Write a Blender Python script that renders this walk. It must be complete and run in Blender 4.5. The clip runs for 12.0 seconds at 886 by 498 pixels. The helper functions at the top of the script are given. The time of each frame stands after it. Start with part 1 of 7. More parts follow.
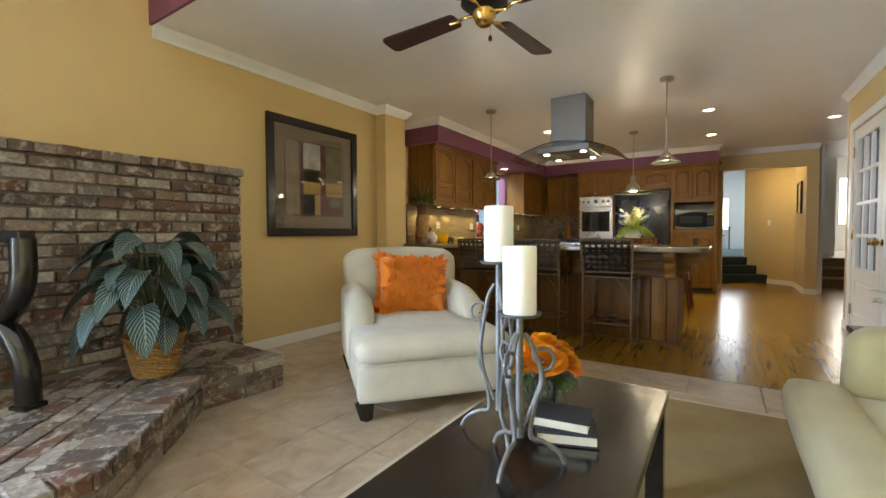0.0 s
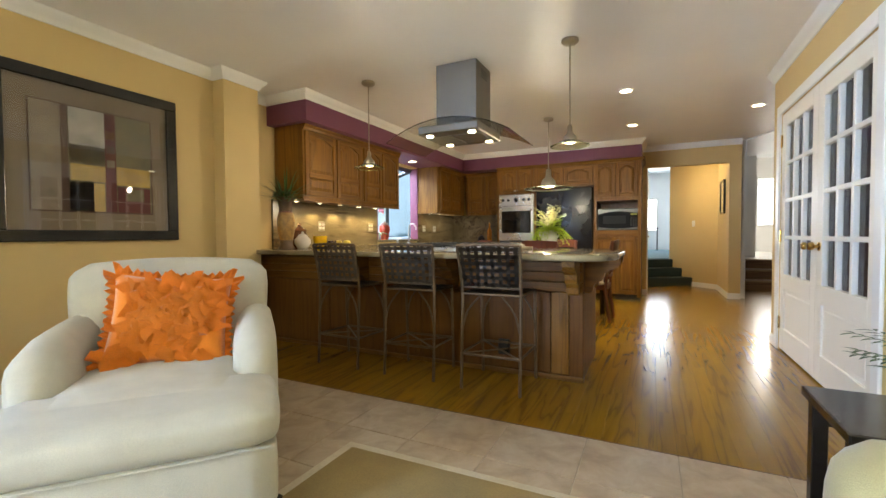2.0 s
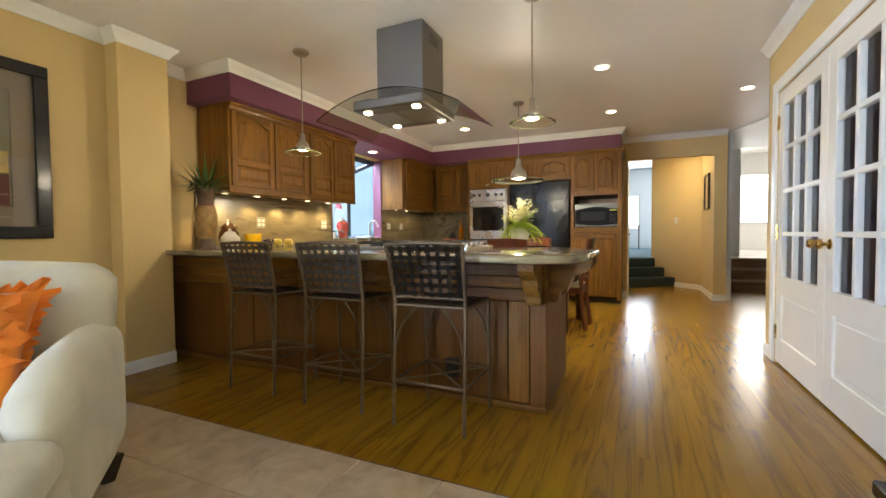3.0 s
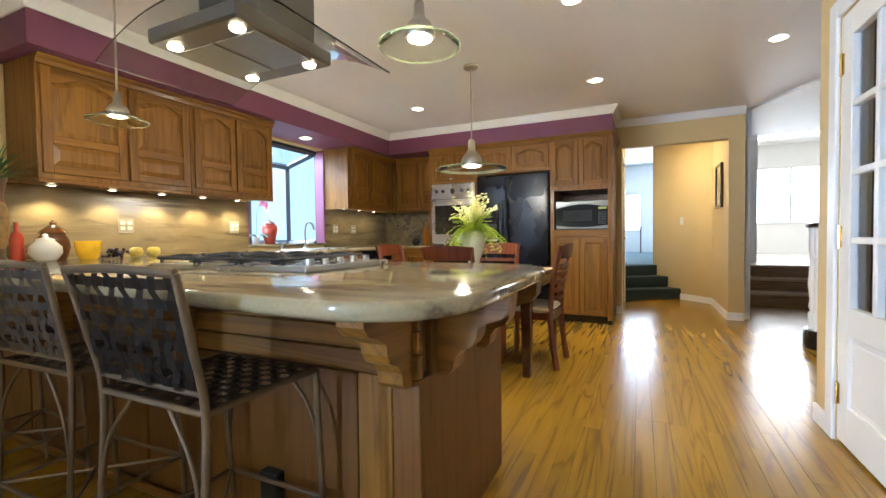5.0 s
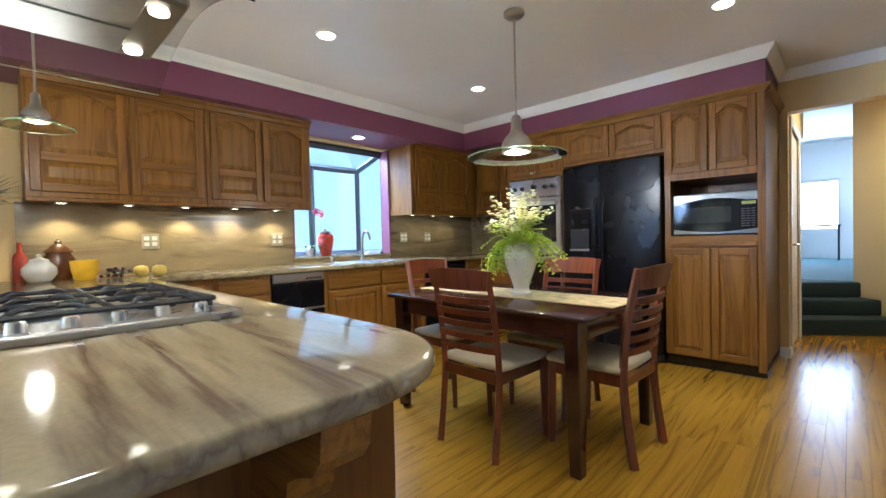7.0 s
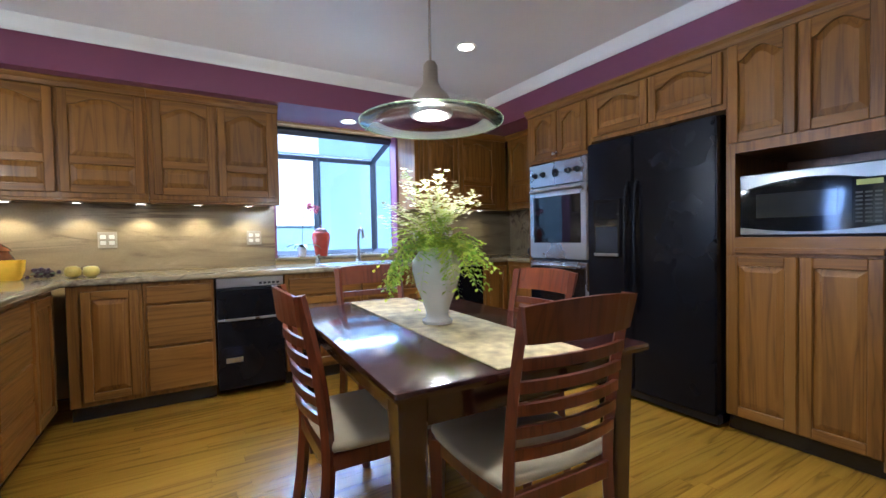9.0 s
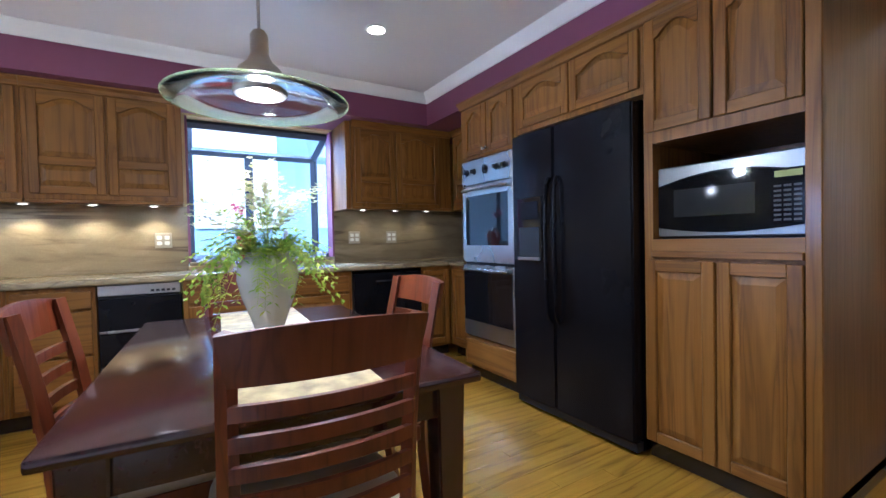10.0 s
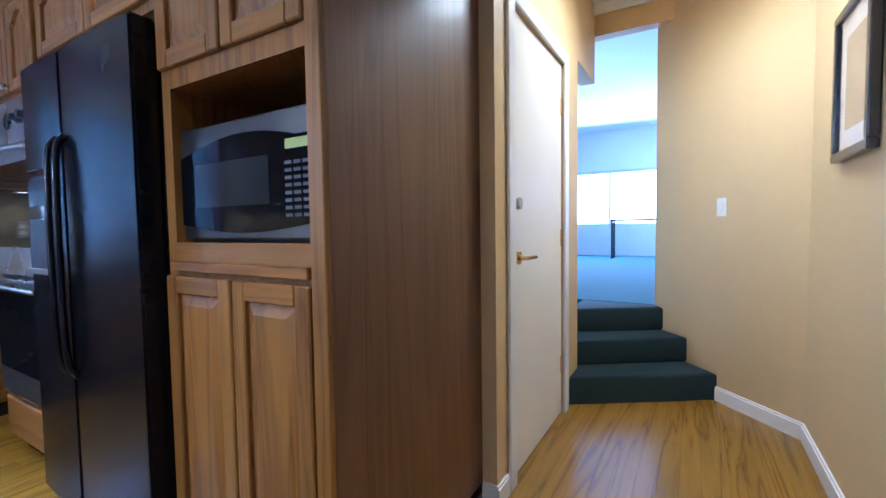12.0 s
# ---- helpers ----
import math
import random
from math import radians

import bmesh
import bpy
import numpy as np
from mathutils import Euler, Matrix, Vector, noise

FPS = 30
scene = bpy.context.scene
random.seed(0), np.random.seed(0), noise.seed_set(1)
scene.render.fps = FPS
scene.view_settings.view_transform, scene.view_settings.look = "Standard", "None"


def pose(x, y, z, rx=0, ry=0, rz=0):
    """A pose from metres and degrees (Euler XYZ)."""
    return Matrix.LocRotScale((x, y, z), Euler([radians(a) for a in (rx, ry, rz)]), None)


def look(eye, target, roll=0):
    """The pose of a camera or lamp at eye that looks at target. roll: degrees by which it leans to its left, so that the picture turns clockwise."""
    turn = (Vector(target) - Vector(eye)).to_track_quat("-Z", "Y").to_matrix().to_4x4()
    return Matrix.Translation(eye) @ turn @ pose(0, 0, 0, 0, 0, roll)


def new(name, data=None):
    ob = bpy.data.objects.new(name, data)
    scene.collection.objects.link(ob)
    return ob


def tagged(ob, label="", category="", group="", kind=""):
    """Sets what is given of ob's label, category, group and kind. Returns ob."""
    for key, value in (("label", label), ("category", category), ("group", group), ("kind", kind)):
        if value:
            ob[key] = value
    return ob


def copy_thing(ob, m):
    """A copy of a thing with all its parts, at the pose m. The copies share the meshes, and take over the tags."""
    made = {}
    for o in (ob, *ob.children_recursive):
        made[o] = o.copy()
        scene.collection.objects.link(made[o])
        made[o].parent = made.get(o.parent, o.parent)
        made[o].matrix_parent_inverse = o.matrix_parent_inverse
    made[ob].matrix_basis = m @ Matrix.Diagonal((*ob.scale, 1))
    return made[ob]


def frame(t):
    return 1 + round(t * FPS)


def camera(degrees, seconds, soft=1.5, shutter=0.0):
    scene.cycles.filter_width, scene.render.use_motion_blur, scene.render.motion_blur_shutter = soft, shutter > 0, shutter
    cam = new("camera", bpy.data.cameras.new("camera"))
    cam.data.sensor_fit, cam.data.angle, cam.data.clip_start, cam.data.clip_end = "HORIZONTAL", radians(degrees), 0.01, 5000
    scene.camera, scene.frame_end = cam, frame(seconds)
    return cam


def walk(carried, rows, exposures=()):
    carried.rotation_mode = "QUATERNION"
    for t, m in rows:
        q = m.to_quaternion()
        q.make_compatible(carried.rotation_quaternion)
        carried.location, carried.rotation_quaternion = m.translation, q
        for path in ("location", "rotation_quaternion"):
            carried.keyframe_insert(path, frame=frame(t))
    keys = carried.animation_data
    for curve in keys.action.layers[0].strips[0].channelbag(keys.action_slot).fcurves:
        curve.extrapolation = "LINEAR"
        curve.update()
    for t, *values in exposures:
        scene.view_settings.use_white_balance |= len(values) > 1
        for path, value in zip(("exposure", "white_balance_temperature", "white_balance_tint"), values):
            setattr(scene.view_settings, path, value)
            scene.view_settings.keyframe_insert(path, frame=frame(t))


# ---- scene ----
cam = camera(92.3, 12.0)
PATH = [
    (0, (0.919, 0.923, 1.01), (-0.17, 2.599, 0.942), -0.2),
    (0.5, (0.966, 1.191, 1.032), (-0.111, 2.875, 0.97), -0.3),
    (1, (0.983, 1.482, 1.028), (-0.024, 3.208, 0.959), -0.4),
    (1.5, (1.007, 1.827, 1.019), (0.097, 3.607, 0.954), -0.3),
    (2, (1.044, 2.173, 1.021), (0.161, 3.966, 0.958), -0.4),
    (2.5, (1.037, 2.494, 0.995), (0.191, 4.305, 0.931), -0.5),
    (3, (1.065, 2.832, 1.002), (0.243, 4.654, 0.934), -0.5),
    (3.2, (1.056, 2.958, 0.995), (0.242, 4.785, 0.936), -0.5),
    (5, (1.181, 4.157, 1.024), (0.337, 5.969, 0.966), -0.7),
    (5.5, (1.239, 4.472, 1.057), (0.311, 6.243, 0.999), -0.7),
    (6, (1.283, 4.74, 1.065), (0.207, 6.425, 1.012), -1.0),
    (6.5, (1.335, 5.061, 1.08), (0.107, 6.64, 1.039), -1.2),
    (8.3, (1.345, 6.23, 1.131), (-0.296, 7.373, 1.072), -1.3),
    (8.5, (1.357, 6.375, 1.122), (-0.294, 7.503, 1.066), -1.1),
    (9, (1.425, 6.701, 1.117), (-0.287, 7.734, 1.062), -1.1),
    (9.5, (1.481, 7.046, 1.083), (-0.249, 8.049, 1.043), -1.0),
    (10, (1.482, 7.355, 1.105), (-0.228, 8.392, 1.061), -1.2),
    (10.5, (1.527, 7.639, 1.059), (-0.113, 8.784, 1.036), -0.7),
    (11, (1.589, 7.987, 1.067), (0.072, 9.29, 1.021), -1.3),
    (11.5, (1.566, 8.300, 1.068), (0.299, 9.848, 1.047), -0.7),
    (12, (1.611, 8.591, 1.119), (0.595, 10.311, 1.018), -0.8),
]
walk(cam, [(t, look(eye, target, roll)) for t, eye, target, roll in PATH],
     [(0, 0.14, 7100, 10), (1.0, 0.48, 6950, 10), (2.0, 0.60, 6850, 10), (3.0, 0.66, 6750, 10), (5.0, 1.02, 5850, 10), (6.5, 0.86, 5350, 10), (8.5, 0.68, 4850, 14), (10.0, 0.78, 4550, 19), (12.0, 1.12, 4100, 18)])

# ---- world, sun, lights ----
world = bpy.data.worlds.new("sky")
scene.world = world
world.use_nodes = True
wn = world.node_tree
sky = wn.nodes.new("ShaderNodeTexSky")
sky.sky_type, sky.sun_disc = "NISHITA", False
sky.sun_elevation, sky.sun_rotation = radians(37), radians(115)
wn.nodes["Background"].inputs[1].default_value = 0.12
wn.links.new(sky.outputs[0], wn.nodes["Background"].inputs[0])
sun = new("sun", bpy.data.lights.new("sun", "SUN"))
sun.data.energy, sun.data.angle, sun.data.color = 4.5, radians(0.6), (1, 0.95, 0.87)
sun.matrix_world = look((0, 0, 0), (-0.75, 0.35, -0.62))

CEIL = 2.48


def spot(name, x, y, z, watts, color=(1, 0.82, 0.58), angle=110, blend=0.6, size=0.04):
    ob = new(name, bpy.data.lights.new(name, "SPOT"))
    ob.data.energy, ob.data.color, ob.data.spot_size, ob.data.spot_blend = watts, color, radians(angle), blend
    ob.data.shadow_soft_size = size
    ob.matrix_world = pose(x, y, z)
    return ob


def area(name, eye, target, watts, w, h, color=(1, 1, 1)):
    ob = new(name, bpy.data.lights.new(name, "AREA"))
    ob.data.shape, ob.data.size, ob.data.size_y = "RECTANGLE", w, h
    ob.data.energy, ob.data.color = watts, color
    ob.matrix_world = look(eye, target)
    return ob


WARM = (1, 0.89, 0.68)
CANS = [(0.79, 6.92), (2.11, 8.14), (0.79, 8.44), (-1.12, 8.46), (-1.17, 6.93), (-2.9, 8.0)]
for cx, cy in CANS[:5]:
    spot("downlight_lamp", cx, cy, CEIL - 0.02, 42, WARM, 96, 0.7)
spot("downlight_lamp", -2.35, 8.0, 2.17, 9, WARM, 120, 0.8)
HOOD = (-0.45, 5.56)
for dx in (-0.19, 0.19):
    for dy in (-0.2, 0.2):
        spot("hood_lamp", HOOD[0] + dx, HOOD[1] + dy, 1.845, 7, (1, 0.86, 0.62), 110, 0.7, 0.02)
PENDANTS = [(-1.38, 5.52, 1.69), (0.48, 5.49, 1.71), (-0.14, 7.60, 1.622)]
for px, py, pz in PENDANTS:
    bulb = new("pendant_lamp", bpy.data.lights.new("pendant_lamp", "POINT"))
    bulb.data.energy, bulb.data.color, bulb.data.shadow_soft_size = 30 if py > 7 else 9, WARM, 0.03
    bulb.location = (px, py, pz - 0.04)
PUCKS = [(-2.48, 5.68 + 0.37 * k) for k in range(5)] + [(-2.48, 8.85), (-2.48, 9.2), (-2.48, 9.55)]
for k, (qx, qy) in enumerate(PUCKS):
    spot("puck_lamp", qx, qy, 1.375, 6.5 if k < 5 else 1.3, (1, 0.77, 0.38), 125, 0.6, 0.02)
# daylight through the big glazed door behind and the rooms beyond
area("door_daylight", (-0.6, -2.55, 1.25), (-0.6, 0, 1.0), 6, 1.6, 2.2, (0.97, 0.97, 1.0))
area("side_door_daylight", (-3.06, -1.62, 1.15), (0.2, 0.9, 0.2), 760, 1.4, 2.0, (0.47, 0.66, 1.0))
area("garden_window_daylight", (-4.3, 8.0, 3.2), (-2.4, 8.0, 0.9), 360, 2.4, 1.2, (0.66, 0.80, 1.0))
area("upper_room_daylight", (0.2, 17.3, 1.9), (0.6, 14, 1.2), 85, 2.6, 1.5, (0.75, 0.87, 1.0))
area("foyer_daylight", (4.2, 15.7, 2.3), (3.2, 11, 0.3), 50, 2.2, 0.9, (1.0, 0.94, 0.84))
spot("hall_lamp", 1.5, 10.95, 2.70, 72, (1, 0.86, 0.55), 165, 0.9, 0.25)


# ---- materials ----
def nodes(name):
    m = bpy.data.materials.new(name)
    m.use_nodes = True
    nt = m.node_tree
    return m, nt, nt.nodes["Principled BSDF"]


def coords(nt, scale, rnd=True):
    """Object coordinates, moved by a random amount for each object, scaled by a triple."""
    tc = nt.nodes.new("ShaderNodeTexCoord")
    mp = nt.nodes.new("ShaderNodeMapping")
    mp.inputs["Scale"].default_value = scale if isinstance(scale, tuple) else (scale,) * 3
    nt.links.new(tc.outputs["Object"], mp.inputs["Vector"])
    if rnd:
        oi = nt.nodes.new("ShaderNodeObjectInfo")
        ml = nt.nodes.new("ShaderNodeMath")
        ml.operation = "MULTIPLY"
        ml.inputs[1].default_value = 41.0
        nt.links.new(oi.outputs["Random"], ml.inputs[0])
        nt.links.new(ml.outputs[0], mp.inputs["Location"])
    return mp.outputs[0]


def tex_noise(nt, vec, scale=1.0, detail=4, rough=0.55, dist=0.0):
    n = nt.nodes.new("ShaderNodeTexNoise")
    n.inputs["Scale"].default_value, n.inputs["Detail"].default_value = scale, detail
    n.inputs["Roughness"].default_value, n.inputs["Distortion"].default_value = rough, dist
    nt.links.new(vec, n.inputs["Vector"])
    return n.outputs["Fac"]


def ramp(nt, fac, stops):
    r = nt.nodes.new("ShaderNodeValToRGB")
    e = r.color_ramp.elements
    while len(e) < len(stops):
        e.new(0.5)
    for k, (p, c) in enumerate(stops):
        e[k].position = p
        e[k].color = (*c, 1) if len(c) == 3 else c
    nt.links.new(fac, r.inputs[0])
    return r.outputs[0]


def mix(nt, fac, a, b, mode="MIX"):
    x = nt.nodes.new("ShaderNodeMix")
    x.data_type, x.blend_type = "RGBA", mode
    for sock, v in ((x.inputs[0], fac), (x.inputs[6], a), (x.inputs[7], b)):
        if isinstance(v, bpy.types.NodeSocket):
            nt.links.new(v, sock)
        else:
            sock.default_value = v if isinstance(v, (int, float)) else (*v, 1)
    return x.outputs[2]


def bump(nt, bsdf, height, strength, dist=0.01):
    b = nt.nodes.new("ShaderNodeBump")
    b.inputs["Strength"].default_value, b.inputs["Distance"].default_value = strength, dist
    nt.links.new(height, b.inputs["Height"])
    nt.links.new(b.outputs[0], bsdf.inputs["Normal"])


def mul(c, k):
    return tuple(min(1, v * k) for v in c)


def plain(name, base, rough=0.5, metal=0.0, vary=0.12, scale=6.0, bumps=0.1, bscale=150.0, coat=0.0, spec=0.5):
    m, nt, p = nodes(name)
    v = coords(nt, 1.0)
    big = tex_noise(nt, v, scale, 3)
    fine = tex_noise(nt, v, bscale, 2)
    col = ramp(nt, big, [(0.3, mul(base, 1 - vary)), (0.7, mul(base, 1 + vary))])
    nt.links.new(col, p.inputs["Base Color"])
    p.inputs["Metallic"].default_value, p.inputs["Coat Weight"].default_value = metal, coat
    p.inputs["Specular IOR Level"].default_value = spec
    r = ramp(nt, big, [(0.25, (rough * 0.85,) * 3), (0.75, (min(1, rough * 1.15),) * 3)])
    nt.links.new(r, p.inputs["Roughness"])
    if bumps:
        bump(nt, p, fine, bumps, 0.002)
    return m


def wood(name, dark, mid, light, axis="z", rough=0.35, grain=1.0, coat=0.0, island=False, pores=0.5, fig_to=0.3, tones=1.0, spec=0.5):
    """Stained wood with cathedral figure along an axis, fine pores and a tone of its own for each piece."""
    m, nt, p = nodes(name)
    k = {"x": (0.055, 1, 1), "y": (1, 0.055, 1), "z": (1, 1, 0.055)}[axis]
    v1 = coords(nt, tuple(a * 16 * grain for a in k))
    fig = tex_noise(nt, v1, 1.0, 3, 0.5, 0.9)
    w = nt.nodes.new("ShaderNodeMath")
    w.operation = "PINGPONG"
    w.inputs[1].default_value = 0.085
    nt.links.new(fig, w.inputs[0])
    s = nt.nodes.new("ShaderNodeMath")
    s.operation = "MULTIPLY"
    s.inputs[1].default_value = 11.0
    nt.links.new(w.outputs[0], s.inputs[0])
    k2 = tuple(a * 190 for a in {"x": (0.02, 1, 1), "y": (1, 0.02, 1), "z": (1, 1, 0.02)}[axis])
    pore = tex_noise(nt, coords(nt, k2), 1.0, 3, 0.6)
    col = ramp(nt, s.outputs[0], [(0.0, dark), (fig_to, mid), (1.0, light)])
    poc = ramp(nt, pore, [(0.35, (0.55, 0.5, 0.45)), (0.58, (1, 1, 1))])
    col = mix(nt, pores, col, poc, "MULTIPLY")
    if island:
        g = nt.nodes.new("ShaderNodeNewGeometry")
        rnd = g.outputs["Random Per Island"]
    else:
        oi = nt.nodes.new("ShaderNodeObjectInfo")
        rnd = oi.outputs["Random"]
    tone = ramp(nt, rnd, [(0.0, (0.78, 0.76, 0.72)), (0.5, (1, 1, 1)), (1.0, (1.0, 0.94, 0.86))])
    col = mix(nt, tones, col, tone, "MULTIPLY")
    nt.links.new(col, p.inputs["Base Color"])
    p.inputs["Specular IOR Level"].default_value = spec
    p.inputs["Coat Weight"].default_value, p.inputs["Coat Roughness"].default_value = coat, 0.12
    rr = ramp(nt, pore, [(0.3, (min(1, rough * 1.35),) * 3), (0.7, (rough,) * 3)])
    nt.links.new(rr, p.inputs["Roughness"])
    bump(nt, p, pore, 0.12, 0.001)
    return m


def glow(name, color, strength):
    m, nt, p = nodes(name)
    p.inputs["Base Color"].default_value = (*color, 1)
    p.inputs["Emission Color"].default_value = (*color, 1)
    p.inputs["Emission Strength"].default_value = strength
    return m


def glass(name, tint=(1, 1, 1), rough=0.0, ior=1.45):
    m, nt, p = nodes(name)
    p.inputs["Base Color"].default_value = (*tint, 1)
    p.inputs["Roughness"].default_value, p.inputs["IOR"].default_value = rough, ior
    p.inputs["Transmission Weight"].default_value = 1
    return m


def stone(name, base, vein, pale, rough=0.09, along="x", width=1.0, swirl=0.5):
    """Polished quartzite: soft clouds, long dark brown veins."""
    m, nt, p = nodes(name)
    def st(a, b):
        return (a, b, b) if along == "x" else (b, a, b)

    v = coords(nt, st(1.3, 3.2), False)
    cloud = tex_noise(nt, v, 1.4, 5, 0.6, 0.6)
    col = ramp(nt, cloud, [(0.3, base), (0.55, mul(base, 1.22)), (0.75, pale)])
    vv = tex_noise(nt, coords(nt, st(0.55, 6.0), False), 1.0, 5, 0.55, swirl)
    w = nt.nodes.new("ShaderNodeMath")
    w.operation = "PINGPONG"
    w.inputs[1].default_value = 0.14
    nt.links.new(vv, w.inputs[0])
    line = ramp(nt, w.outputs[0], [(0.0, (0.72,) * 3), (0.04 * width, (0.32,) * 3), (0.10 * width, (0, 0, 0))])
    where = ramp(nt, tex_noise(nt, coords(nt, st(1.1, 2.4), False), 1.0, 2), [(0.36, (0.0,) * 3), (0.52, (1,) * 3)])
    line = mix(nt, 1.0, line, where, "MULTIPLY")
    col = mix(nt, line, col, vein)
    speck = tex_noise(nt, coords(nt, 90.0, False), 1.0, 2)
    col = mix(nt, 0.35, col, ramp(nt, speck, [(0.3, (0.75,) * 3), (0.7, (1.1, 1.1, 1.1))]), "MULTIPLY")
    nt.links.new(col, p.inputs["Base Color"])
    p.inputs["Roughness"].default_value = rough
    return m


def brickmat():
    m, nt, p = nodes("reclaimed_brick")
    oi = nt.nodes.new("ShaderNodeObjectInfo")
    tone = ramp(nt, oi.outputs["Random"], [(0.0, (0.17, 0.075, 0.042)), (0.18, (0.19, 0.095, 0.055)), (0.34, (0.11, 0.08, 0.06)),
                                          (0.48, (0.27, 0.19, 0.13)), (0.62, (0.40, 0.34, 0.27)), (0.76, (0.16, 0.105, 0.075)), (0.88, (0.50, 0.45, 0.37)), (1.0, (0.10, 0.075, 0.06))])
    v = coords(nt, 1.0)
    wash = ramp(nt, tex_noise(nt, v, 14, 6, 0.65, 0.4), [(0.50, (0, 0, 0)), (0.64, (0.85,) * 3)])
    col = mix(nt, wash, tone, (0.56, 0.50, 0.41))
    dirt = ramp(nt, tex_noise(nt, v, 55, 5, 0.7), [(0.32, (0.36, 0.33, 0.31)), (0.62, (0.92, 0.92, 0.92))])
    col = mix(nt, 0.8, col, dirt, "MULTIPLY")
    nt.links.new(col, p.inputs["Base Color"])
    p.inputs["Roughness"].default_value = 0.85
    bump(nt, p, tex_noise(nt, v, 70, 6, 0.7), 0.7, 0.006)
    return m


def tilemat():
    m, nt, p = nodes("floor_tile")
    v = coords(nt, 1.0)
    col = ramp(nt, tex_noise(nt, v, 7, 5, 0.6, 0.5), [(0.3, (0.35, 0.26, 0.17)), (0.5, (0.46, 0.355, 0.245)), (0.7, (0.55, 0.45, 0.33))])
    nt.links.new(col, p.inputs["Base Color"])
    p.inputs["Roughness"].default_value = 0.38
    bump(nt, p, tex_noise(nt, v, 30, 4), 0.12, 0.003)
    return m


def fabric(name, base, scale=420.0, sheen=0.3):
    m, nt, p = nodes(name)
    v = coords(nt, 1.0)
    a = tex_noise(nt, v, 5, 3)
    weave = tex_noise(nt, v, scale, 2, 0.7)
    col = ramp(nt, a, [(0.3, mul(base, 0.9)), (0.7, mul(base, 1.08))])
    col = mix(nt, 0.5, col, ramp(nt, weave, [(0.3, (0.72,) * 3), (0.7, (1.1, 1.1, 1.1))]), "MULTIPLY")
    nt.links.new(col, p.inputs["Base Color"])
    p.inputs["Roughness"].default_value, p.inputs["Sheen Weight"].default_value = 0.9, sheen
    bump(nt, p, weave, 0.35, 0.002)
    return m


def leafmat(name, dark, light, vein=None, thin=0.0):
    m, nt, p = nodes(name)
    oi = nt.nodes.new("ShaderNodeNewGeometry")
    col = ramp(nt, oi.outputs["Random Per Island"], [(0, dark), (1, light)])
    if vein:
        uv = nt.nodes.new("ShaderNodeUVMap")
        sp = nt.nodes.new("ShaderNodeSeparateXYZ")
        nt.links.new(uv.outputs[0], sp.inputs[0])
        ab = nt.nodes.new("ShaderNodeMath")
        ab.operation = "ABSOLUTE"
        nt.links.new(sp.outputs[0], ab.inputs[0])
        sl = nt.nodes.new("ShaderNodeMath")
        sl.operation = "MULTIPLY_ADD"
        sl.inputs[1].default_value = -0.35
        nt.links.new(ab.outputs[0], sl.inputs[0])
        nt.links.new(sp.outputs[1], sl.inputs[2])
        wv = nt.nodes.new("ShaderNodeMath")
        wv.operation = "PINGPONG"
        wv.inputs[1].default_value = 0.045
        nt.links.new(sl.outputs[0], wv.inputs[0])
        st = ramp(nt, wv.outputs[0], [(0.0, (1, 1, 1)), (0.009, (0.7,) * 3), (0.015, (0, 0, 0))])
        mid = ramp(nt, ab.outputs[0], [(0.0, (1, 1, 1)), (0.03, (1, 1, 1)), (0.045, (0, 0, 0))])
        col = mix(nt, mix(nt, 1.0, st, mid, "LIGHTEN"), col, vein)
    nt.links.new(col, p.inputs["Base Color"])
    p.inputs["Roughness"].default_value = 0.42
    bump(nt, p, tex_noise(nt, coords(nt, 1.0), 60, 3), 0.2, 0.003)
    if thin:
        tr = nt.nodes.new("ShaderNodeBsdfTranslucent")
        nt.links.new(col, tr.inputs[0])
        ms = nt.nodes.new("ShaderNodeMixShader")
        ms.inputs[0].default_value = thin
        nt.links.new(p.outputs[0], ms.inputs[1])
        nt.links.new(tr.outputs[0], ms.inputs[2])
        nt.links.new(ms.outputs[0], nt.nodes["Material Output"].inputs[0])
    return m


YELLOW = plain("tan_wall_paint", (0.62, 0.45, 0.20), 0.6, 0, 0.04, 1.5, 0.25, 180)
WHITEWALL = plain("white_wall_paint", (0.78, 0.78, 0.77), 0.6, 0, 0.03, 1.5, 0.2, 180)
CEILM = plain("ceiling_paint", (0.83, 0.81, 0.79), 0.42, 0, 0.03, 1.2, 0.3, 120)
PURPLE = plain("plum_wall_paint", (0.17, 0.047, 0.092), 0.45, 0, 0.06, 1.5, 0.2, 180)
TRIM = plain("white_trim_paint", (0.80, 0.79, 0.76), 0.32, 0, 0.03, 3, 0.05)
DOORW = plain("white_door_paint", (0.80, 0.76, 0.68), 0.38, 0, 0.015, 1, 0.0)
OAK = wood("stained_oak", (0.135, 0.055, 0.007), (0.19, 0.083, 0.010), (0.235, 0.107, 0.013), "z", 0.38, 0.6, 0.04, False, 0.22, 0.3, 0.8, 0.3)
OAKX = wood("stained_oak_rail", (0.135, 0.055, 0.007), (0.19, 0.083, 0.010), (0.235, 0.107, 0.013), "x", 0.38, 0.6, 0.04, False, 0.22, 0.3, 0.8, 0.3)
# darker, less orange copy of OAK for end panels and the niche back
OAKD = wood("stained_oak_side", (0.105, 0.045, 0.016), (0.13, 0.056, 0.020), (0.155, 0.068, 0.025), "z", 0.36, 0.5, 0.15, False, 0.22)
FLOORW = wood("oak_floor", (0.175, 0.084, 0.008), (0.262, 0.138, 0.010), (0.300, 0.161, 0.012), "y", 0.2, 0.45, 0.05, False, 0.18, 0.24, 0.6, 0.36)
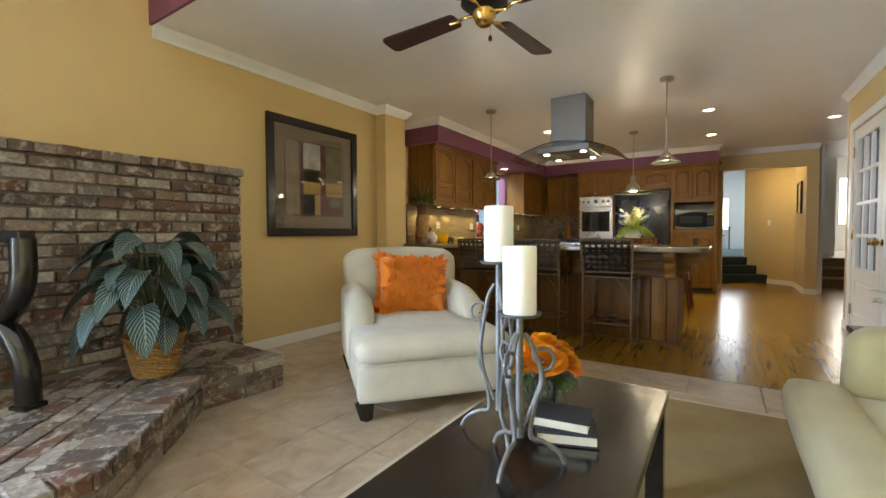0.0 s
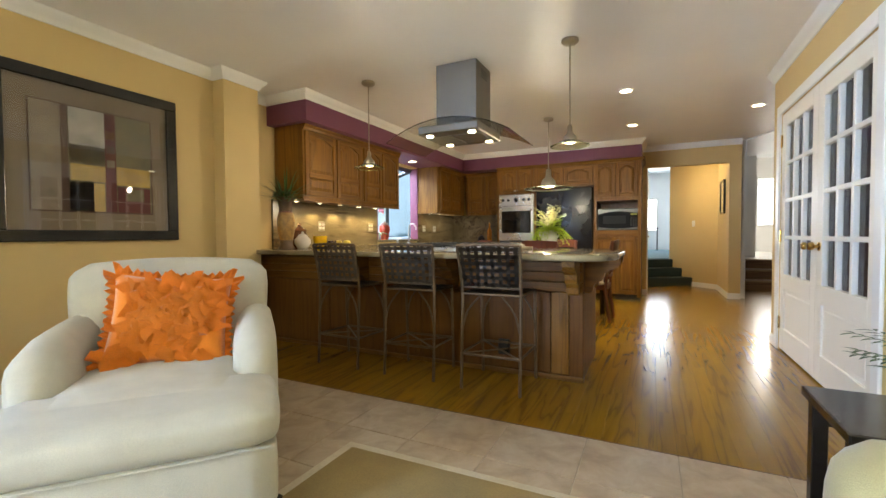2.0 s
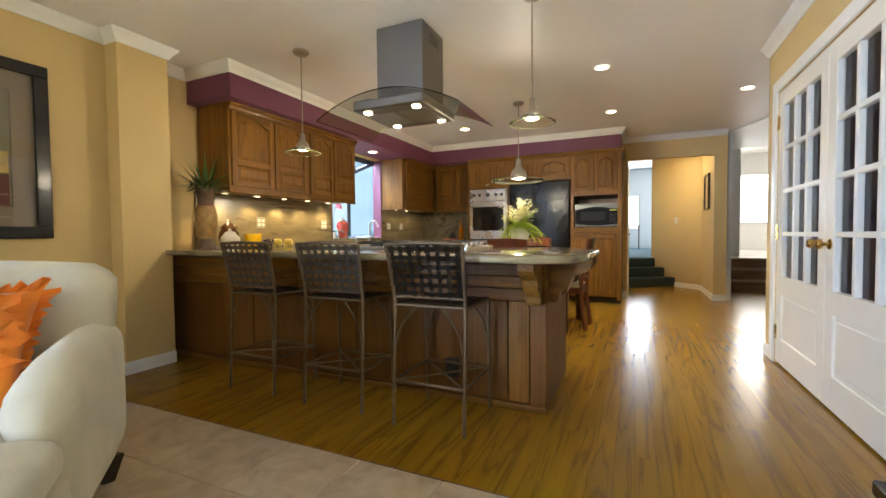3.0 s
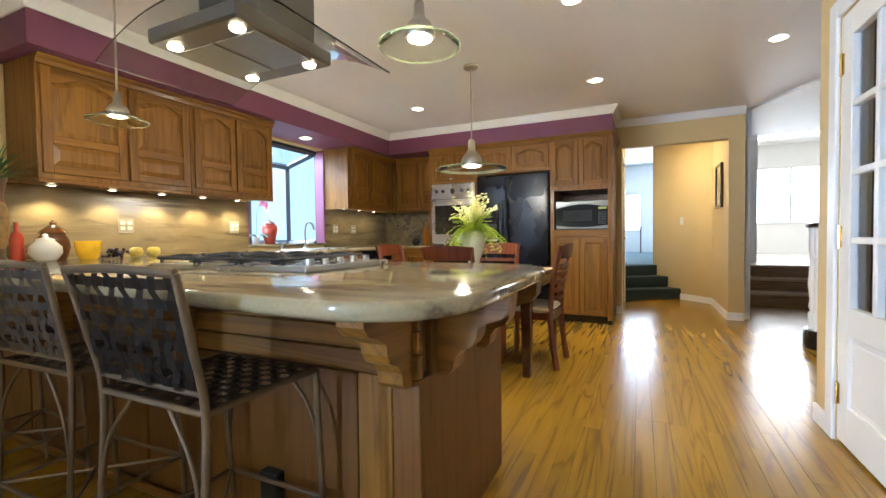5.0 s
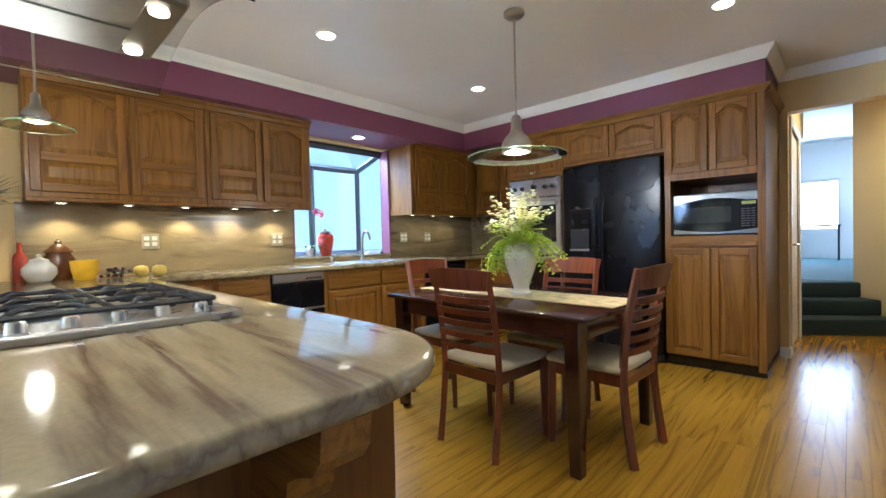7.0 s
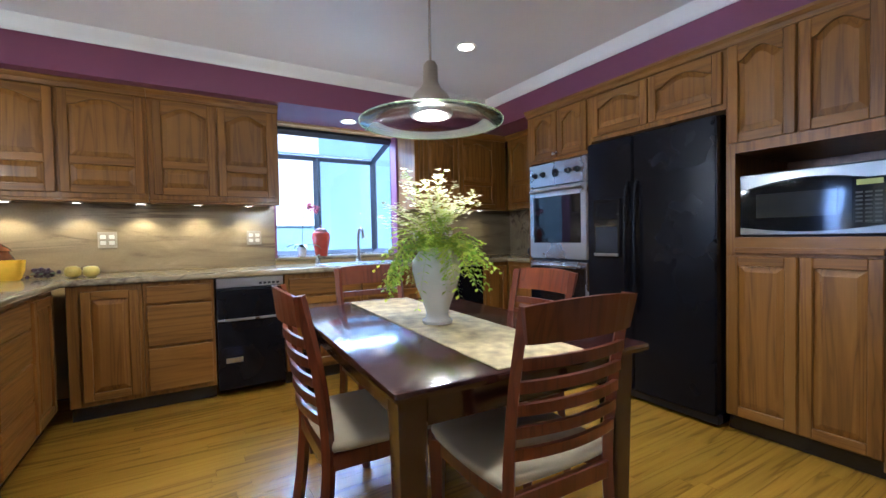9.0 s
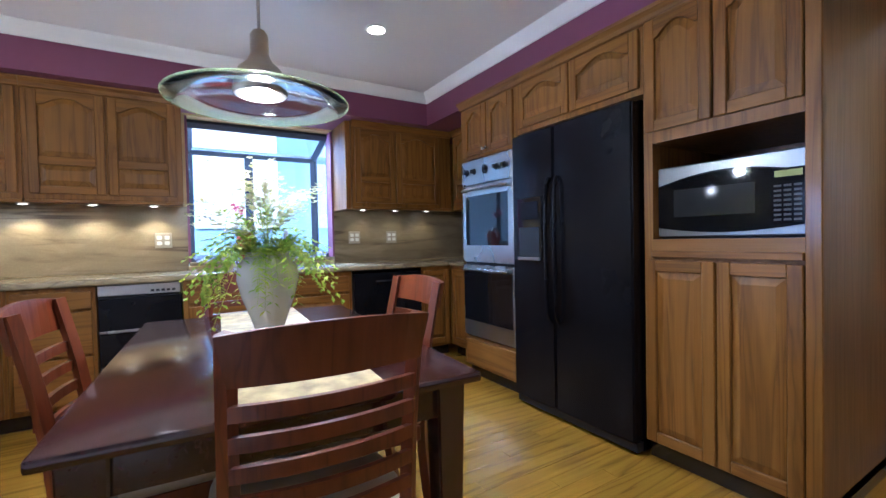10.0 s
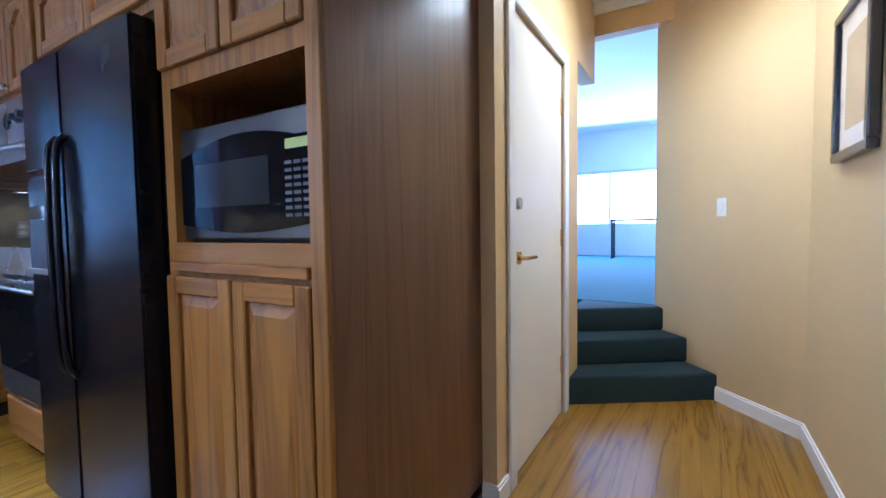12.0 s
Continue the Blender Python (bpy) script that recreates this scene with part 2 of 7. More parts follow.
FLOORW2 = wood("oak_floor_far", (0.175, 0.084, 0.008), (0.262, 0.138, 0.010), (0.300, 0.161, 0.012), "y", 0.2, 0.45, 0.05, True, 0.18, 0.24, 0.6, 0.36)
CHERRY = wood("cherry_wood", (0.08, 0.017, 0.005), (0.12, 0.027, 0.0075), (0.145, 0.035, 0.0095), "z", 0.28, 0.5, 0.2, False, 0.15)
ESPRESSO = wood("dark_table_wood", (0.018, 0.006, 0.005), (0.035, 0.011, 0.009), (0.045, 0.014, 0.011), "x", 0.13, 0.8, 0.5)
BLACKW = wood("black_wood", (0.006, 0.005, 0.004), (0.012, 0.010, 0.008), (0.018, 0.014, 0.011), "x", 0.2, 0.8, 0.3)
TREAD = wood("tread_wood", (0.07, 0.03, 0.015), (0.13, 0.06, 0.03), (0.17, 0.08, 0.04), "x", 0.4)
STONE = stone("quartzite", (0.265, 0.215, 0.125), (0.06, 0.034, 0.026), (0.40, 0.335, 0.215))
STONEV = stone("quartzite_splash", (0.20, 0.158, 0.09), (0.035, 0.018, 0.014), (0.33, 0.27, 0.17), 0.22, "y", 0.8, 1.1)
STEEL = plain("brushed_steel", (0.50, 0.49, 0.47), 0.28, 1, 0.05, 2, 0.08, 260)
NICKEL = plain("satin_nickel", (0.45, 0.41, 0.35), 0.3, 1, 0.05, 3, 0.0)
BRASS = plain("polished_brass", (0.62, 0.40, 0.12), 0.2, 1, 0.06, 6, 0.0)
IRONG = plain("grey_wrought_iron", (0.17, 0.165, 0.155), 0.5, 0.5, 0.2, 20, 0.3, 120)
BRONZE = plain("stool_metal", (0.12, 0.078, 0.04), 0.45, 0.4, 0.2, 15, 0.2, 120)
STRAPM = plain("woven_strap", (0.060, 0.040, 0.022), 0.6, 0, 0.25, 30, 0.3, 200)
BLACK = plain("black_appliance", (0.005, 0.005, 0.0065), 0.24, 0, 0.2, 4, 0.05, 300, 0.0, 0.2)
BLACKG = plain("black_glass", (0.006, 0.006, 0.007), 0.05, 0, 0.1, 2, 0.0)
BLACKM = plain("black_metal", (0.012, 0.012, 0.013), 0.45, 0.2, 0.2, 8, 0.2, 160)
GRATE = plain("cast_iron_grate", (0.018, 0.018, 0.019), 0.55, 0.2, 0.2, 20, 0.3, 200)
BLIND = plain("white_blind", (0.8, 0.8, 0.8), 0.5, 0, 0.03, 3, 0.0)
FRAMEB = plain("dark_window_frame", (0.035, 0.042, 0.055), 0.4, 0.3, 0.1, 5, 0.0)
CREAM = fabric("cream_upholstery", (0.62, 0.585, 0.47))
TANUP = fabric("tan_upholstery", (0.43, 0.365, 0.175))
SEATF = fabric("beige_seat_fabric", (0.40, 0.325, 0.19))
ORANGE = fabric("orange_silk", (0.92, 0.27, 0.015), 300, 0.5)
RUGM = fabric("tan_rug", (0.30, 0.21, 0.072), 160, 0.1)
RUGB = fabric("rug_border", (0.62, 0.55, 0.41), 160, 0.1)
RUNNERM = plain("table_runner", (0.40, 0.32, 0.16), 0.85, 0, 0.4, 16, 0.4, 380)
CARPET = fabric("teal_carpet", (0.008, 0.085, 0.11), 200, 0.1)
# much darker tone of the carpet fabric, for the steps
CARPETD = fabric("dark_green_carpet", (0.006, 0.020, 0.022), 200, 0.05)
WAX = plain("white_wax", (0.82, 0.80, 0.74), 0.45, 0, 0.02, 4, 0.0)
WAX.node_tree.nodes["Principled BSDF"].inputs["Subsurface Weight"].default_value = 0.3
CERAMIC = plain("white_ceramic", (0.66, 0.63, 0.58), 0.16, 0, 0.05, 8, 0.0)
REDPOT = plain("red_glaze", (0.42, 0.055, 0.03), 0.2, 0, 0.12, 12, 0.0)
YELLOWPOT = plain("yellow_glaze", (0.86, 0.50, 0.015), 0.15, 0, 0.1, 12, 0.0)
BROWNPOT = plain("brown_glaze", (0.12, 0.045, 0.015), 0.2, 0, 0.3, 14, 0.0)
BASKETM = plain("wicker", (0.34, 0.19, 0.055), 0.55, 0, 0.3, 40, 0.4, 200)
MORTAR = plain("mortar", (0.15, 0.122, 0.098), 0.9, 0, 0.2, 30, 0.7, 90)
GROUT = plain("grout", (0.40, 0.33, 0.25), 0.9, 0, 0.1, 10, 0.3, 90)
PLASTIC = plain("white_plastic", (0.72, 0.70, 0.64), 0.35, 0, 0.03, 4, 0.0)
SIDING = plain("neighbour_siding", (0.25, 0.38, 0.51), 0.7, 0, 0.05, 2, 0.2, 60)
BRICK, TILE = brickmat(), tilemat()
CLEAR = glass("clear_glass")
DOORG = glass("door_glass", (1, 1, 1), 0.0, 1.16)
PANEG = glass("window_pane", (0.96, 0.99, 1.0))
GREENG = glass("shade_glass", (0.92, 0.97, 0.88), 0.04)
RIMG = glass("shade_rim_glass", (0.78, 0.95, 0.42), 0.25)
SMOKE = glass("hood_glass", (0.80, 0.84, 0.84))
BULB = glow("lit_bulb", (1, 0.86, 0.55), 14)
PUCKG = glow("lit_puck", (1, 0.85, 0.55), 10)
LEAF = leafmat("calathea_leaf", (0.006, 0.024, 0.020), (0.013, 0.042, 0.034), (0.22, 0.31, 0.29))
FERN = leafmat("fern_leaf", (0.26, 0.44, 0.02), (0.60, 0.66, 0.05), None, 0.45)
GREEN = leafmat("green_leaf", (0.02, 0.055, 0.015), (0.06, 0.13, 0.03))
PETALO = leafmat("orange_petal", (0.88, 0.24, 0.008), (0.95, 0.55, 0.03))
PETALW = leafmat("pale_blossom", (0.80, 0.74, 0.34), (0.86, 0.84, 0.60), None, 0.35)
PETALP = leafmat("pink_petal", (0.55, 0.06, 0.14), (0.75, 0.22, 0.30))


# ---- mesh helpers ----
def box(bm, x0, x1, y0, y1, z0, z1, bev=0.0, seg=1):
    vs = bmesh.ops.create_cube(bm, size=1.0)["verts"]
    for v in vs:
        v.co = Vector(((x0 + x1) / 2 + v.co.x * (x1 - x0), (y0 + y1) / 2 + v.co.y * (y1 - y0), (z0 + z1) / 2 + v.co.z * (z1 - z0)))
    if bev:
        es = list({e for v in vs for e in v.link_edges})
        bmesh.ops.bevel(bm, geom=es, offset=bev, segments=seg, affect="EDGES", profile=0.5)
    return bm


def B(x0, x1, y0, y1, z0, z1, bev=0.0, seg=1):
    return box(bmesh.new(), x0, x1, y0, y1, z0, z1, bev, seg)


def prism(bm, pts, a, b, plane="xy"):
    """A polygon extruded from a to b along the axis that is not in its plane."""
    def at(p, h):
        return {"xy": (p[0], p[1], h), "xz": (p[0], h, p[1]), "yz": (h, p[0], p[1])}[plane]
    lo = [bm.verts.new(at(p, a)) for p in pts]
    hi = [bm.verts.new(at(p, b)) for p in pts]
    bm.faces.new(lo), bm.faces.new(hi)
    for k in range(len(pts)):
        bm.faces.new((lo[k], lo[k - 1], hi[k - 1], hi[k]))
    bmesh.ops.recalc_face_normals(bm, faces=bm.faces)
    return bm


def lathe(bm, prof, seg=24, cx=0.0, cy=0.0):
    """A profile of (radius, height) turned round the vertical."""
    rings = []
    for r, z in prof:
        if r < 1e-5:
            rings.append([bm.verts.new((cx, cy, z))])
        else:
            rings.append([bm.verts.new((cx + r * math.cos(2 * math.pi * k / seg), cy + r * math.sin(2 * math.pi * k / seg), z)) for k in range(seg)])
    for a, b in zip(rings, rings[1:]):
        for k in range(seg):
            n = (k + 1) % seg
            if len(a) == 1 and len(b) > 1:
                bm.faces.new((a[0], b[n], b[k]))
            elif len(b) == 1 and len(a) > 1:
                bm.faces.new((a[k], a[n], b[0]))
            elif len(a) > 1:
                bm.faces.new((a[k], a[n], b[n], b[k]))
    bmesh.ops.recalc_face_normals(bm, faces=bm.faces)
    return bm


def tube(bm, pts, r, seg=8, r2=None, caps=True):
    """A round bar along points, from radius r to r2."""
    pts = [Vector(p) for p in pts]
    n = len(pts)
    ring, up = [], None
    for k, p in enumerate(pts):
        d = (pts[min(k + 1, n - 1)] - pts[max(k - 1, 0)]).normalized()
        if up is None:
            up = Vector((0, 0, 1)) if abs(d.z) < 0.9 else Vector((1, 0, 0))
        side = d.cross(up).normalized()
        up = side.cross(d).normalized()
        rr = r + ((r2 if r2 is not None else r) - r) * k / max(1, n - 1)
        ring.append([bm.verts.new(p + rr * (math.cos(a) * side + math.sin(a) * up)) for a in [2 * math.pi * j / seg for j in range(seg)]])
    for a, b in zip(ring, ring[1:]):
        for j in range(seg):
            bm.faces.new((a[j], a[(j + 1) % seg], b[(j + 1) % seg], b[j]))
    if caps:
        bm.faces.new(ring[0]), bm.faces.new(ring[-1])
    bmesh.ops.recalc_face_normals(bm, faces=bm.faces)
    return bm


def curve(points, n=8):
    """A smooth line through points."""
    P = [Vector(p) for p in points]
    P = [2 * P[0] - P[1]] + P + [2 * P[-1] - P[-2]]
    out = []
    for k in range(1, len(P) - 2):
        for j in range(n):
            t = j / n
            a, b, c, d = P[k - 1:k + 3]
            out.append(0.5 * (2 * b + (c - a) * t + (2 * a - 5 * b + 4 * c - d) * t * t + (3 * b - a - 3 * c + d) * t ** 3))
    return out + [P[-2]]


def cyl(bm, x, y, z0, z1, r, seg=20, r2=None):
    return tube(bm, [(x, y, z0), (x, y, z1)], r, seg, r2)


def cushion(bm, x0, x1, y0, y1, z0, z1, puff=0.03, rad=0.05, n=8):
    """A soft block: rounded edges, swollen faces."""
    geo = bmesh.ops.create_cube(bm, size=1.0)["verts"]
    es = list({e for v in geo for e in v.link_edges})
    bmesh.ops.subdivide_edges(bm, edges=es, cuts=n, use_grid_fill=True)
    vs = bm.verts
    h = Vector(((x1 - x0) / 2, (y1 - y0) / 2, (z1 - z0) / 2))
    c = Vector(((x0 + x1) / 2, (y0 + y1) / 2, (z0 + z1) / 2))
    for v in vs:
        u = v.co * 2
        q = Vector((u.x * h.x, u.y * h.y, u.z * h.z))
        rr = min(rad, *h)
        core = Vector([max(-h[i] + rr, min(h[i] - rr, q[i])) for i in range(3)])
        dlt = q - core
        if dlt.length > 1e-6:
            q = core + dlt.normalized() * rr
        for i in range(3):
            j, k = (i + 1) % 3, (i + 2) % 3
            q[i] += puff * (abs(u[i]) ** 3) * (1 if u[i] > 0 else -1) * (1 - u[j] ** 2) * (1 - u[k] ** 2)
        v.co = c + q
    return bm


def mesh_of(name, bm, material, smooth=None):
    me = bpy.data.meshes.new(name)
    bm.to_mesh(me)
    bm.free()
    me.materials.append(material)
    if smooth is not None:
        me.polygons.foreach_set("use_smooth", [True] * len(me.polygons))
        me.set_sharp_from_angle(angle=radians(smooth))
    return me


def part(name, bm, material, parent, label="", smooth=None, at=None):
    ob = new(name, mesh_of(name, bm, material, smooth))
    ob.parent = parent
    if at is not None:
        ob.matrix_basis = at
    if label:
        ob["label"] = label
    return ob


def thing(name, label, category, at=None, group="", kind=""):
    ob = new(name)
    ob.empty_display_size = 0.1
    if at is not None:
        ob.matrix_basis = at
    return tagged(ob, label, category, group, kind)


def single(name, bm, material, label, category, group="", kind="", at=None, smooth=None):
    ob = new(name, mesh_of(name, bm, material, smooth))
    if at is not None:
        ob.matrix_basis = at
    return tagged(ob, label, category, group, kind)


def struct(name, bm, material, label, category="wall", smooth=None):
    return single(name, bm, material, label, category, kind="structure", smooth=smooth)


def leaf(bm, base, way, length, width, droop=0.3, n=5, fold=0.15, uv=None, roll=0.0):
    """A pointed leaf of 2n quads along a bending rib."""
    base, d = Vector(base), Vector(way).normalized()
    side = d.cross(Vector((0, 0, 1)))
    side = side.normalized() if side.length > 1e-3 else Vector((1, 0, 0))
    if roll:
        side = Matrix.Rotation(roll, 3, d) @ side
    rows, p = [], base.copy()
    for k in range(n + 1):
        t = k / n
        w = width * 0.5 * (math.sin(math.pi * min(1, t ** 0.75 * 0.97 + 0.03)) ** 0.8 if 0 < t < 1 else 0.04)
        up = side.cross(d).normalized()
        rows.append((t, [bm.verts.new(p - side * w + up * fold * w), bm.verts.new(p), bm.verts.new(p + side * w + up * fold * w)]))
        p = p + d * (length / n)
        d = (d + Vector((0, 0, -droop / n))).normalized()
    for (t0, a), (t1, b) in zip(rows, rows[1:]):
        for j in (0, 1):
            f = bm.faces.new((a[j], a[j + 1], b[j + 1], b[j]))
            if uv:
                for l, c in zip(f.loops, ((j - 1, t0), (j, t0), (j, t1), (j - 1, t1))):
                    l[uv].uv = c
    return bm


# ---- setting: walls, floors, ceilings ----
WX, CX, EX, NY = -2.44, -2.60, 2.05, 10.11
SOUTH, HIGH, STEP = -2.5, 3.6, 2.36
T = 0.12

# living room shell
west = B(WX - 0.3, WX, -0.75, 4.68, 0, HIGH)
box(west, WX - 0.3, WX, SOUTH - T, -2.35, 0, HIGH)
box(west, WX - 0.3, WX, -2.35, -0.75, 2.25, HIGH)
struct("wall_west", west, YELLOW, "tan painted living room wall with a white crown")
struct("wall_chase", B(WX - 0.3, -2.30, 4.68, 5.04, 0, CEIL), YELLOW, "tan painted chase at the end of the wall")
struct("wall_kitchen", B(CX - 0.14, CX - 0.02, 5.04, 7.38, 0, CEIL), YELLOW, "tan painted kitchen wall behind the counter")
struct("wall_kitchen_2", B(CX - 0.14, CX - 0.02, 8.60, NY + T, 0, CEIL), YELLOW, "kitchen wall past the garden window")
struct("wall_kitchen_sill", B(CX - 0.14, CX - 0.02, 7.38, 8.60, 0, 0.93), YELLOW, "wall below the garden window")
struct("wall_kitchen_head", B(CX - 0.14, CX - 0.02, 7.38, 8.60, 2.17, CEIL), YELLOW, "wall above the garden window")
south = bmesh.new()
box(south, WX - 0.3, -1.5, SOUTH - T, SOUTH, 0, HIGH)
box(south, 0.3, EX + T, SOUTH - T, SOUTH, 0, HIGH)
box(south, -1.5, 0.3, SOUTH - T, SOUTH, 2.35, HIGH)
struct("wall_south", south, YELLOW, "tan wall around the wide glazed patio door")
east = bmesh.new()
box(east, EX, EX + T, SOUTH - T, 5.03, 0, HIGH)
box(east, EX, EX + T, 5.03, 6.84, 2.05, HIGH)
box(east, EX, EX + T, 6.84, 7.10, 0, CEIL)
struct("wall_east", east, YELLOW, "tan wall with a pair of white french doors")
# unseen sides, added to stop foyer light reaching the space behind the panes
struct("closet_sides", box(box(bmesh.new(), EX + T, EX + 0.9, 4.6, 4.7, 0, 2.6), EX + T, EX + 0.9, 7.1, 7.2, 0, 2.6), bpy.data.materials.get("plum_closet") or plain("plum_closet", (0.05, 0.022, 0.04), 0.6), "unseen dark plum side walls added to keep foyer light out of the closet")
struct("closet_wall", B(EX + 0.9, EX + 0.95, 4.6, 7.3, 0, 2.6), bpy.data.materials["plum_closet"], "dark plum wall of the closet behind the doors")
# north wall with the hall opening
north = bmesh.new()
box(north, CX - 0.3, 0.95, NY, NY + T, 0, CEIL)
box(north, 0.95, 2.11, NY, NY + T, 2.13, CEIL)
box(north, 0.79, 2.27, NY + T + 0.001, NY + T + 0.05, CEIL - 0.3, 2.85)
box(north, 2.11, 2.27, NY, NY + T, 0, CEIL)
struct("wall_north", north, YELLOW, "tan wall with a square opening to the hall")
# ceilings
struct("ceiling", B(-3.0, EX + 0.05, STEP, NY + T, CEIL, CEIL + 0.1), CEILM, "smooth off-white kitchen ceiling", "ceiling")
ext = prism(bmesh.new(), [(EX + 0.05, STEP), (3.4, STEP), (3.4, 7.6), (2.33, NY + T), (EX + 0.05, NY + T)], CEIL, CEIL + 0.1)
struct("ceiling_east", ext, CEILM, "off-white ceiling that ends on a slant over the foyer", "ceiling")
struct("ceiling_high", B(-3.0, EX + T, SOUTH - T, STEP, HIGH, HIGH + 0.1), CEILM, "high ceiling of the seating area", "ceiling")
struct("ceiling_fascia", B(-3.0, EX + T, STEP - 0.02, STEP, CEIL, HIGH), PURPLE, "plum painted face where the ceiling steps up")
struct("ceiling_foyer", B(1.9, 7.5, 6.9, 16.5, 3.0, 3.1), WHITEWALL, "higher ceiling over the bright room", "ceiling")
# soffits over the cabinets
sof = bmesh.new()
box(sof, CX - 0.02, -2.07, 5.42, 9.36, 2.19, CEIL)
box(sof, CX - 0.02, 0.885, 9.36, NY, 2.19, CEIL)
struct("soffit", sof, PURPLE, "plum painted soffit over the oak cabinets", "soffit")


def crown(name, pts):
    """White cove trim with a stepped section along a chain of points; the room lies to the right of the chain."""
    bm = bmesh.new()
    prof = [(0.0, -0.085), (0.012, -0.085), (0.016, -0.07), (0.03, -0.05), (0.05, -0.028), (0.058, -0.012), (0.064, 0.0), (0.0, 0.0)]
    P = [Vector((x, y, 0)) for x, y in pts]
    rows = []
    for k, p in enumerate(P):
        d0 = (p - P[k - 1]).normalized() if k else (P[1] - p).normalized()
        d1 = (P[k + 1] - p).normalized() if k + 1 < len(P) else d0
        n0, n1 = Vector((d0.y, -d0.x, 0)), Vector((d1.y, -d1.x, 0))
        m = (n0 + n1).normalized()
        m = m / max(0.3, m.dot(n0))
        rows.append([bm.verts.new(p + m * a + Vector((0, 0, CEIL - 0.002 + b))) for a, b in prof])
    for a, b in zip(rows, rows[1:]):
        for j in range(len(prof)):
            bm.faces.new((a[j], a[j - 1], b[j - 1], b[j]))
    bm.faces.new(rows[0]), bm.faces.new(rows[-1])
    bmesh.ops.recalc_face_normals(bm, faces=bm.faces)
    return struct(name, bm, TRIM, "white painted crown moulding under the ceiling", "trim", 35)


crown("trim_crown_west", [(WX, STEP), (WX, 4.68), (-2.30, 4.68), (-2.30, 5.04), (CX - 0.02, 5.04), (CX - 0.02, 5.42), (-2.07, 5.42), (-2.07, 9.36), (0.885, 9.36), (0.885, NY), (2.27, NY)])
crown("trim_crown_east", [(EX, 7.10), (EX, STEP)])


def board(name, x0, y0, x1, y1, side, h=0.09, th=0.014):
    """A white skirting board on the given side (+1 left of the way) of a line."""
    d = Vector((x1 - x0, y1 - y0, 0))
    n = Vector((-d.y, d.x, 0)).normalized() * side
    pts = [(x0, y0), (x1, y1), (x1 + n.x * th, y1 + n.y * th), (x0 + n.x * th, y0 + n.y * th)]
    bm = prism(bmesh.new(), pts, 0.0, h - 0.012)
    th *= 0.6
    prism(bm, [(x0, y0), (x1, y1), (x1 + n.x * th, y1 + n.y * th), (x0 + n.x * th, y0 + n.y * th)], h - 0.012, h)
    return struct(name, bm, TRIM, "white painted baseboard", "trim")


board("baseboard", WX, 2.95, WX, 4.68, -1)
board("baseboard", WX, 4.68, -2.286, 4.68, -1)
board("baseboard", -2.30, 4.68, -2.30, 5.04, -1)
board("baseboard", EX, 6.94, EX, 7.10, 1)
board("baseboard", EX, 3.2, EX, 4.93, 1)
board("baseboard", EX - 0.012, 7.10, EX + T, 7.10, 1)
board("baseboard", 0.89, NY, 0.95, NY, -1)
board("baseboard", 2.11, NY, 2.27, NY, -1)
board("baseboard", 0.95, NY - 0.012, 0.95, 10.21, 1 - 2)
board("baseboard", 2.11, 10.2, 2.11, NY - 0.012, -1)
board("baseboard", 2.11, 11.36, 2.11, 10.2, -1)
board("baseboard", 1.745, 11.75, 2.11, 11.36, -1)

# floors
struct("ground_slab", B(-3.2, 8.0, -3.0, 18.5, -0.15, -0.02), GROUT, "slab under the floors", "floor")
struct("tile_bed", B(WX, EX, SOUTH, 4.38, -0.02, -0.004), GROUT, "grouted bed of the tiled floor", "floor")
tile_floor = tagged(new("floor_tiles"), "beige stone-look floor tiles in the seating area", "floor", kind="structure")
wood_floor = tagged(new("floor_wood"), "honey-coloured oak strip floor with a glossy finish", "floor", kind="structure")
struct("wood_bed", B(-3.0, 6.5, 4.38, 12.4, -0.02, -0.003), BLACKW, "underlay below the oak strips", "floor")

# ---- hall with carpeted steps, and the room above them ----
hall = bmesh.new()
box(hall, 0.83, 0.95, NY + T, 10.29, 0, 2.8)
box(hall, 0.83, 0.95, 10.29, 11.10, 2.05, 2.8)
box(hall, 0.83, 0.95, 11.10, 11.45, 0, 2.8)
box(hall, 0.83, 0.94, 11.45, 12.039, 2.2, 2.8)
struct("wall_hall_west", hall, YELLOW, "tan hall wall beside the white door")
hr = bmesh.new()
prism(hr, [(2.11, NY + T), (2.27, NY + T), (2.27, 11.43), (2.11, 11.36)], 0, 2.8)
prism(hr, [(2.11, 11.36), (2.27, 11.43), (1.48, 12.28), (1.36, 12.16)], 0, CEIL + 0.5)
struct("wall_hall_east", hr, YELLOW, "tan hall wall that turns at an angle towards the steps")
struct("hall_header", prism(bmesh.new(), [(0.64, 12.04), (1.47, 12.04), (1.38, 12.139), (0.64, 12.139)], 2.55, 3.0), YELLOW, "header over the opening at the top of the steps")
st = bmesh.new()
for k, (a, b) in enumerate([((0.82, 11.15), (1.75, 11.75)), ((0.82, 11.43), (1.58, 11.93)), ((0.82, 11.71), (1.42, 12.09))]):
    z = 0.17 * (k + 1)
    a, b = Vector(a), Vector(b)
    pts = [tuple(a), tuple(a.lerp(b, 0.8)), tuple(a.lerp(b, 0.92) + Vector((0.01, 0.02))), tuple(b), (1.37, 12.18), (0.82, 12.18)]
    prism(st, pts, z - 0.17 if k == 0 else z - 0.172, z)
es = [e for e in st.edges if abs((e.verts[0].co - e.verts[1].co).z) < 1e-4 and e.verts[0].co.z > 0.1]
bmesh.ops.bevel(st, geom=es, offset=0.02, segments=3, affect="EDGES", profile=0.5)
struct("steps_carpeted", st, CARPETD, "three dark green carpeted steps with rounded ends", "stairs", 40)
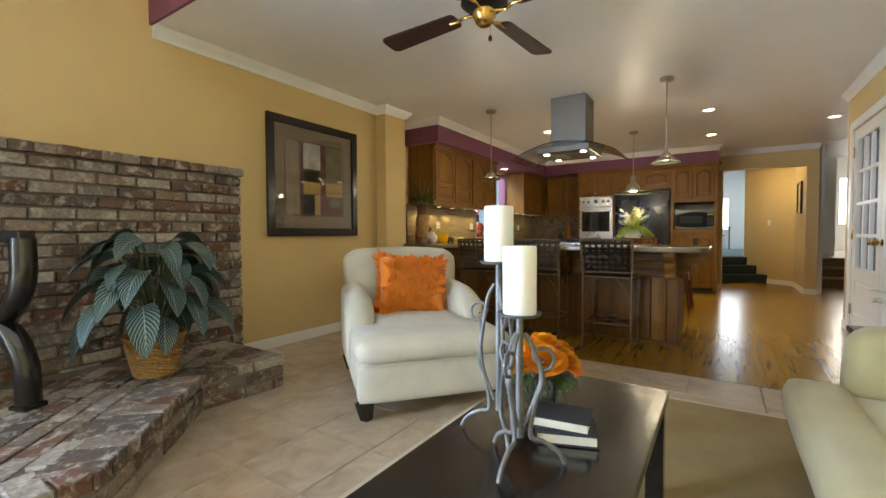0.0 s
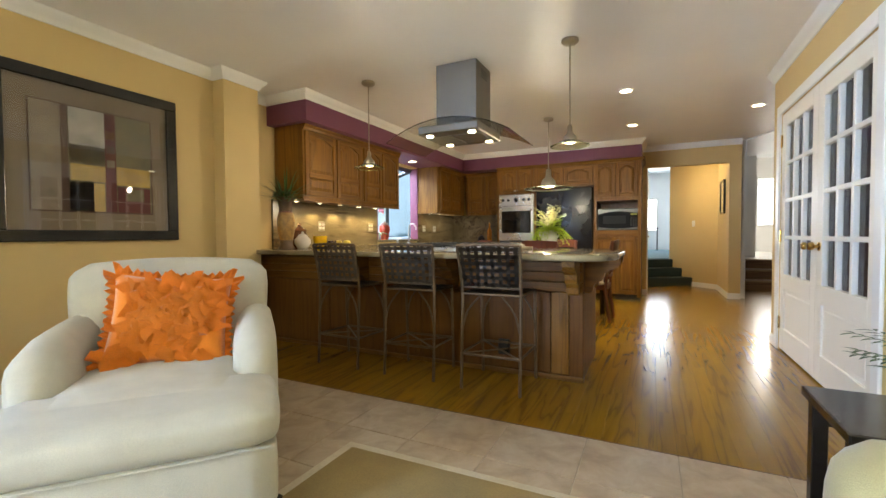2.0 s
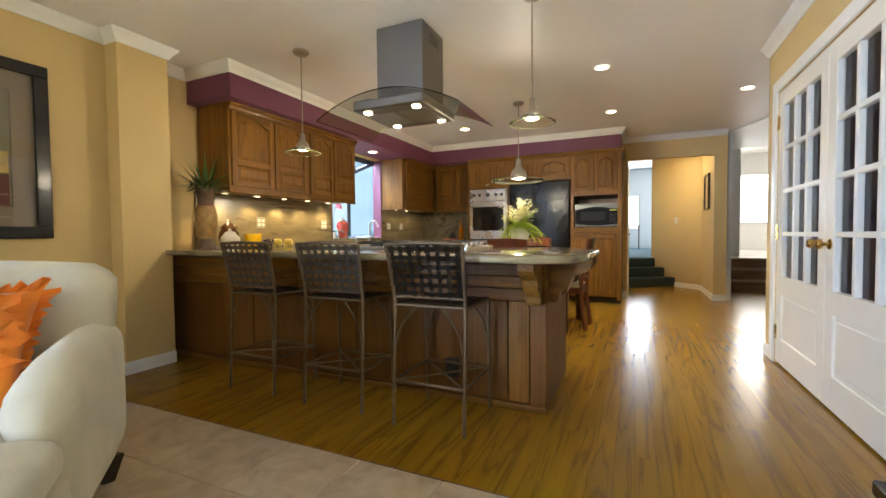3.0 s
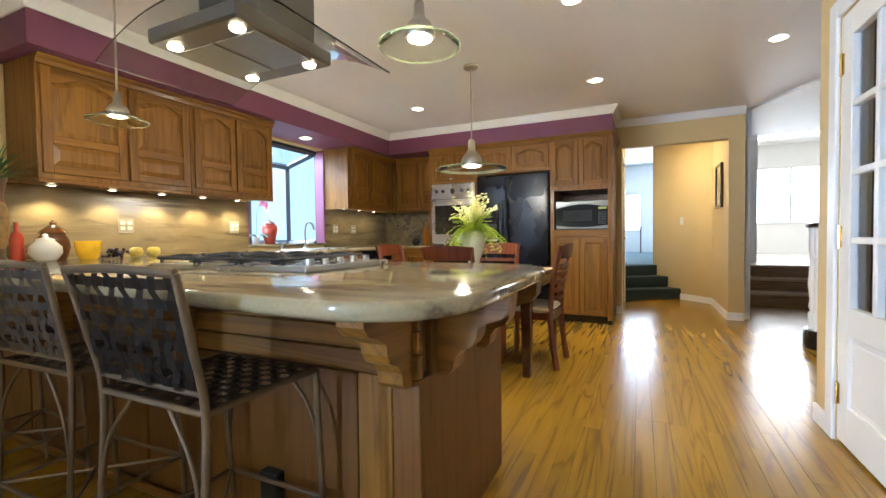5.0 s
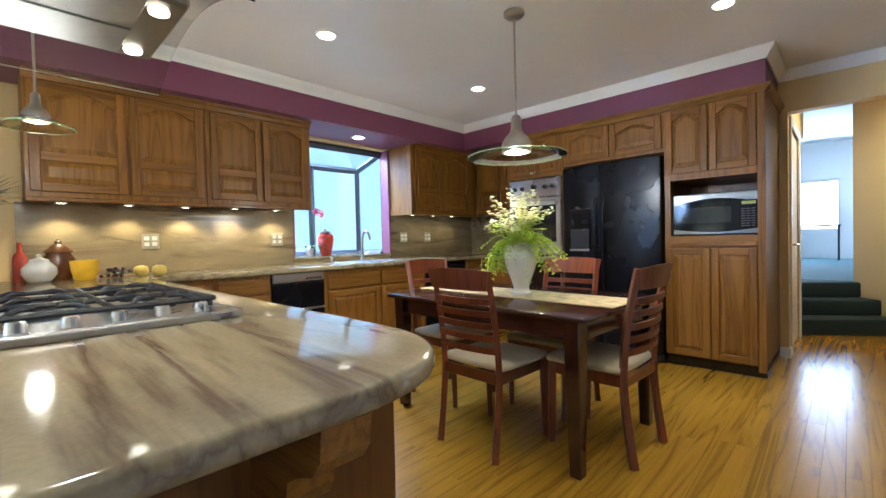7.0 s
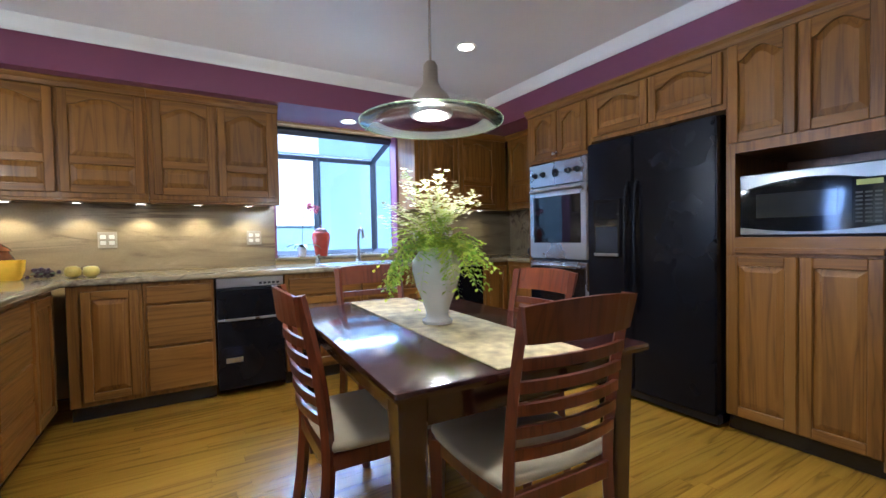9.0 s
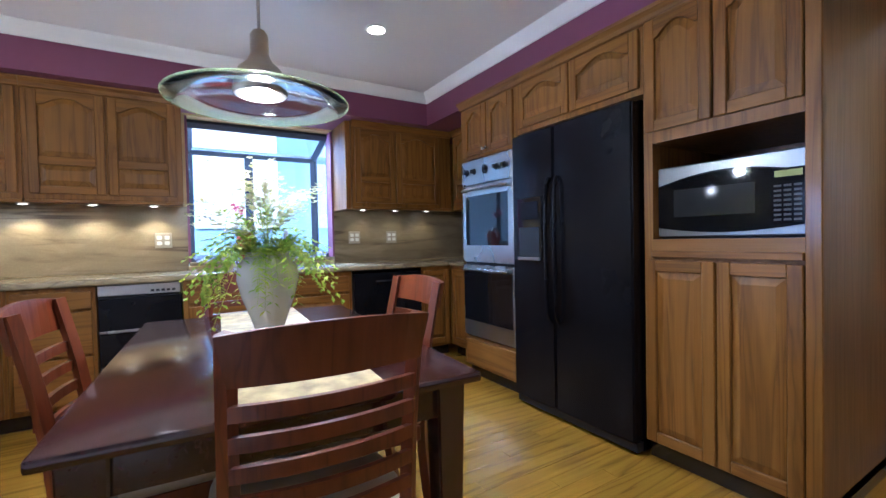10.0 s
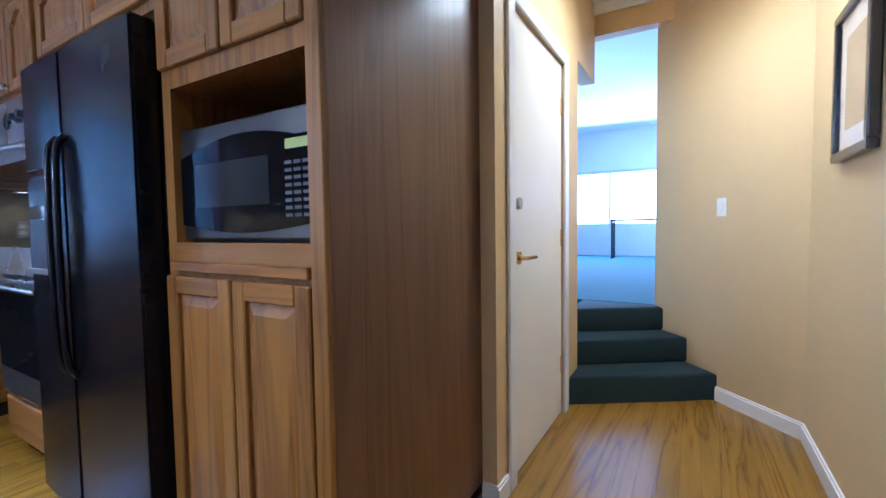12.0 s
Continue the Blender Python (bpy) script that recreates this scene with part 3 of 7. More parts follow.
struct("floor_upper_room", B(-3.5, 3.0, 12.17, 18.0, 0.3, 0.512), CARPET, "teal carpet of the room above the steps", "floor")
up = bmesh.new()
box(up, -3.6, -0.9, 17.6, 17.75, 0.5, 3.0)
box(up, 1.2, 1.95, 17.6, 17.75, 0.5, 3.0)
box(up, -0.9, 1.2, 17.6, 17.75, 0.5, 1.1)
box(up, -0.9, 1.2, 17.6, 17.75, 2.2, 3.0)
box(up, -3.6, -3.5, 11.4, 17.75, 0.3, 3.0)
box(up, -3.5, 0.83, 11.45, 11.57, 0.0, 3.0)
struct("wall_upper_room", up, WHITEWALL, "white walls of the room above the steps, with a window")
struct("wall_upper_room_east", prism(bmesh.new(), [(1.36, 12.162), (1.48, 12.282), (1.94, 17.6), (1.80, 17.6)], 0.5, 3.0), WHITEWALL, "white wall with a dark framed picture")
struct("ceiling_upper_room", B(-3.6, 2.2, 12.141, 17.8, 2.98, 3.08), WHITEWALL, "white ceiling of the room above the steps", "ceiling")
struct("trim_crown_hall", B(0.89, 1.50, 12.005, 12.039, 2.70, 2.778, 0.012, 2), TRIM, "white crown over the upper opening", "trim")
struct("ceiling_hall_top", B(0.8, 2.4, NY + T, 12.139, 2.78, 2.86), CEILM, "ceiling over the steps", "ceiling")

# ---- foyer with wooden steps and the bright room behind ----
fs = bmesh.new()
for k in range(3):
    y0 = 11.45 + 0.3 * k
    box(fs, 2.351, 5.5, y0, y0 + 0.32, 0.178 * k, 0.178 * (k + 1) - 0.03)
struct("foyer_risers", fs, wood("riser_wood", (0.14, 0.075, 0.035), (0.22, 0.125, 0.06), (0.28, 0.165, 0.085), "x", 0.35), "dark wooden risers of the foyer steps", "stairs")
for k in range(3):
    y0 = 11.45 + 0.3 * k
    # treads take a much paler wood than the risers
    struct("foyer_tread", B(2.351, 5.5, y0 - 0.025, y0 + 0.32 if k < 2 else y0 + 0.1, 0.178 * (k + 1) - 0.03, 0.178 * (k + 1), 0.006), wood("tread_" + "abc"[k], (0.30, 0.20, 0.12), (0.42, 0.31, 0.2), (0.5, 0.38, 0.26), "x", 0.3), "pale wooden stair tread, lighter than the risers", "stairs")
struct("floor_bright_room", B(2.3, 7.0, 12.15, 16.5, 0.3, 0.534), plain("pale_floor", (0.7, 0.68, 0.64), 0.2, 0, 0.06, 3, 0.0), "pale glossy floor of the bright room", "floor")
br = bmesh.new()
box(br, 2.275, 2.35, NY + T, 16.2, 0, 3.0)
box(br, 2.35, 2.95, 12.9, 13.0, 0.5, 3.0)
box(br, 2.3, 3.5, 16.0, 16.12, 0.5, 3.0)
box(br, 4.9, 7.0, 16.0, 16.12, 0.5, 3.0)
box(br, 3.5, 4.9, 16.0, 16.12, 0.5, 1.2)
box(br, 3.5, 4.9, 16.0, 16.12, 2.5, 3.0)
struct("wall_bright_room", br, WHITEWALL, "white walls of the bright front room")
struct("wall_foyer_picture", prism(bmesh.new(), [(3.75, 12.7), (5.6, 12.2), (5.62, 12.3), (3.77, 12.8)], 0.53, 3.0), WHITEWALL, "white foyer wall with a framed picture")
struct("wall_foyer_east", B(6.5, 6.6, 7.0, 16.2, 0, 3.0), WHITEWALL, "white outer wall of the foyer")
struct("wall_foyer_south", B(EX + 0.95, 6.6, 7.2, 7.3, 0, 3.0), WHITEWALL, "white wall at the back of the foyer")
struct("ceiling_foyer_low", prism(bmesh.new(), [(2.33, NY + T), (3.4, 7.6), (3.4, 7.0), (6.5, 7.0), (6.5, 11.75), (2.33, 11.75)], CEIL - 0.025, CEIL + 0.08), CEILM, "lower flat ceiling over the foyer", "ceiling")
struct("header_foyer", B(2.33, 6.5, 11.751, 11.85, CEIL - 0.02, 3.0), WHITEWALL, "white face above the foyer steps")

# ---- out of doors ----
struct("ground", B(-60, 60, -60, 80, -0.6, -0.5), plain("lawn", (0.07, 0.10, 0.03), 0.9, 0, 0.3, 2, 0.5, 40), "lawn round the house", "ground")
back = glow("bright_outdoors", (0.9, 0.96, 1.0), 2.6)
struct("backdrop_north", B(-3.0, 3.0, 18.6, 18.65, 0.0, 3.6), back, "bright overexposed outdoors beyond the window", "backdrop")
struct("backdrop_front", B(2.6, 6.5, 17.0, 17.05, 0.0, 3.6), back, "bright overexposed outdoors beyond the blinds", "backdrop")
nb = thing("neighbour_house", "pale blue-grey house wall close outside the window", "house")
part("wall", B(-6.3, -6.0, 3.0, 16.0, -0.5, 5.2), SIDING, nb)
part("roof", B(-6.8, -5.6, 2.6, 16.4, 5.2, 5.4), FRAMEB, nb)
nw = part("window", B(-5.99, -5.955, 7.5, 8.7, 1.35, 2.9, 0.005), TRIM, nb, "white framed window with closed blinds")
for k in range(18):
    part("blind_slat", B(-5.955, -5.945, 7.56, 8.64, 1.42 + k * 0.08, 1.485 + k * 0.08), BLIND, nw)


# ---- kitchen: cabinets ----
def arch_top(x0, x1, z, rise, n=10):
    """The underside of a cathedral rail from right to left: shoulders and an arc."""
    w, sh = x1 - x0, 0.10 * (x1 - x0)
    pts = [(x1, z)]
    for k in range(n + 1):
        t = k / n
        pts.append((x1 - sh - t * (w - 2 * sh), z + rise * (0.12 + 0.88 * math.sin(math.pi * t)) if 0 < k < n else z + rise * 0.12))
    return pts + [(x0, z)]


def raised(bm, pts, y_out, y_in, inset):
    cx, cz = (min(p[0] for p in pts) + max(p[0] for p in pts)) / 2, (min(p[1] for p in pts) + max(p[1] for p in pts)) / 2
    hx, hz = max(p[0] for p in pts) - cx, max(p[1] for p in pts) - cz
    kx, kz = (hx - inset) / hx, (hz - inset) / hz
    a = [bm.verts.new((x, y_out, z)) for x, z in pts]
    b = [bm.verts.new((cx + (x - cx) * kx, y_in, cz + (z - cz) * kz)) for x, z in pts]
    for k in range(len(pts)):
        bm.faces.new((a[k - 1], a[k], b[k], b[k - 1]))
    bm.faces.new(b)
    bmesh.ops.recalc_face_normals(bm, faces=bm.faces)
    return bm


def cab_door(parent, x0, x1, z0, z1, style="plain", name="door"):
    """A frame-and-raised-panel door; its back lies at y = 0 and it faces -y."""
    s, y0, y1 = 0.052, -0.021, -0.001
    if style == "drawer":
        bm = B(x0, x1, y0, y1, z0, z1, 0.006, 2)
        return part("drawer", bm, OAKX, parent)
    d = part(name, B(x0 + 0.01, x1 - 0.01, -0.0055, -0.0012, z0 + 0.01, z1 - 0.01), OAK, parent)
    part("stile", B(x0, x0 + s, y0, y1, z0, z1, 0.004), OAK, d)
    part("stile", B(x1 - s, x1, y0, y1, z0, z1, 0.004), OAK, d)
    part("rail", B(x0 + s, x1 - s, y0, y1, z0, z0 + s, 0.003), OAKX, d)
    fields = []
    zb = z0 + s
    if style == "two":
        zm = z0 + 0.36 * (z1 - z0)
        part("rail", B(x0 + s, x1 - s, y0, y1, zm - s, zm, 0.003), OAKX, d)
        fields.append([(x0 + s, zb), (x1 - s, zb), (x1 - s, zm - s), (x0 + s, zm - s)])
        zb = zm
    if style in ("arch", "two"):
        rise = min(0.055, 0.3 * (z1 - zb - s))
        low = z1 - s * 0.8 - rise
        top = arch_top(x0 + s, x1 - s, low, rise)
        part("rail", prism(bmesh.new(), [(x0 + s, z1), (x1 - s, z1)] + top, y0, y1, "xz"), OAKX, d)
        fields.append([(x0 + s, zb), (x1 - s, zb)] + top)
    else:
        part("rail", B(x0 + s, x1 - s, y0, y1, z1 - s, z1, 0.003), OAKX, d)
        fields.append([(x0 + s, zb), (x1 - s, zb), (x1 - s, z1 - s), (x0 + s, z1 - s)])
    for f in fields:
        pb = raised(bmesh.new(), f, -0.006, -0.017, 0.035)
        part("panel", pb, OAK, d)
    return d


def cabinet(name, label, at, w, h, d, doors, group="", toe=0.0, cornice=False, valance=0.0):
    c = thing(name, label, "cabinet", at, group)
    bm = B(0, w, 0, d, toe, h, 0.003)
    part("body", bm, OAK, c)
    if toe:
        part("toe_kick", B(0, w, 0.06, d, 0, toe - 0.002), BLACKW, c)
    for x0, x1, z0, z1, style in doors:
        cab_door(c, x0, x1, z0, z1, style)
    if cornice:
        part("cornice", prism(bmesh.new(), [(0.0, h - 0.06), (-0.012, h - 0.055), (-0.02, h - 0.03), (-0.04, h - 0.012), (-0.042, h - 0.002), (0.0, h - 0.002)], 0, w, "yz"), OAKX, c)
    if valance:
        part("valance", B(0.002, w - 0.002, -0.004, 0.018, -valance, -0.001, 0.002), OAKX, c)
    return c


UL = "upper cabinets on the window wall"
cabinet("wall_cabinet", "stained oak wall cabinet with two arched raised-panel doors", pose(-2.2, 5.5, 1.42, 0, 0, 90), 0.99, 0.768, 0.40,
        [(0.02, 0.50, 0.035, 0.70, "two"), (0.52, 0.97, 0.035, 0.70, "two")], UL, 0, True, 0.022)
cabinet("wall_cabinet", "stained oak wall cabinet with two arched doors beside the window", pose(-2.2, 6.492, 1.42, 0, 0, 90), 0.866, 0.768, 0.40,
        [(0.03, 0.42, 0.035, 0.70, "two"), (0.435, 0.83, 0.035, 0.70, "two")], UL, 0, True, 0.022)
cabinet("wall_cabinet", "stained oak wall cabinet in the corner past the window", pose(-2.2, 8.65, 1.42, 0, 0, 90), 1.05, 0.768, 0.40,
        [(0.03, 0.42, 0.035, 0.70, "two"), (0.435, 0.90, 0.035, 0.70, "two")], UL, 0, True, 0.022)
cabinet("wall_cabinet", "stained oak wall cabinet between the corner and the oven", pose(-2.16, 9.70, 1.42), 0.755, 0.768, 0.40,
        [(0.04, 0.38, 0.035, 0.70, "two"), (0.40, 0.74, 0.035, 0.70, "two")], UL, 0, True, 0.022)

BL = "base cabinets under the counter"
cabinet("base_cabinet", "stained oak base cabinet with one raised-panel door", pose(-1.98, 6.06, 0, 0, 0, 90), 0.385, 0.857, 0.6, [(0.07, 0.365, 0.13, 0.82, "plain")], BL, 0.1)
cabinet("base_cabinet", "stained oak base cabinet with three drawers", pose(-1.98, 6.447, 0, 0, 0, 90), 0.415, 0.857, 0.6,
        [(0.02, 0.395, 0.715, 0.83, "drawer"), (0.02, 0.395, 0.43, 0.70, "drawer"), (0.02, 0.395, 0.13, 0.415, "drawer")], BL, 0.1)
cabinet("base_cabinet", "stained oak sink cabinet with false drawers above doors", pose(-1.98, 7.335, 0, 0, 0, 90), 1.215, 0.857, 0.6,
        [(0.03, 0.60, 0.69, 0.82, "drawer"), (0.615, 1.185, 0.69, 0.82, "drawer"), (0.03, 0.60, 0.13, 0.67, "plain"), (0.615, 1.185, 0.13, 0.67, "plain")], BL, 0.1)
cabinet("base_cabinet", "stained oak base cabinet beside the dishwasher", pose(-1.98, 9.212, 0, 0, 0, 90), 0.32, 0.857, 0.6, [(0.02, 0.29, 0.13, 0.82, "plain")], BL, 0.1)
cabinet("base_cabinet", "stained oak base cabinet in the corner by the oven", pose(-1.978, 9.534, 0), 0.57, 0.857, 0.56, [(0.03, 0.54, 0.13, 0.82, "plain")], BL, 0.1)
# kitchen side of the peninsula
cabinet("base_cabinet", "stained oak base cabinet with four drawers in the peninsula", pose(-1.0, 6.0, 0, 0, 0, 180), 0.5, 0.857, 0.45,
        [(0.02, 0.48, 0.70, 0.83, "drawer"), (0.02, 0.48, 0.53, 0.69, "drawer"), (0.02, 0.48, 0.34, 0.52, "drawer"), (0.02, 0.48, 0.13, 0.33, "drawer")], BL, 0.1)
cabinet("base_cabinet", "stained oak base cabinet at the inner corner of the peninsula", pose(-1.502, 6.0, 0, 0, 0, 180), 0.475, 0.857, 0.45, [(0.03, 0.40, 0.13, 0.82, "plain")], BL, 0.1)
cabinet("base_cabinet", "wide stained oak base cabinet below the cooktop", pose(0.05, 6.0, 0, 0, 0, 180), 1.048, 0.857, 0.45,
        [(0.03, 0.51, 0.70, 0.83, "drawer"), (0.53, 1.02, 0.70, 0.83, "drawer"), (0.03, 0.51, 0.13, 0.68, "plain"), (0.53, 1.02, 0.13, 0.68, "plain")], BL, 0.1)

# peninsula: panelled bar side, end, corbels
pen = thing("peninsula", "stained oak peninsula with panelled bar side and corbels", "cabinet")
# same oak darkened: shade on the back-lit bar side and end is in its colour
OAK_SHADED = wood("shaded_peninsula_oak", (0.105, 0.042, 0.006), (0.13, 0.053, 0.0075), (0.15, 0.062, 0.009), "z", 0.45, 0.4, 0.0, False, 0.12, 0.3, 0.7, 0.25)
part("body", B(-2.58, 0.595, 5.22, 5.54, 0.0, 0.857), OAK_SHADED, pen)
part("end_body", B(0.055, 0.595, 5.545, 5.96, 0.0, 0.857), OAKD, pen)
for k in range(3):
    part("apron_board", B(-2.58, 0.62, 5.192, 5.219, 0.623 + k * 0.07, 0.623 + k * 0.07 + 0.067, 0.004), OAKX, pen)
for x0, x1 in ((-2.58, -1.62), (-1.60, -0.66), (-0.64, 0.40)):
    part("panel", B(x0, x1, 5.203, 5.218, 0.04, 0.615, 0.003), OAK_SHADED, pen)
part("corner_post", B(0.53, 0.622, 5.195, 5.28, 0.0, 0.62, 0.004), OAK_SHADED, pen)
part("post", B(0.405, 0.525, 5.20, 5.218, 0.04, 0.62, 0.003), OAK, pen)
part("end_panel", B(0.597, 0.616, 5.285, 5.97, 0.0, 0.857, 0.003), OAK_SHADED, pen)
part("base_trim", B(-2.58, 0.63, 5.178, 5.20, 0.0, 0.035, 0.008, 2), OAKX, pen)


def corbel(at):
    pts = [(0, 0), (0, -0.25), (0.035, -0.25), (0.05, -0.235), (0.055, -0.20), (0.075, -0.175), (0.11, -0.16), (0.125, -0.135), (0.13, -0.105), (0.165, -0.085), (0.205, -0.07), (0.225, -0.045), (0.23, 0)]
    bm = prism(bmesh.new(), pts, -0.04, 0.04, "xz")
    part("corbel", bm, OAKX, pen, at=at)


for cx in (0.56, -0.35, -1.2):
    corbel(pose(cx, 5.19, 0.857, 0, 0, -90))
for cy in (5.36, 5.70):
    corbel(pose(0.617, cy, 0.857, 0, 0, 0))
part("outlet_box", B(0.02, 0.10, 5.165, 5.204, 0.14, 0.25, 0.008, 2), BLACKM, pen, "black outlet box")

# tall cabinets on the north wall
tc = thing("oven_cabinet", "tall stained oak cabinet round the double wall oven", "cabinet")
part("side", B(-1.40, -1.365, 9.30, NY - 0.01, 0.1, 2.188), OAK, tc)
part("side", B(-0.745, -0.72, 9.30, NY - 0.01, 0.1, 2.188), OAK, tc)
part("top_box", B(-1.364, -0.746, 9.30, NY - 0.01, 1.725, 2.188), OAK, tc)
part("bottom_box", B(-1.364, -0.746, 9.30, NY - 0.01, 0.1, 0.335), OAK, tc)
part("toe_kick", B(-1.40, -0.72, 9.36, NY - 0.01, 0.0, 0.098), BLACKW, tc)
for a in (cab_door(tc, -1.35, -1.055, 1.75, 2.12, "arch"), cab_door(tc, -1.045, -0.755, 1.75, 2.12, "arch"), cab_door(tc, -1.35, -0.755, 0.125, 0.315, "drawer")):
    a.location.y = 9.30
for kx in (-1.07, -1.03):
    part("knob", lathe(bmesh.new(), [(0, 0), (0.006, 0.0), (0.005, 0.012), (0.012, 0.018), (0.012, 0.024), (0, 0.028)], 12), STEEL, tc, at=pose(kx, 9.279, 1.775, 90))
fc = thing("fridge_cabinet", "stained oak bridge cabinet with arched doors over the refrigerator", "cabinet")
part("body", B(-0.719, 0.199, 9.30, NY - 0.01, 1.80, 2.188), OAK, fc)
for a in (cab_door(fc, -0.70, -0.265, 1.83, 2.12, "arch"), cab_door(fc, -0.255, 0.185, 1.83, 2.12, "arch")):
    a.location.y = 9.30
pc = thing("pantry_cabinet", "tall stained oak pantry with arched doors and microwave niche", "cabinet")
part("side", B(0.20, 0.245, 9.30, NY - 0.01, 0.09, 2.188), OAK, pc)
part("side_panel", B(0.863, 0.888, 9.305, NY - 0.005, 0.05, 2.188), OAKD, pc, "plain oak end panel, darker than the door fronts")
part("stile", B(0.841, 0.891, 9.285, 9.304, 0.05, 2.188, 0.003), OAK, pc)
part("top_box", B(0.246, 0.862, 9.30, NY - 0.01, 1.545, 2.188), OAK, pc)
part("shelf", B(0.246, 0.862, 9.295, NY - 0.01, 1.01, 1.085), OAKX, pc)
part("bottom_box", B(0.246, 0.862, 9.30, NY - 0.01, 0.09, 1.008), OAK, pc)
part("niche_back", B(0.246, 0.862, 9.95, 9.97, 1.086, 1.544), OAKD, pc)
part("toe_kick", B(0.20, 0.888, 9.335, NY - 0.01, 0.0, 0.088), BLACKW, pc)
part("rail", B(0.25, 0.839, 9.275, 9.293, 1.0, 1.03, 0.003), OAKX, pc)
for a in (cab_door(pc, 0.215, 0.522, 1.60, 2.13, "arch"), cab_door(pc, 0.532, 0.838, 1.60, 2.13, "arch"), cab_door(pc, 0.215, 0.53, 0.10, 0.985, "plain"), cab_door(pc, 0.54, 0.838, 0.10, 0.985, "plain")):
    a.location.y = 9.30
co = thing("tall_cornice", "stained oak cornice along the tops of the tall cabinets", "trim")
part("moulding", prism(bmesh.new(), [(9.30, 2.13), (9.285, 2.135), (9.275, 2.155), (9.255, 2.172), (9.25, 2.187), (9.30, 2.187)], -1.40, 0.923, "yz"), OAKX, co)
part("return", prism(bmesh.new(), [(0.89, 2.13), (0.903, 2.135), (0.913, 2.155), (0.928, 2.172), (0.933, 2.187), (0.89, 2.187)], 9.25, NY - 0.002, "xz"), OAKX, co)

# ---- counters ----
def rounded(pts):
    """A polygon whose corners (x, y, radius) are rounded off."""
    out = []
    for k, (x, y, r) in enumerate(pts):
        p, a, b = Vector((x, y)), Vector(pts[k - 1][:2]), Vector(pts[(k + 1) % len(pts)][:2])
        if r <= 0:
            out.append((x, y))
            continue
        da, db = (a - p).normalized(), (b - p).normalized()
        n = 8
        for j in range(n + 1):
            t = j / n
            q = (p + da * r) * (1 - t) ** 2 + 2 * p * t * (1 - t) + (p + db * r) * t ** 2
            out.append((q.x, q.y))
    return out


CT = 0.90
slab = prism(bmesh.new(), rounded([(-2.59, 5.06, 0), (-2.28, 5.06, 0.01), (-2.28, 4.96, 0.02), (0.86, 4.80, 0.30), (0.86, 6.02, 0.33), (-1.94, 6.06, 0.03), (-1.94, 9.49, 0.02), (-1.405, 9.49, 0.01), (-1.405, NY - 0.005, 0), (-2.59, NY - 0.005, 0)]), CT - 0.042, CT)
es = [e for e in slab.edges if abs(e.verts[0].co.z - e.verts[1].co.z) < 1e-5]
bmesh.ops.bevel(slab, geom=es, offset=0.014, segments=4, affect="EDGES", profile=0.5)
single("countertop", slab, STONE, "polished taupe quartzite counter with dark brown veins", "countertop", smooth=40)
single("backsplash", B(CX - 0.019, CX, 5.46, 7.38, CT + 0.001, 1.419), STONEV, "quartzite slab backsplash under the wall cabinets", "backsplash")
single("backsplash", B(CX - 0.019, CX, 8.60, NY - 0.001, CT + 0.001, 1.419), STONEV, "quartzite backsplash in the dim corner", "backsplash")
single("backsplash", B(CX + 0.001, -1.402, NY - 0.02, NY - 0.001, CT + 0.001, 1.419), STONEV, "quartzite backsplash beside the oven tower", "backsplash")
single("window_ledge", B(CX - 0.55, CX + 0.02, 7.385, 8.595, 0.932, 0.962, 0.006), STONE, "quartzite sill of the garden window", "sill")


PLATE = plain("outlet_plate", (0.34, 0.30, 0.23), 0.35, 0.2, 0.05, 4, 0.0)


def outlet(x, y, z, rz, double=True):
    o = thing("wall_outlet", "white double wall outlet in a bronze plate" if double else "white wall switch plate", "outlet", pose(x, y, z, 0, 0, rz), "outlets on the backsplash")
    part("plate", B(-0.058, 0.058, -0.006, 0, -0.06, 0.06, 0.003), PLATE if double else PLASTIC, o)
    for sx in (-0.026, 0.026):
        for sz in (-0.022, 0.022):
            part("socket", B(sx - 0.017, sx + 0.017, -0.009, -0.0055, sz - 0.015, sz + 0.015, 0.006, 2), PLASTIC, o)
    return o


for oy in (6.2, 7.21, 8.80, 9.2):
    outlet(CX + 0.001, oy, 1.145, 90)

# ---- garden window ----
gw = thing("window_1", "dark aluminium garden window box over the sink", "window", kind="structure")
x0, x1, y0, y1, za, zb = CX - 0.14, CX - 0.62, 7.40, 8.58, 0.965, 2.14


def bar(a, b, r=0.028):
    bm = tube(bmesh.new(), [a, b], r * 1.414, 4)
    return bm


for a, b in (((x1, y0, za), (x1, y1, za)), ((x1, y0, 2.00), (x1, y1, 2.00)), ((x1, y0, za), (x1, y0, 2.00)), ((x1, y1, za), (x1, y1, 2.00)), ((x1, 7.93, za), (x1, 7.93, 2.00)),
             ((x0, y0, zb), (x1, y0, 2.00)), ((x0, y1, zb), (x1, y1, 2.00)), ((x0, y0, zb), (x0, y1, zb)), ((x0, y0, za), (x1, y0, za)), ((x0, y1, za), (x1, y1, za))):
    part("window_frame", bar(a, b), FRAMEB, gw)
pv = part("pane", B(x1 - 0.003, x1 + 0.003, y0, y1, za, 2.00), PANEG, gw)
pr = part("pane", prism(bmesh.new(), [(x0, zb), (x1, 2.00), (x1, 2.006), (x0, zb + 0.006)], y0, y1, "xz"), PANEG, gw)
p1 = part("pane", prism(bmesh.new(), [(x0, za), (x1, za), (x1, 2.00), (x0, zb)], y0 - 0.003, y0 + 0.003, "xz"), PANEG, gw)
p2 = part("pane", prism(bmesh.new(), [(x0, za), (x1, za), (x1, 2.00), (x0, zb)], y1 - 0.003, y1 + 0.003, "xz"), PANEG, gw)
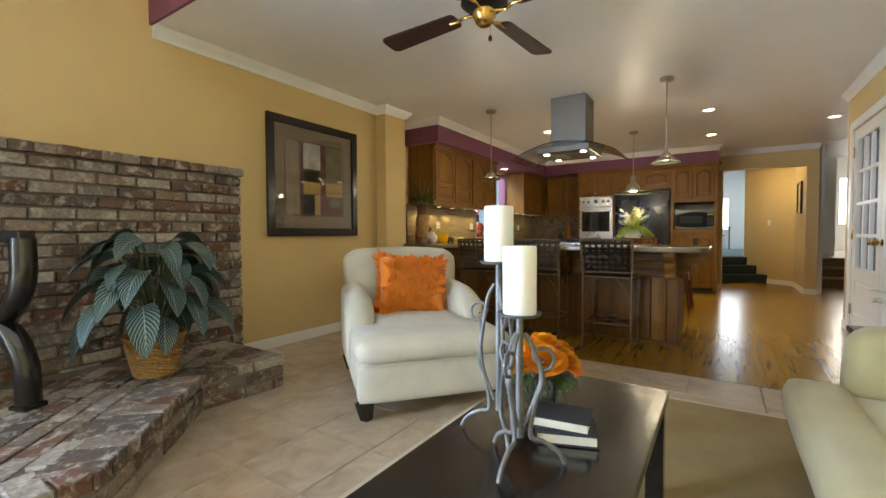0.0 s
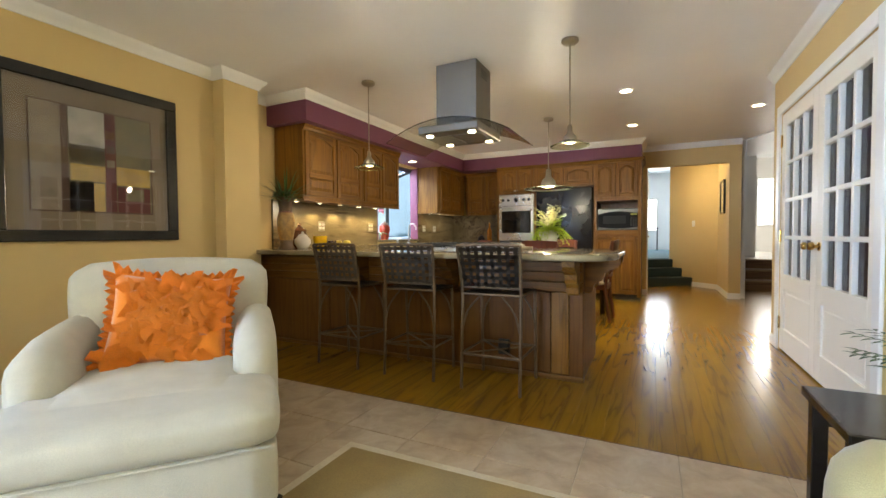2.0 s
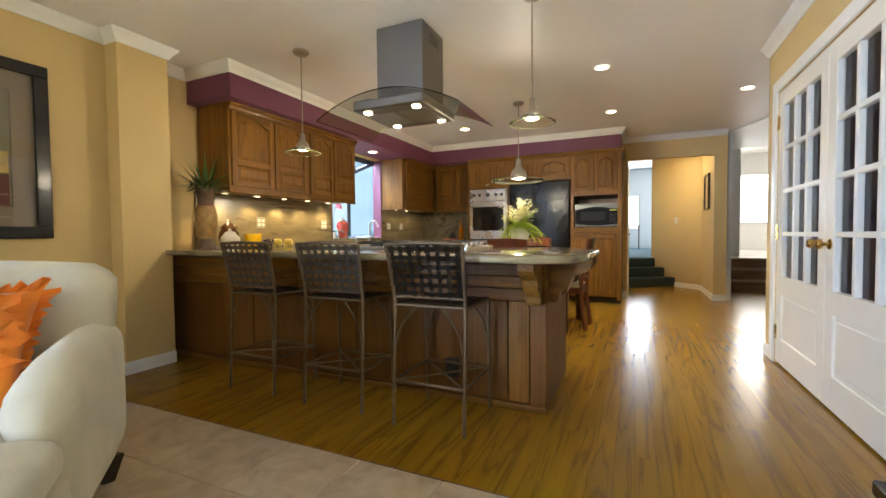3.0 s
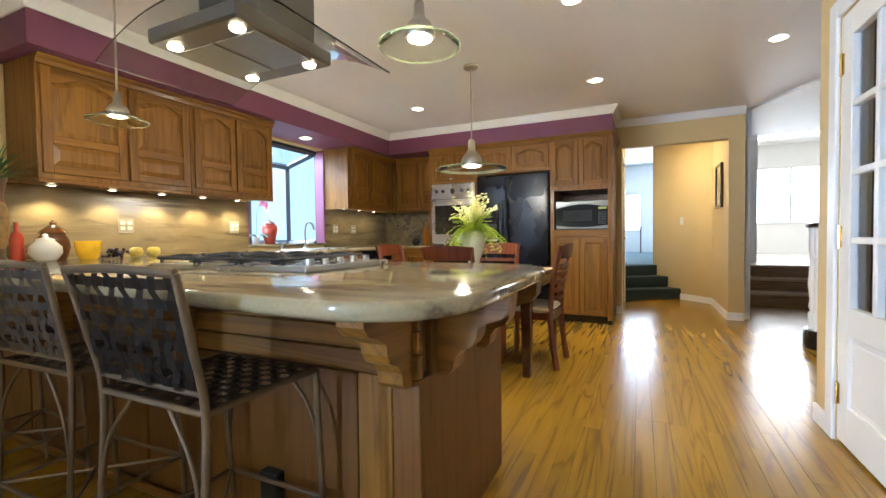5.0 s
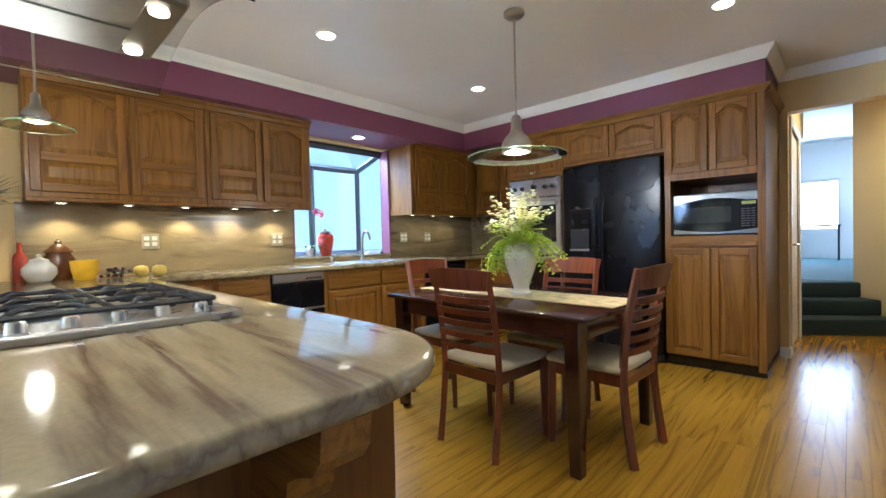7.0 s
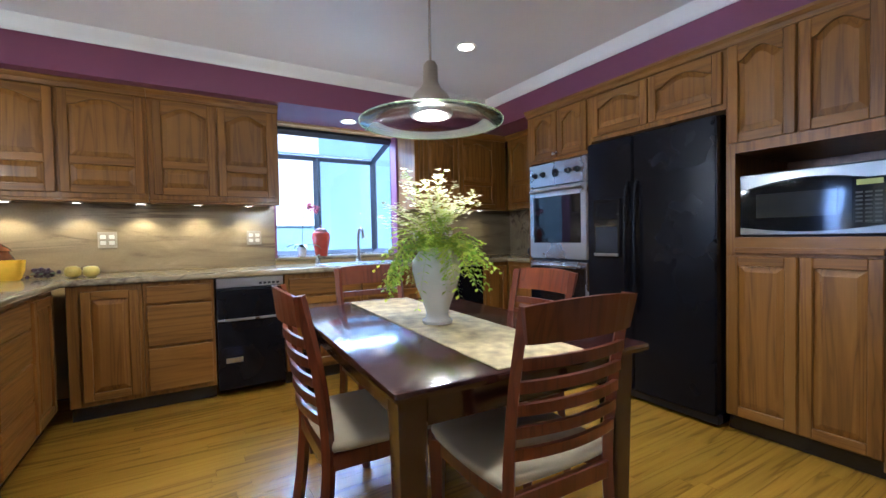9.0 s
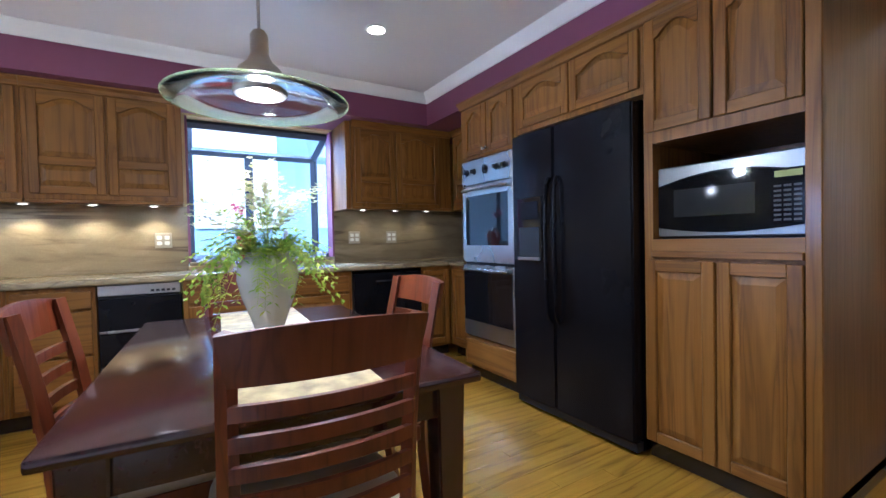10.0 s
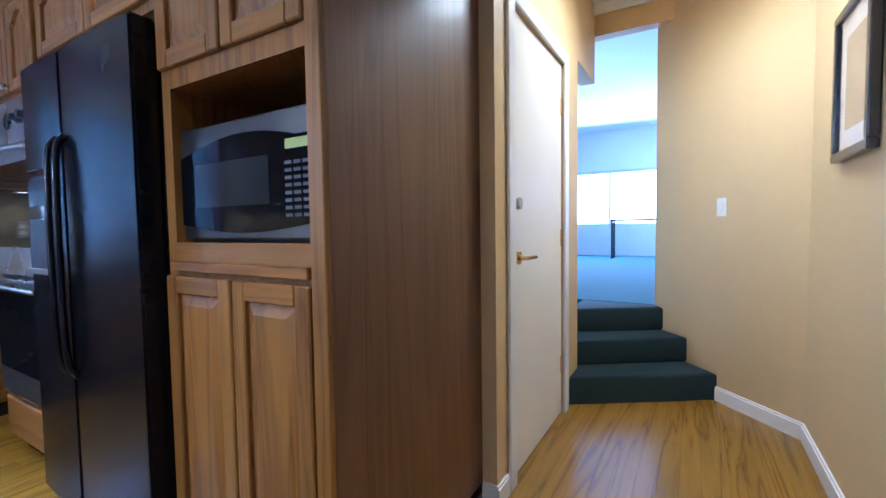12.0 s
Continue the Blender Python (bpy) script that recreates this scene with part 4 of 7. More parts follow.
for o in (pv, pr, p1, p2):
    o.visible_shadow = False
part("side_lining", B(CX - 0.14, CX + 0.0, 7.381, 7.398, 0.963, 2.168), PURPLE, gw)
part("side_lining", B(CX - 0.14, CX + 0.0, 8.582, 8.599, 0.963, 2.168), PURPLE, gw)
single("cabinet_end_panel", B(CX - 0.018, -2.22, 8.602, 8.648, 1.40, 2.185, 0.003), OAK, "stained oak end panel of the wall cabinets by the window", "cabinet")

# ---- sink and tap ----
fk = thing("tap", "chrome pull-down kitchen tap behind the sink", "tap", pose(-2.50, 8.12, CT))
part("base", lathe(bmesh.new(), [(0, 0), (0.03, 0), (0.03, 0.012), (0.02, 0.02), (0.018, 0.05), (0, 0.05)], 16), STEEL, fk, smooth=40)
part("spout", tube(bmesh.new(), curve([(0, 0, 0.04), (0, 0, 0.22), (0.03, 0, 0.30), (0.09, 0, 0.31), (0.13, 0, 0.26), (0.14, 0, 0.22)], 6), 0.013, 10), STEEL, fk, smooth=60)
part("lever", tube(bmesh.new(), [(0, 0.02, 0.06), (0.02, 0.07, 0.09)], 0.007, 8), STEEL, fk, smooth=60)
sd = thing("soap_dispenser", "small chrome soap dispenser by the sink", "dispenser", pose(-2.46, 7.72, CT))
part("body", lathe(bmesh.new(), [(0, 0), (0.022, 0), (0.02, 0.05), (0.008, 0.055), (0.008, 0.08), (0, 0.08)], 14), STEEL, sd, smooth=40)
part("nozzle", tube(bmesh.new(), [(0, 0, 0.075), (0.05, 0, 0.08)], 0.006, 8), STEEL, sd)
sk = thing("sink", "steel sink rim set into the counter", "sink", pose(-2.25, 8.05, CT))
part("rim", B(-0.2, 0.2, -0.36, 0.36, 0.0, 0.004, 0.002), STEEL, sk)
# flat dark plate on the rim, painted shade in place of a sunken bowl
part("basin", B(-0.17, 0.17, -0.33, 0.33, 0.0041, 0.006), BLACKM, sk)

# ---- appliances ----
ov = thing("wall_oven", "stainless steel double wall oven with dark glass doors", "oven", pose(-1.36, 9.30, 0))
part("housing", B(0.0, 0.61, 0.0, 0.5, 0.345, 1.715), BLACKM, ov)
part("control_panel", B(0.0, 0.61, -0.03, -0.001, 1.52, 1.712, 0.006), STEEL, ov)
for kx in (0.08, 0.17, 0.44, 0.53):
    kn = part("knob", lathe(bmesh.new(), [(0, 0), (0.024, 0), (0.024, 0.006), (0.018, 0.01), (0.016, 0.03), (0, 0.032)], 18), BLACKM, ov, "dark knob with a steel ring", 40, pose(kx, -0.03, 1.62, 90))
part("clock", lathe(bmesh.new(), [(0, 0), (0.034, 0), (0.034, 0.005), (0.03, 0.007), (0, 0.007)], 22), BLACKG, ov, "round dark clock", 40, pose(0.305, -0.03, 1.62, 90))
for z0, z1, nm in ((0.925, 1.515, "upper"), (0.35, 0.905, "lower")):
    dr = part("door", B(0.0, 0.61, -0.03, -0.001, z0, z1, 0.006), STEEL, ov, "steel door with dark glass")
    part("window", B(0.05, 0.56, -0.034, -0.029, z0 + (0.13 if nm == "upper" else 0.03), z1 - 0.08, 0.003) if nm == "upper" else B(0.012, 0.598, -0.034, -0.029, z0 + 0.12, z1 - 0.05, 0.003), BLACKG, dr)
    part("handle", tube(bmesh.new(), curve([(0.05, -0.03, z1 - 0.04), (0.06, -0.065, z1 - 0.035), (0.3, -0.078, z1 - 0.03), (0.55, -0.065, z1 - 0.035), (0.56, -0.03, z1 - 0.04)], 6), 0.011, 10), STEEL, dr, smooth=60)

fr = thing("refrigerator", "black side-by-side refrigerator with an ice dispenser", "refrigerator", pose(-0.70, 9.30, 0))
part("case", B(0.0, 0.885, 0.0, 0.75, 0.02, 1.775), BLACK, fr)


def fridge_door(x0, x1):
    n = 10
    pts = [(x0, 0.0)] + [(x0 + (x1 - x0) * k / n, -0.076 - 0.007 * math.sin(math.pi * k / n)) for k in range(n + 1)] + [(x1, 0.0)]
    bm = prism(bmesh.new(), pts, 0.075, 1.765)
    bmesh.ops.bevel(bm, geom=[e for e in bm.edges if e.calc_length() > 0.5 or abs(e.verts[0].co.z - e.verts[1].co.z) < 1e-5], offset=0.008, segments=2, affect="EDGES")
    return bm


part("door", fridge_door(0.003, 0.365), BLACK, fr, "black freezer door with dispenser", 40)
part("door", fridge_door(0.372, 0.885), BLACK, fr, smooth=40)
part("grille", B(0.0, 0.885, -0.05, 0.0, 0.02, 0.07, 0.004), BLACKM, fr)
for hx in (0.335, 0.405):
    part("handle", tube(bmesh.new(), curve([(hx, -0.08, 0.60), (hx, -0.108, 0.68), (hx, -0.114, 1.0), (hx, -0.108, 1.38), (hx, -0.08, 1.46)], 6), 0.012, 10), BLACK, fr, smooth=60)
dp = part("dispenser", B(0.07, 0.29, -0.098, -0.07, 0.96, 1.36, 0.006), BLACKG, fr, "black ice and water dispenser")
part("cavity", B(0.09, 0.27, -0.0995, -0.0975, 0.99, 1.17, 0.001), BLACKM, dp)
part("tray", B(0.085, 0.275, -0.112, -0.097, 0.965, 0.985, 0.003), STEEL, dp)
part("keypad", B(0.10, 0.26, -0.1, -0.0975, 1.22, 1.33, 0.001), BLACK, dp)

TINTG = plain("tinted_glass", (0.004, 0.004, 0.005), 0.05, 0, 0.1, 2, 0.0, 150, 0.0, 0.12)
mw = thing("microwave", "steel-fronted microwave oven with a dark curved window", "microwave", pose(0.262, 9.34, 1.086))
part("case", B(0.0, 0.59, 0.0, 0.42, 0.0, 0.34, 0.004), BLACKM, mw)
part("front", B(0.0, 0.59, -0.025, -0.001, 0.008, 0.335, 0.005), plain("dull_steel", (0.115, 0.115, 0.11), 0.3, 1, 0.05, 2, 0.08, 260), mw)
wp = [(0.004, 0.052)] + [(0.004 + 0.582 * k / 16, 0.052 - 0.026 * math.sin(math.pi * k / 16)) for k in range(1, 16)] + [(0.586, 0.052)]
tp = [(0.586, 0.248)] + [(0.586 - 0.582 * k / 16, 0.248 + 0.046 * math.sin(math.pi * k / 16)) for k in range(1, 16)] + [(0.004, 0.248)]
part("window", prism(bmesh.new(), wp + tp, -0.029, -0.0252, "xz"), TINTG, mw, "black glass door")
part("mesh_screen", B(0.08, 0.41, -0.031, -0.0292, 0.10, 0.225, 0.0005), plain("screen_grey", (0.018, 0.019, 0.02), 0.06, 0, 0.1, 2, 0.0, 150, 0.0, 0.12), mw)
pad = part("keypad", B(0.465, 0.575, -0.032, -0.0292, 0.055, 0.265, 0.0005), TINTG, mw)
for r in range(8):
    for c in range(3):
        part("key", B(0.475 + c * 0.032, 0.499 + c * 0.032, -0.0335, -0.0321, 0.065 + r * 0.0185, 0.073 + r * 0.0185), plain("key_grey", (0.03, 0.03, 0.032), 0.6) if r == 0 and c == 0 else bpy.data.materials["key_grey"], pad)
# yellow-green sticker on the keypad, brightened by a faint added glow
part("sticker", B(0.478, 0.565, -0.0335, -0.0321, 0.232, 0.256), glow("glowing_sticker", (0.2, 0.22, 0.03), 0.06), pad)
for k in range(4):
    part("foot", cyl(bmesh.new(), 0.04 + 0.52 * (k % 2), 0.05 + 0.3 * (k // 2), -0.001, 0.0, 0.012), BLACKM, mw)

dw = thing("dishwasher", "black two-drawer dishwasher with a steel control strip", "dishwasher", pose(-1.98, 6.872, 0, 0, 0, 90))
part("case", B(0.0, 0.45, 0.0, 0.58, 0.05, 0.83), BLACKM, dw)
part("control_panel", B(0.0, 0.45, -0.025, -0.001, 0.785, 0.855, 0.004), STEEL, dw)
for k in range(5):
    part("button", B(0.28 + k * 0.03, 0.30 + k * 0.03, -0.028, -0.0245, 0.80, 0.815), BLACKM, dw)
for z0, z1 in ((0.55, 0.77), (0.06, 0.54)):
    dr = part("drawer", B(0.0, 0.45, -0.022, -0.001, z0, z1, 0.004), BLACK, dw)
part("trim_bar", B(0.0, 0.45, -0.03, -0.0215, 0.545, 0.562, 0.003), STEEL, dw)
part("badge", B(0.05, 0.16, -0.024, -0.0215, 0.245, 0.28, 0.001), NICKEL, dw)
d2 = thing("dishwasher", "black dishwasher with a pocket handle", "dishwasher", pose(-1.98, 8.557, 0, 0, 0, 90))
part("case", B(0.0, 0.648, 0.0, 0.58, 0.05, 0.83), BLACKM, d2)
part("door", B(0.004, 0.644, -0.024, -0.001, 0.10, 0.83, 0.006), BLACK, d2)
part("handle", B(0.2, 0.45, -0.034, -0.023, 0.75, 0.765, 0.004), BLACKM, d2)
part("badge", B(0.28, 0.37, -0.026, -0.0235, 0.22, 0.235), STEEL, d2)
part("toe_kick", B(0.0, 0.648, 0.05, 0.07, 0.0, 0.098), BLACKM, d2)

# ---- cooktop ----
ck = thing("cooktop", "steel gas cooktop with black cast iron grates", "cooktop", pose(-0.80, 5.31, CT))
part("pan", B(0.0, 0.91, 0.0, 0.54, 0.0, 0.022, 0.006, 2), STEEL, ck)
for j in range(3):
    gx = 0.03 + j * 0.25
    g = bmesh.new()
    for a, b in (((gx, 0.03), (gx + 0.24, 0.03)), ((gx, 0.51), (gx + 0.24, 0.51)), ((gx, 0.03), (gx, 0.51)), ((gx + 0.24, 0.03), (gx + 0.24, 0.51)), ((gx, 0.27), (gx + 0.24, 0.27))):
        tube(g, [(*a, 0.045), (*b, 0.045)], 0.008, 6)
    for fy in (0.15, 0.39):
        for k in range(4):
            an = math.pi / 4 + k * math.pi / 2
            tube(g, curve([(gx + 0.12 + 0.035 * math.cos(an), fy + 0.035 * math.sin(an), 0.054), (gx + 0.12 + 0.08 * math.cos(an), fy + 0.08 * math.sin(an), 0.056), (gx + 0.12 + 0.15 * math.cos(an), fy + 0.15 * math.sin(an) * 0.75, 0.045)], 3), 0.007, 6)
    for fx in (gx + 0.01, gx + 0.23):
        for fy in (0.04, 0.5):
            cyl(g, fx, fy, 0.022, 0.045, 0.008, 6)
    part("grate", g, GRATE, ck)
    for fy in (0.15, 0.39):
        part("burner", lathe(bmesh.new(), [(0, 0.022), (0.05, 0.022), (0.048, 0.03), (0.036, 0.032), (0.034, 0.04), (0, 0.042)], 20, gx + 0.12, fy), GRATE, ck, smooth=40)
for k in range(5):
    part("knob", lathe(bmesh.new(), [(0, 0.022), (0.02, 0.022), (0.018, 0.04), (0.016, 0.046), (0, 0.046)], 16, 0.845, 0.09 + k * 0.09), STEEL, ck, smooth=40)

# ---- range hood ----
HOODM = plain("hood_steel", (0.20, 0.182, 0.158), 0.42, 1, 0.05, 2, 0.08, 260)
hd = thing("range_hood", "steel island range hood with a curved glass canopy", "hood", pose(*HOOD, 0))
part("chimney", B(-0.185, 0.185, -0.09, 0.25, 1.93, CEIL - 0.003, 0.003), HOODM, hd)
for k in range(4):
    part("vent_slot", B(0.1845, 0.187, 0.02, 0.16, 2.36 + k * 0.02, 2.368 + k * 0.02), BLACKM, hd)
part("body", B(-0.27, 0.27, -0.27, 0.27, 1.855, 1.925, 0.01), HOODM, hd)
for sx in (-0.125, 0.125):
    part("filter", B(sx - 0.115, sx + 0.115, -0.16, 0.16, 1.849, 1.8545, 0.002), plain("filter_mesh", (0.28, 0.28, 0.27), 0.4, 0.9, 0.1, 30, 0.5, 400), hd, "grey grease filter")
for dx in (-0.19, 0.19):
    for dy in (-0.2, 0.2):
        part("lamp", lathe(bmesh.new(), [(0, 1.846), (0.027, 1.846), (0.03, 1.8545), (0, 1.8545)], 16, dx, dy), BULB, hd)
n, gl = 20, bmesh.new()
rows = []
for k in range(n + 1):
    t = -1 + 2 * k / n
    x, z = 0.54 * t, 1.955 - 0.15 * t * t
    rows.append([gl.verts.new((x, y, z + dz)) for y, dz in ((-0.33, 0), (0.36, 0), (0.36, 0.008), (-0.33, 0.008))])
for a, b in zip(rows, rows[1:]):
    for j in range(4):
        gl.faces.new((a[j], a[(j + 1) % 4], b[(j + 1) % 4], b[j]))
gl.faces.new(rows[0]), gl.faces.new(rows[-1])
bmesh.ops.recalc_face_normals(gl, faces=gl.faces)
part("canopy", gl, SMOKE, hd, "curved smoky glass canopy", 50).visible_shadow = False


# ---- lamps ----
def pendant(x, y, z, r, label):
    p = thing("pendant_light", label, "pendant light", pose(x, y, 0), "pendant lights")
    part("ceiling_cup", lathe(bmesh.new(), [(0, CEIL - 0.003), (0.062, CEIL - 0.003), (0.064, CEIL - 0.02), (0.05, CEIL - 0.034), (0.012, CEIL - 0.04), (0, CEIL - 0.04)], 24), NICKEL, p, smooth=40)
    part("rod", cyl(bmesh.new(), 0, 0, z + 0.09, CEIL - 0.038, 0.0055, 10), NICKEL, p, smooth=60)
    q = 1.7 if r > 0.2 else 1.0
    part("socket", lathe(bmesh.new(), [(0, z + 0.135 * q), (0.012 * q, z + 0.135 * q), (0.018 * q, z + 0.125 * q), (0.019 * q, z + 0.085 * q), (0.026 * q, z + 0.07 * q), (0.042 * q, z + 0.055 * q), (0.05 * q, z + 0.04 * q), (0.054 * q, z + 0.018), (0.05 * q, z + 0.004), (0.042 * q, z + 0.002), (0.041 * q, z + 0.022), (0, z + 0.024)], 28), NICKEL, p, smooth=40)
    prof = [(0.05 * q, z + 0.012), (0.3 * r + 0.03, z + 0.010), (0.7 * r, z - 0.006), (r, z - 0.024), (r + 0.002, z - 0.022), (r, z - 0.019), (0.7 * r, z - 0.001), (0.3 * r + 0.03, z + 0.015), (0.05 * q, z + 0.017)]
    part("shade", lathe(bmesh.new(), prof + [prof[0]], 48), GREENG, p, "flat clear green glass shade", 60).visible_shadow = False
    part("rim", tube(bmesh.new(), [(r * math.cos(0.15708 * j), r * math.sin(0.15708 * j), z - 0.0215) for j in range(41)], 0.0035, 6), RIMG, p, "yellow-green glass rim", 60).visible_shadow = False
    part("bulb", lathe(bmesh.new(), [(0, z - 0.004), (0.022 * q, z - 0.002), (0.036 * q, z + 0.006), (0.039 * q, z + 0.014), (0, z + 0.0175)], 24), BULB, p, "lit bulb")
    return p


for k, (px, py, pz) in enumerate(PENDANTS):
    pendant(px, py, pz, 0.30 if k == 2 else 0.14, "wide clear glass pendant light over the dining table" if k == 2 else "small clear glass pendant light over the bar")
for cx, cy in CANS[:5] + [(-2.35, 8.0)]:
    zc = 2.188 if cx == -2.35 else CEIL - 0.001
    c = thing("downlight", "lit recessed ceiling downlight with a white rim", "downlight", pose(cx, cy, zc), "recessed ceiling lights")
    part("rim", lathe(bmesh.new(), [(0.055, 0.0), (0.075, 0.0), (0.077, -0.006), (0.07, -0.009), (0.055, -0.006), (0.055, 0.0)], 24), TRIM, c, smooth=40)
    part("lens", lathe(bmesh.new(), [(0, -0.001), (0.054, -0.001), (0.054, -0.004), (0, -0.004)], 24), BULB, c)
for qx, qy in PUCKS:
    c = thing("puck_light", "small lit puck light under the wall cabinet", "puck light", pose(qx, qy, 1.418), "under-cabinet lights")
    part("rim", lathe(bmesh.new(), [(0.026, 0), (0.036, 0), (0.034, -0.012), (0.026, -0.012), (0.026, 0)], 18), NICKEL, c, smooth=40)
    part("lens", lathe(bmesh.new(), [(0, -0.004), (0.0255, -0.004), (0.0255, -0.011), (0, -0.011)], 18), PUCKG, c)


# ---- dining table and chairs ----
tb = thing("dining_table", "glossy dark wood dining table with square tapered legs", "table", pose(-0.18, 7.605, 0, 0, 0, -3))
part("tabletop", B(-0.72, 0.72, -0.46, 0.46, 0.722, 0.75, 0.008, 2), ESPRESSO, tb, smooth=40)
for sy in (-0.39, 0.39):
    part("apron", B(-0.6, 0.6, sy - 0.011, sy + 0.011, 0.625, 0.721), ESPRESSO, tb)
for sx in (-0.645, 0.645):
    part("apron", B(sx - 0.011, sx + 0.011, -0.37, 0.37, 0.625, 0.721), ESPRESSO, tb)
for sx in (-0.635, 0.635):
    for sy in (-0.39, 0.39):
        bm = bmesh.new()
        a = [bm.verts.new((sx + dx * 0.028, sy + dy * 0.028, 0)) for dx, dy in ((-1, -1), (1, -1), (1, 1), (-1, 1))]
        b = [bm.verts.new((sx + dx * 0.042, sy + dy * 0.042, 0.7215)) for dx, dy in ((-1, -1), (1, -1), (1, 1), (-1, 1))]
        for k in range(4):
            bm.faces.new((a[k - 1], a[k], b[k], b[k - 1]))
        bm.faces.new(a), bm.faces.new(b)
        bmesh.ops.recalc_face_normals(bm, faces=bm.faces)
        bmesh.ops.bevel(bm, geom=bm.edges[:], offset=0.005, segments=1, affect="EDGES")
        part("leg", bm, ESPRESSO, tb)

rn = bmesh.new()
n = 24
over = [(-0.745 - 0.004 * math.sin(k), 0.62 + 0.022 * k) for k in range(6)]
top_line = [(x, z) for x, z in over] + [(-0.735, 0.7555)] + [(-0.72 + 1.42 * k / n, 0.7545 + 0.0008 * math.sin(2.3 * k)) for k in range(n + 1)]
prism(rn, [(x - 0.0, z - 0.0035) for x, z in top_line] + [(x, z) for x, z in top_line[::-1]], -0.175, 0.175, "xz")
single("table_runner", rn, RUNNERM, "gold and beige woven runner along the table", "table runner", at=pose(-0.18, 7.633, 0, 0, 0, -3))


def dining_chair():
    c = thing("dining_chair", "cherry-stained ladder-back dining chair with a beige padded seat", "chair", None, "chairs round the dining table")
    # faces -y: the back is at +y
    for sx in (-0.19, 0.19):
        part("back_leg", tube(bmesh.new(), curve([(sx, 0.235, 0.0), (sx, 0.20, 0.25), (sx, 0.19, 0.46), (sx, 0.215, 0.70), (sx, 0.265, 0.945)], 5), 0.024, 4, 0.019), CHERRY, c)
        part("front_leg", tube(bmesh.new(), [(sx * 1.04, -0.20, 0.0), (sx * 1.04, -0.19, 0.43)], 0.02, 4, 0.027), CHERRY, c)
        part("side_rail", B(sx - 0.011, sx + 0.011, -0.18, 0.18, 0.375, 0.43, 0.003), CHERRY, c)
    part("front_rail", B(-0.18, 0.18, -0.205, -0.183, 0.375, 0.43, 0.003), CHERRY, c)
    part("back_rail", B(-0.18, 0.18, 0.183, 0.205, 0.375, 0.43, 0.003), CHERRY, c)
    part("seat", cushion(bmesh.new(), -0.215, 0.215, -0.225, 0.185, 0.431, 0.478, 0.016, 0.022, 6), SEATF, c, "beige padded seat", 70)
    n = 8
    for k in range(6):
        z0 = 0.53 + k * 0.062 if k < 5 else 0.848
        h = 0.030 if k < 5 else 0.098
        yb = 0.19 + 0.075 * ((z0 + h / 2 - 0.46) / 0.485) ** 1.4
        pts = [(-0.19 + 0.38 * j / n, yb + 0.006 + 0.028 * (1 - (2 * j / n - 1) ** 2)) for j in range(n + 1)]
        back = [(x, y + 0.014) for x, y in pts[::-1]]
        bm = prism(bmesh.new(), pts + back, z0, z0 + h)
        if k == 5:
            for v in bm.verts:
                if v.co.z > z0 + h / 2:
                    v.co.x *= 1.10
                    v.co.z += 0.012 * (1 - (v.co.x / 0.2) ** 2)
                    v.co.y += 0.012
        part("top_rail" if k == 5 else "slat", bm, CHERRY, c)
    return c


ch = dining_chair()
ch.matrix_basis = pose(0.375, 7.61, 0, 0, 0, -92)
copy_thing(ch, pose(-0.10, 7.265, 0, 0, 0, 178))
copy_thing(ch, pose(-0.735, 7.63, 0, 0, 0, 88))
copy_thing(ch, pose(-0.09, 7.90, 0, 0, 0, -2))

# vase with blossoms on the table
vs = thing("vase", "white crackled ceramic urn with small handles, on the runner", "vase", pose(-0.13, 7.605, 0.757))
part("body", lathe(bmesh.new(), [(0, 0), (0.062, 0), (0.065, 0.012), (0.05, 0.022), (0.046, 0.04), (0.062, 0.09), (0.088, 0.16), (0.103, 0.225), (0.10, 0.265), (0.078, 0.295), (0.07, 0.305), (0.076, 0.318), (0.07, 0.318), (0.062, 0.30), (0.0, 0.29)], 32), CERAMIC, vs, smooth=60)
for s in (-1, 1):
    part("handle", tube(bmesh.new(), curve([(s * 0.078, 0, 0.30), (s * 0.112, 0, 0.295), (s * 0.118, 0, 0.255), (s * 0.098, 0, 0.235)], 5), 0.009, 8), CERAMIC, vs, smooth=60)
bq = thing("flower_arrangement", "yellow-green fern fronds and pale blossom sprays in the urn", "flowers", pose(-0.13, 7.605, 1.05) @ Matrix.Scale(0.98, 4))
rng = random.Random(4)
lv, bl, sm = bmesh.new(), bmesh.new(), bmesh.new()
for k in range(78):
    a, e = rng.uniform(0, 6.283), rng.uniform(-0.15, 1.2)
    L = rng.uniform(0.10, 0.22)
    d = Vector((math.cos(a) * math.cos(e), math.sin(a) * math.cos(e), math.sin(e)))
    p0 = Vector((math.cos(a) * 0.03, math.sin(a) * 0.03, -0.02))
    mid = p0 + d * L * 0.55 + Vector((0, 0, 0.04))
    end = p0 + d * L + Vector((math.cos(a) * 0.05, math.sin(a) * 0.05, -0.12 * (1.1 - e)))
    path = curve([p0, mid, end], 7)
    tube(sm, path, 0.0012, 3, 0.0006, False)
    for j in range(3, len(path)):
        t = j / len(path)
        for s in (-1, 1):
            dirn = (path[j] - path[j - 1]).normalized()
            sd_ = dirn.cross(Vector((0, 0, 1))).normalized() * s
            leaf(lv, path[j], sd_ + dirn * 0.6 + Vector((rng.uniform(-.3, .3), rng.uniform(-.3, .3), rng.uniform(-.3, .3))), rng.uniform(0.03, 0.055) * (1.15 - 0.6 * t), 0.015, 0.5, 2, 0.1)
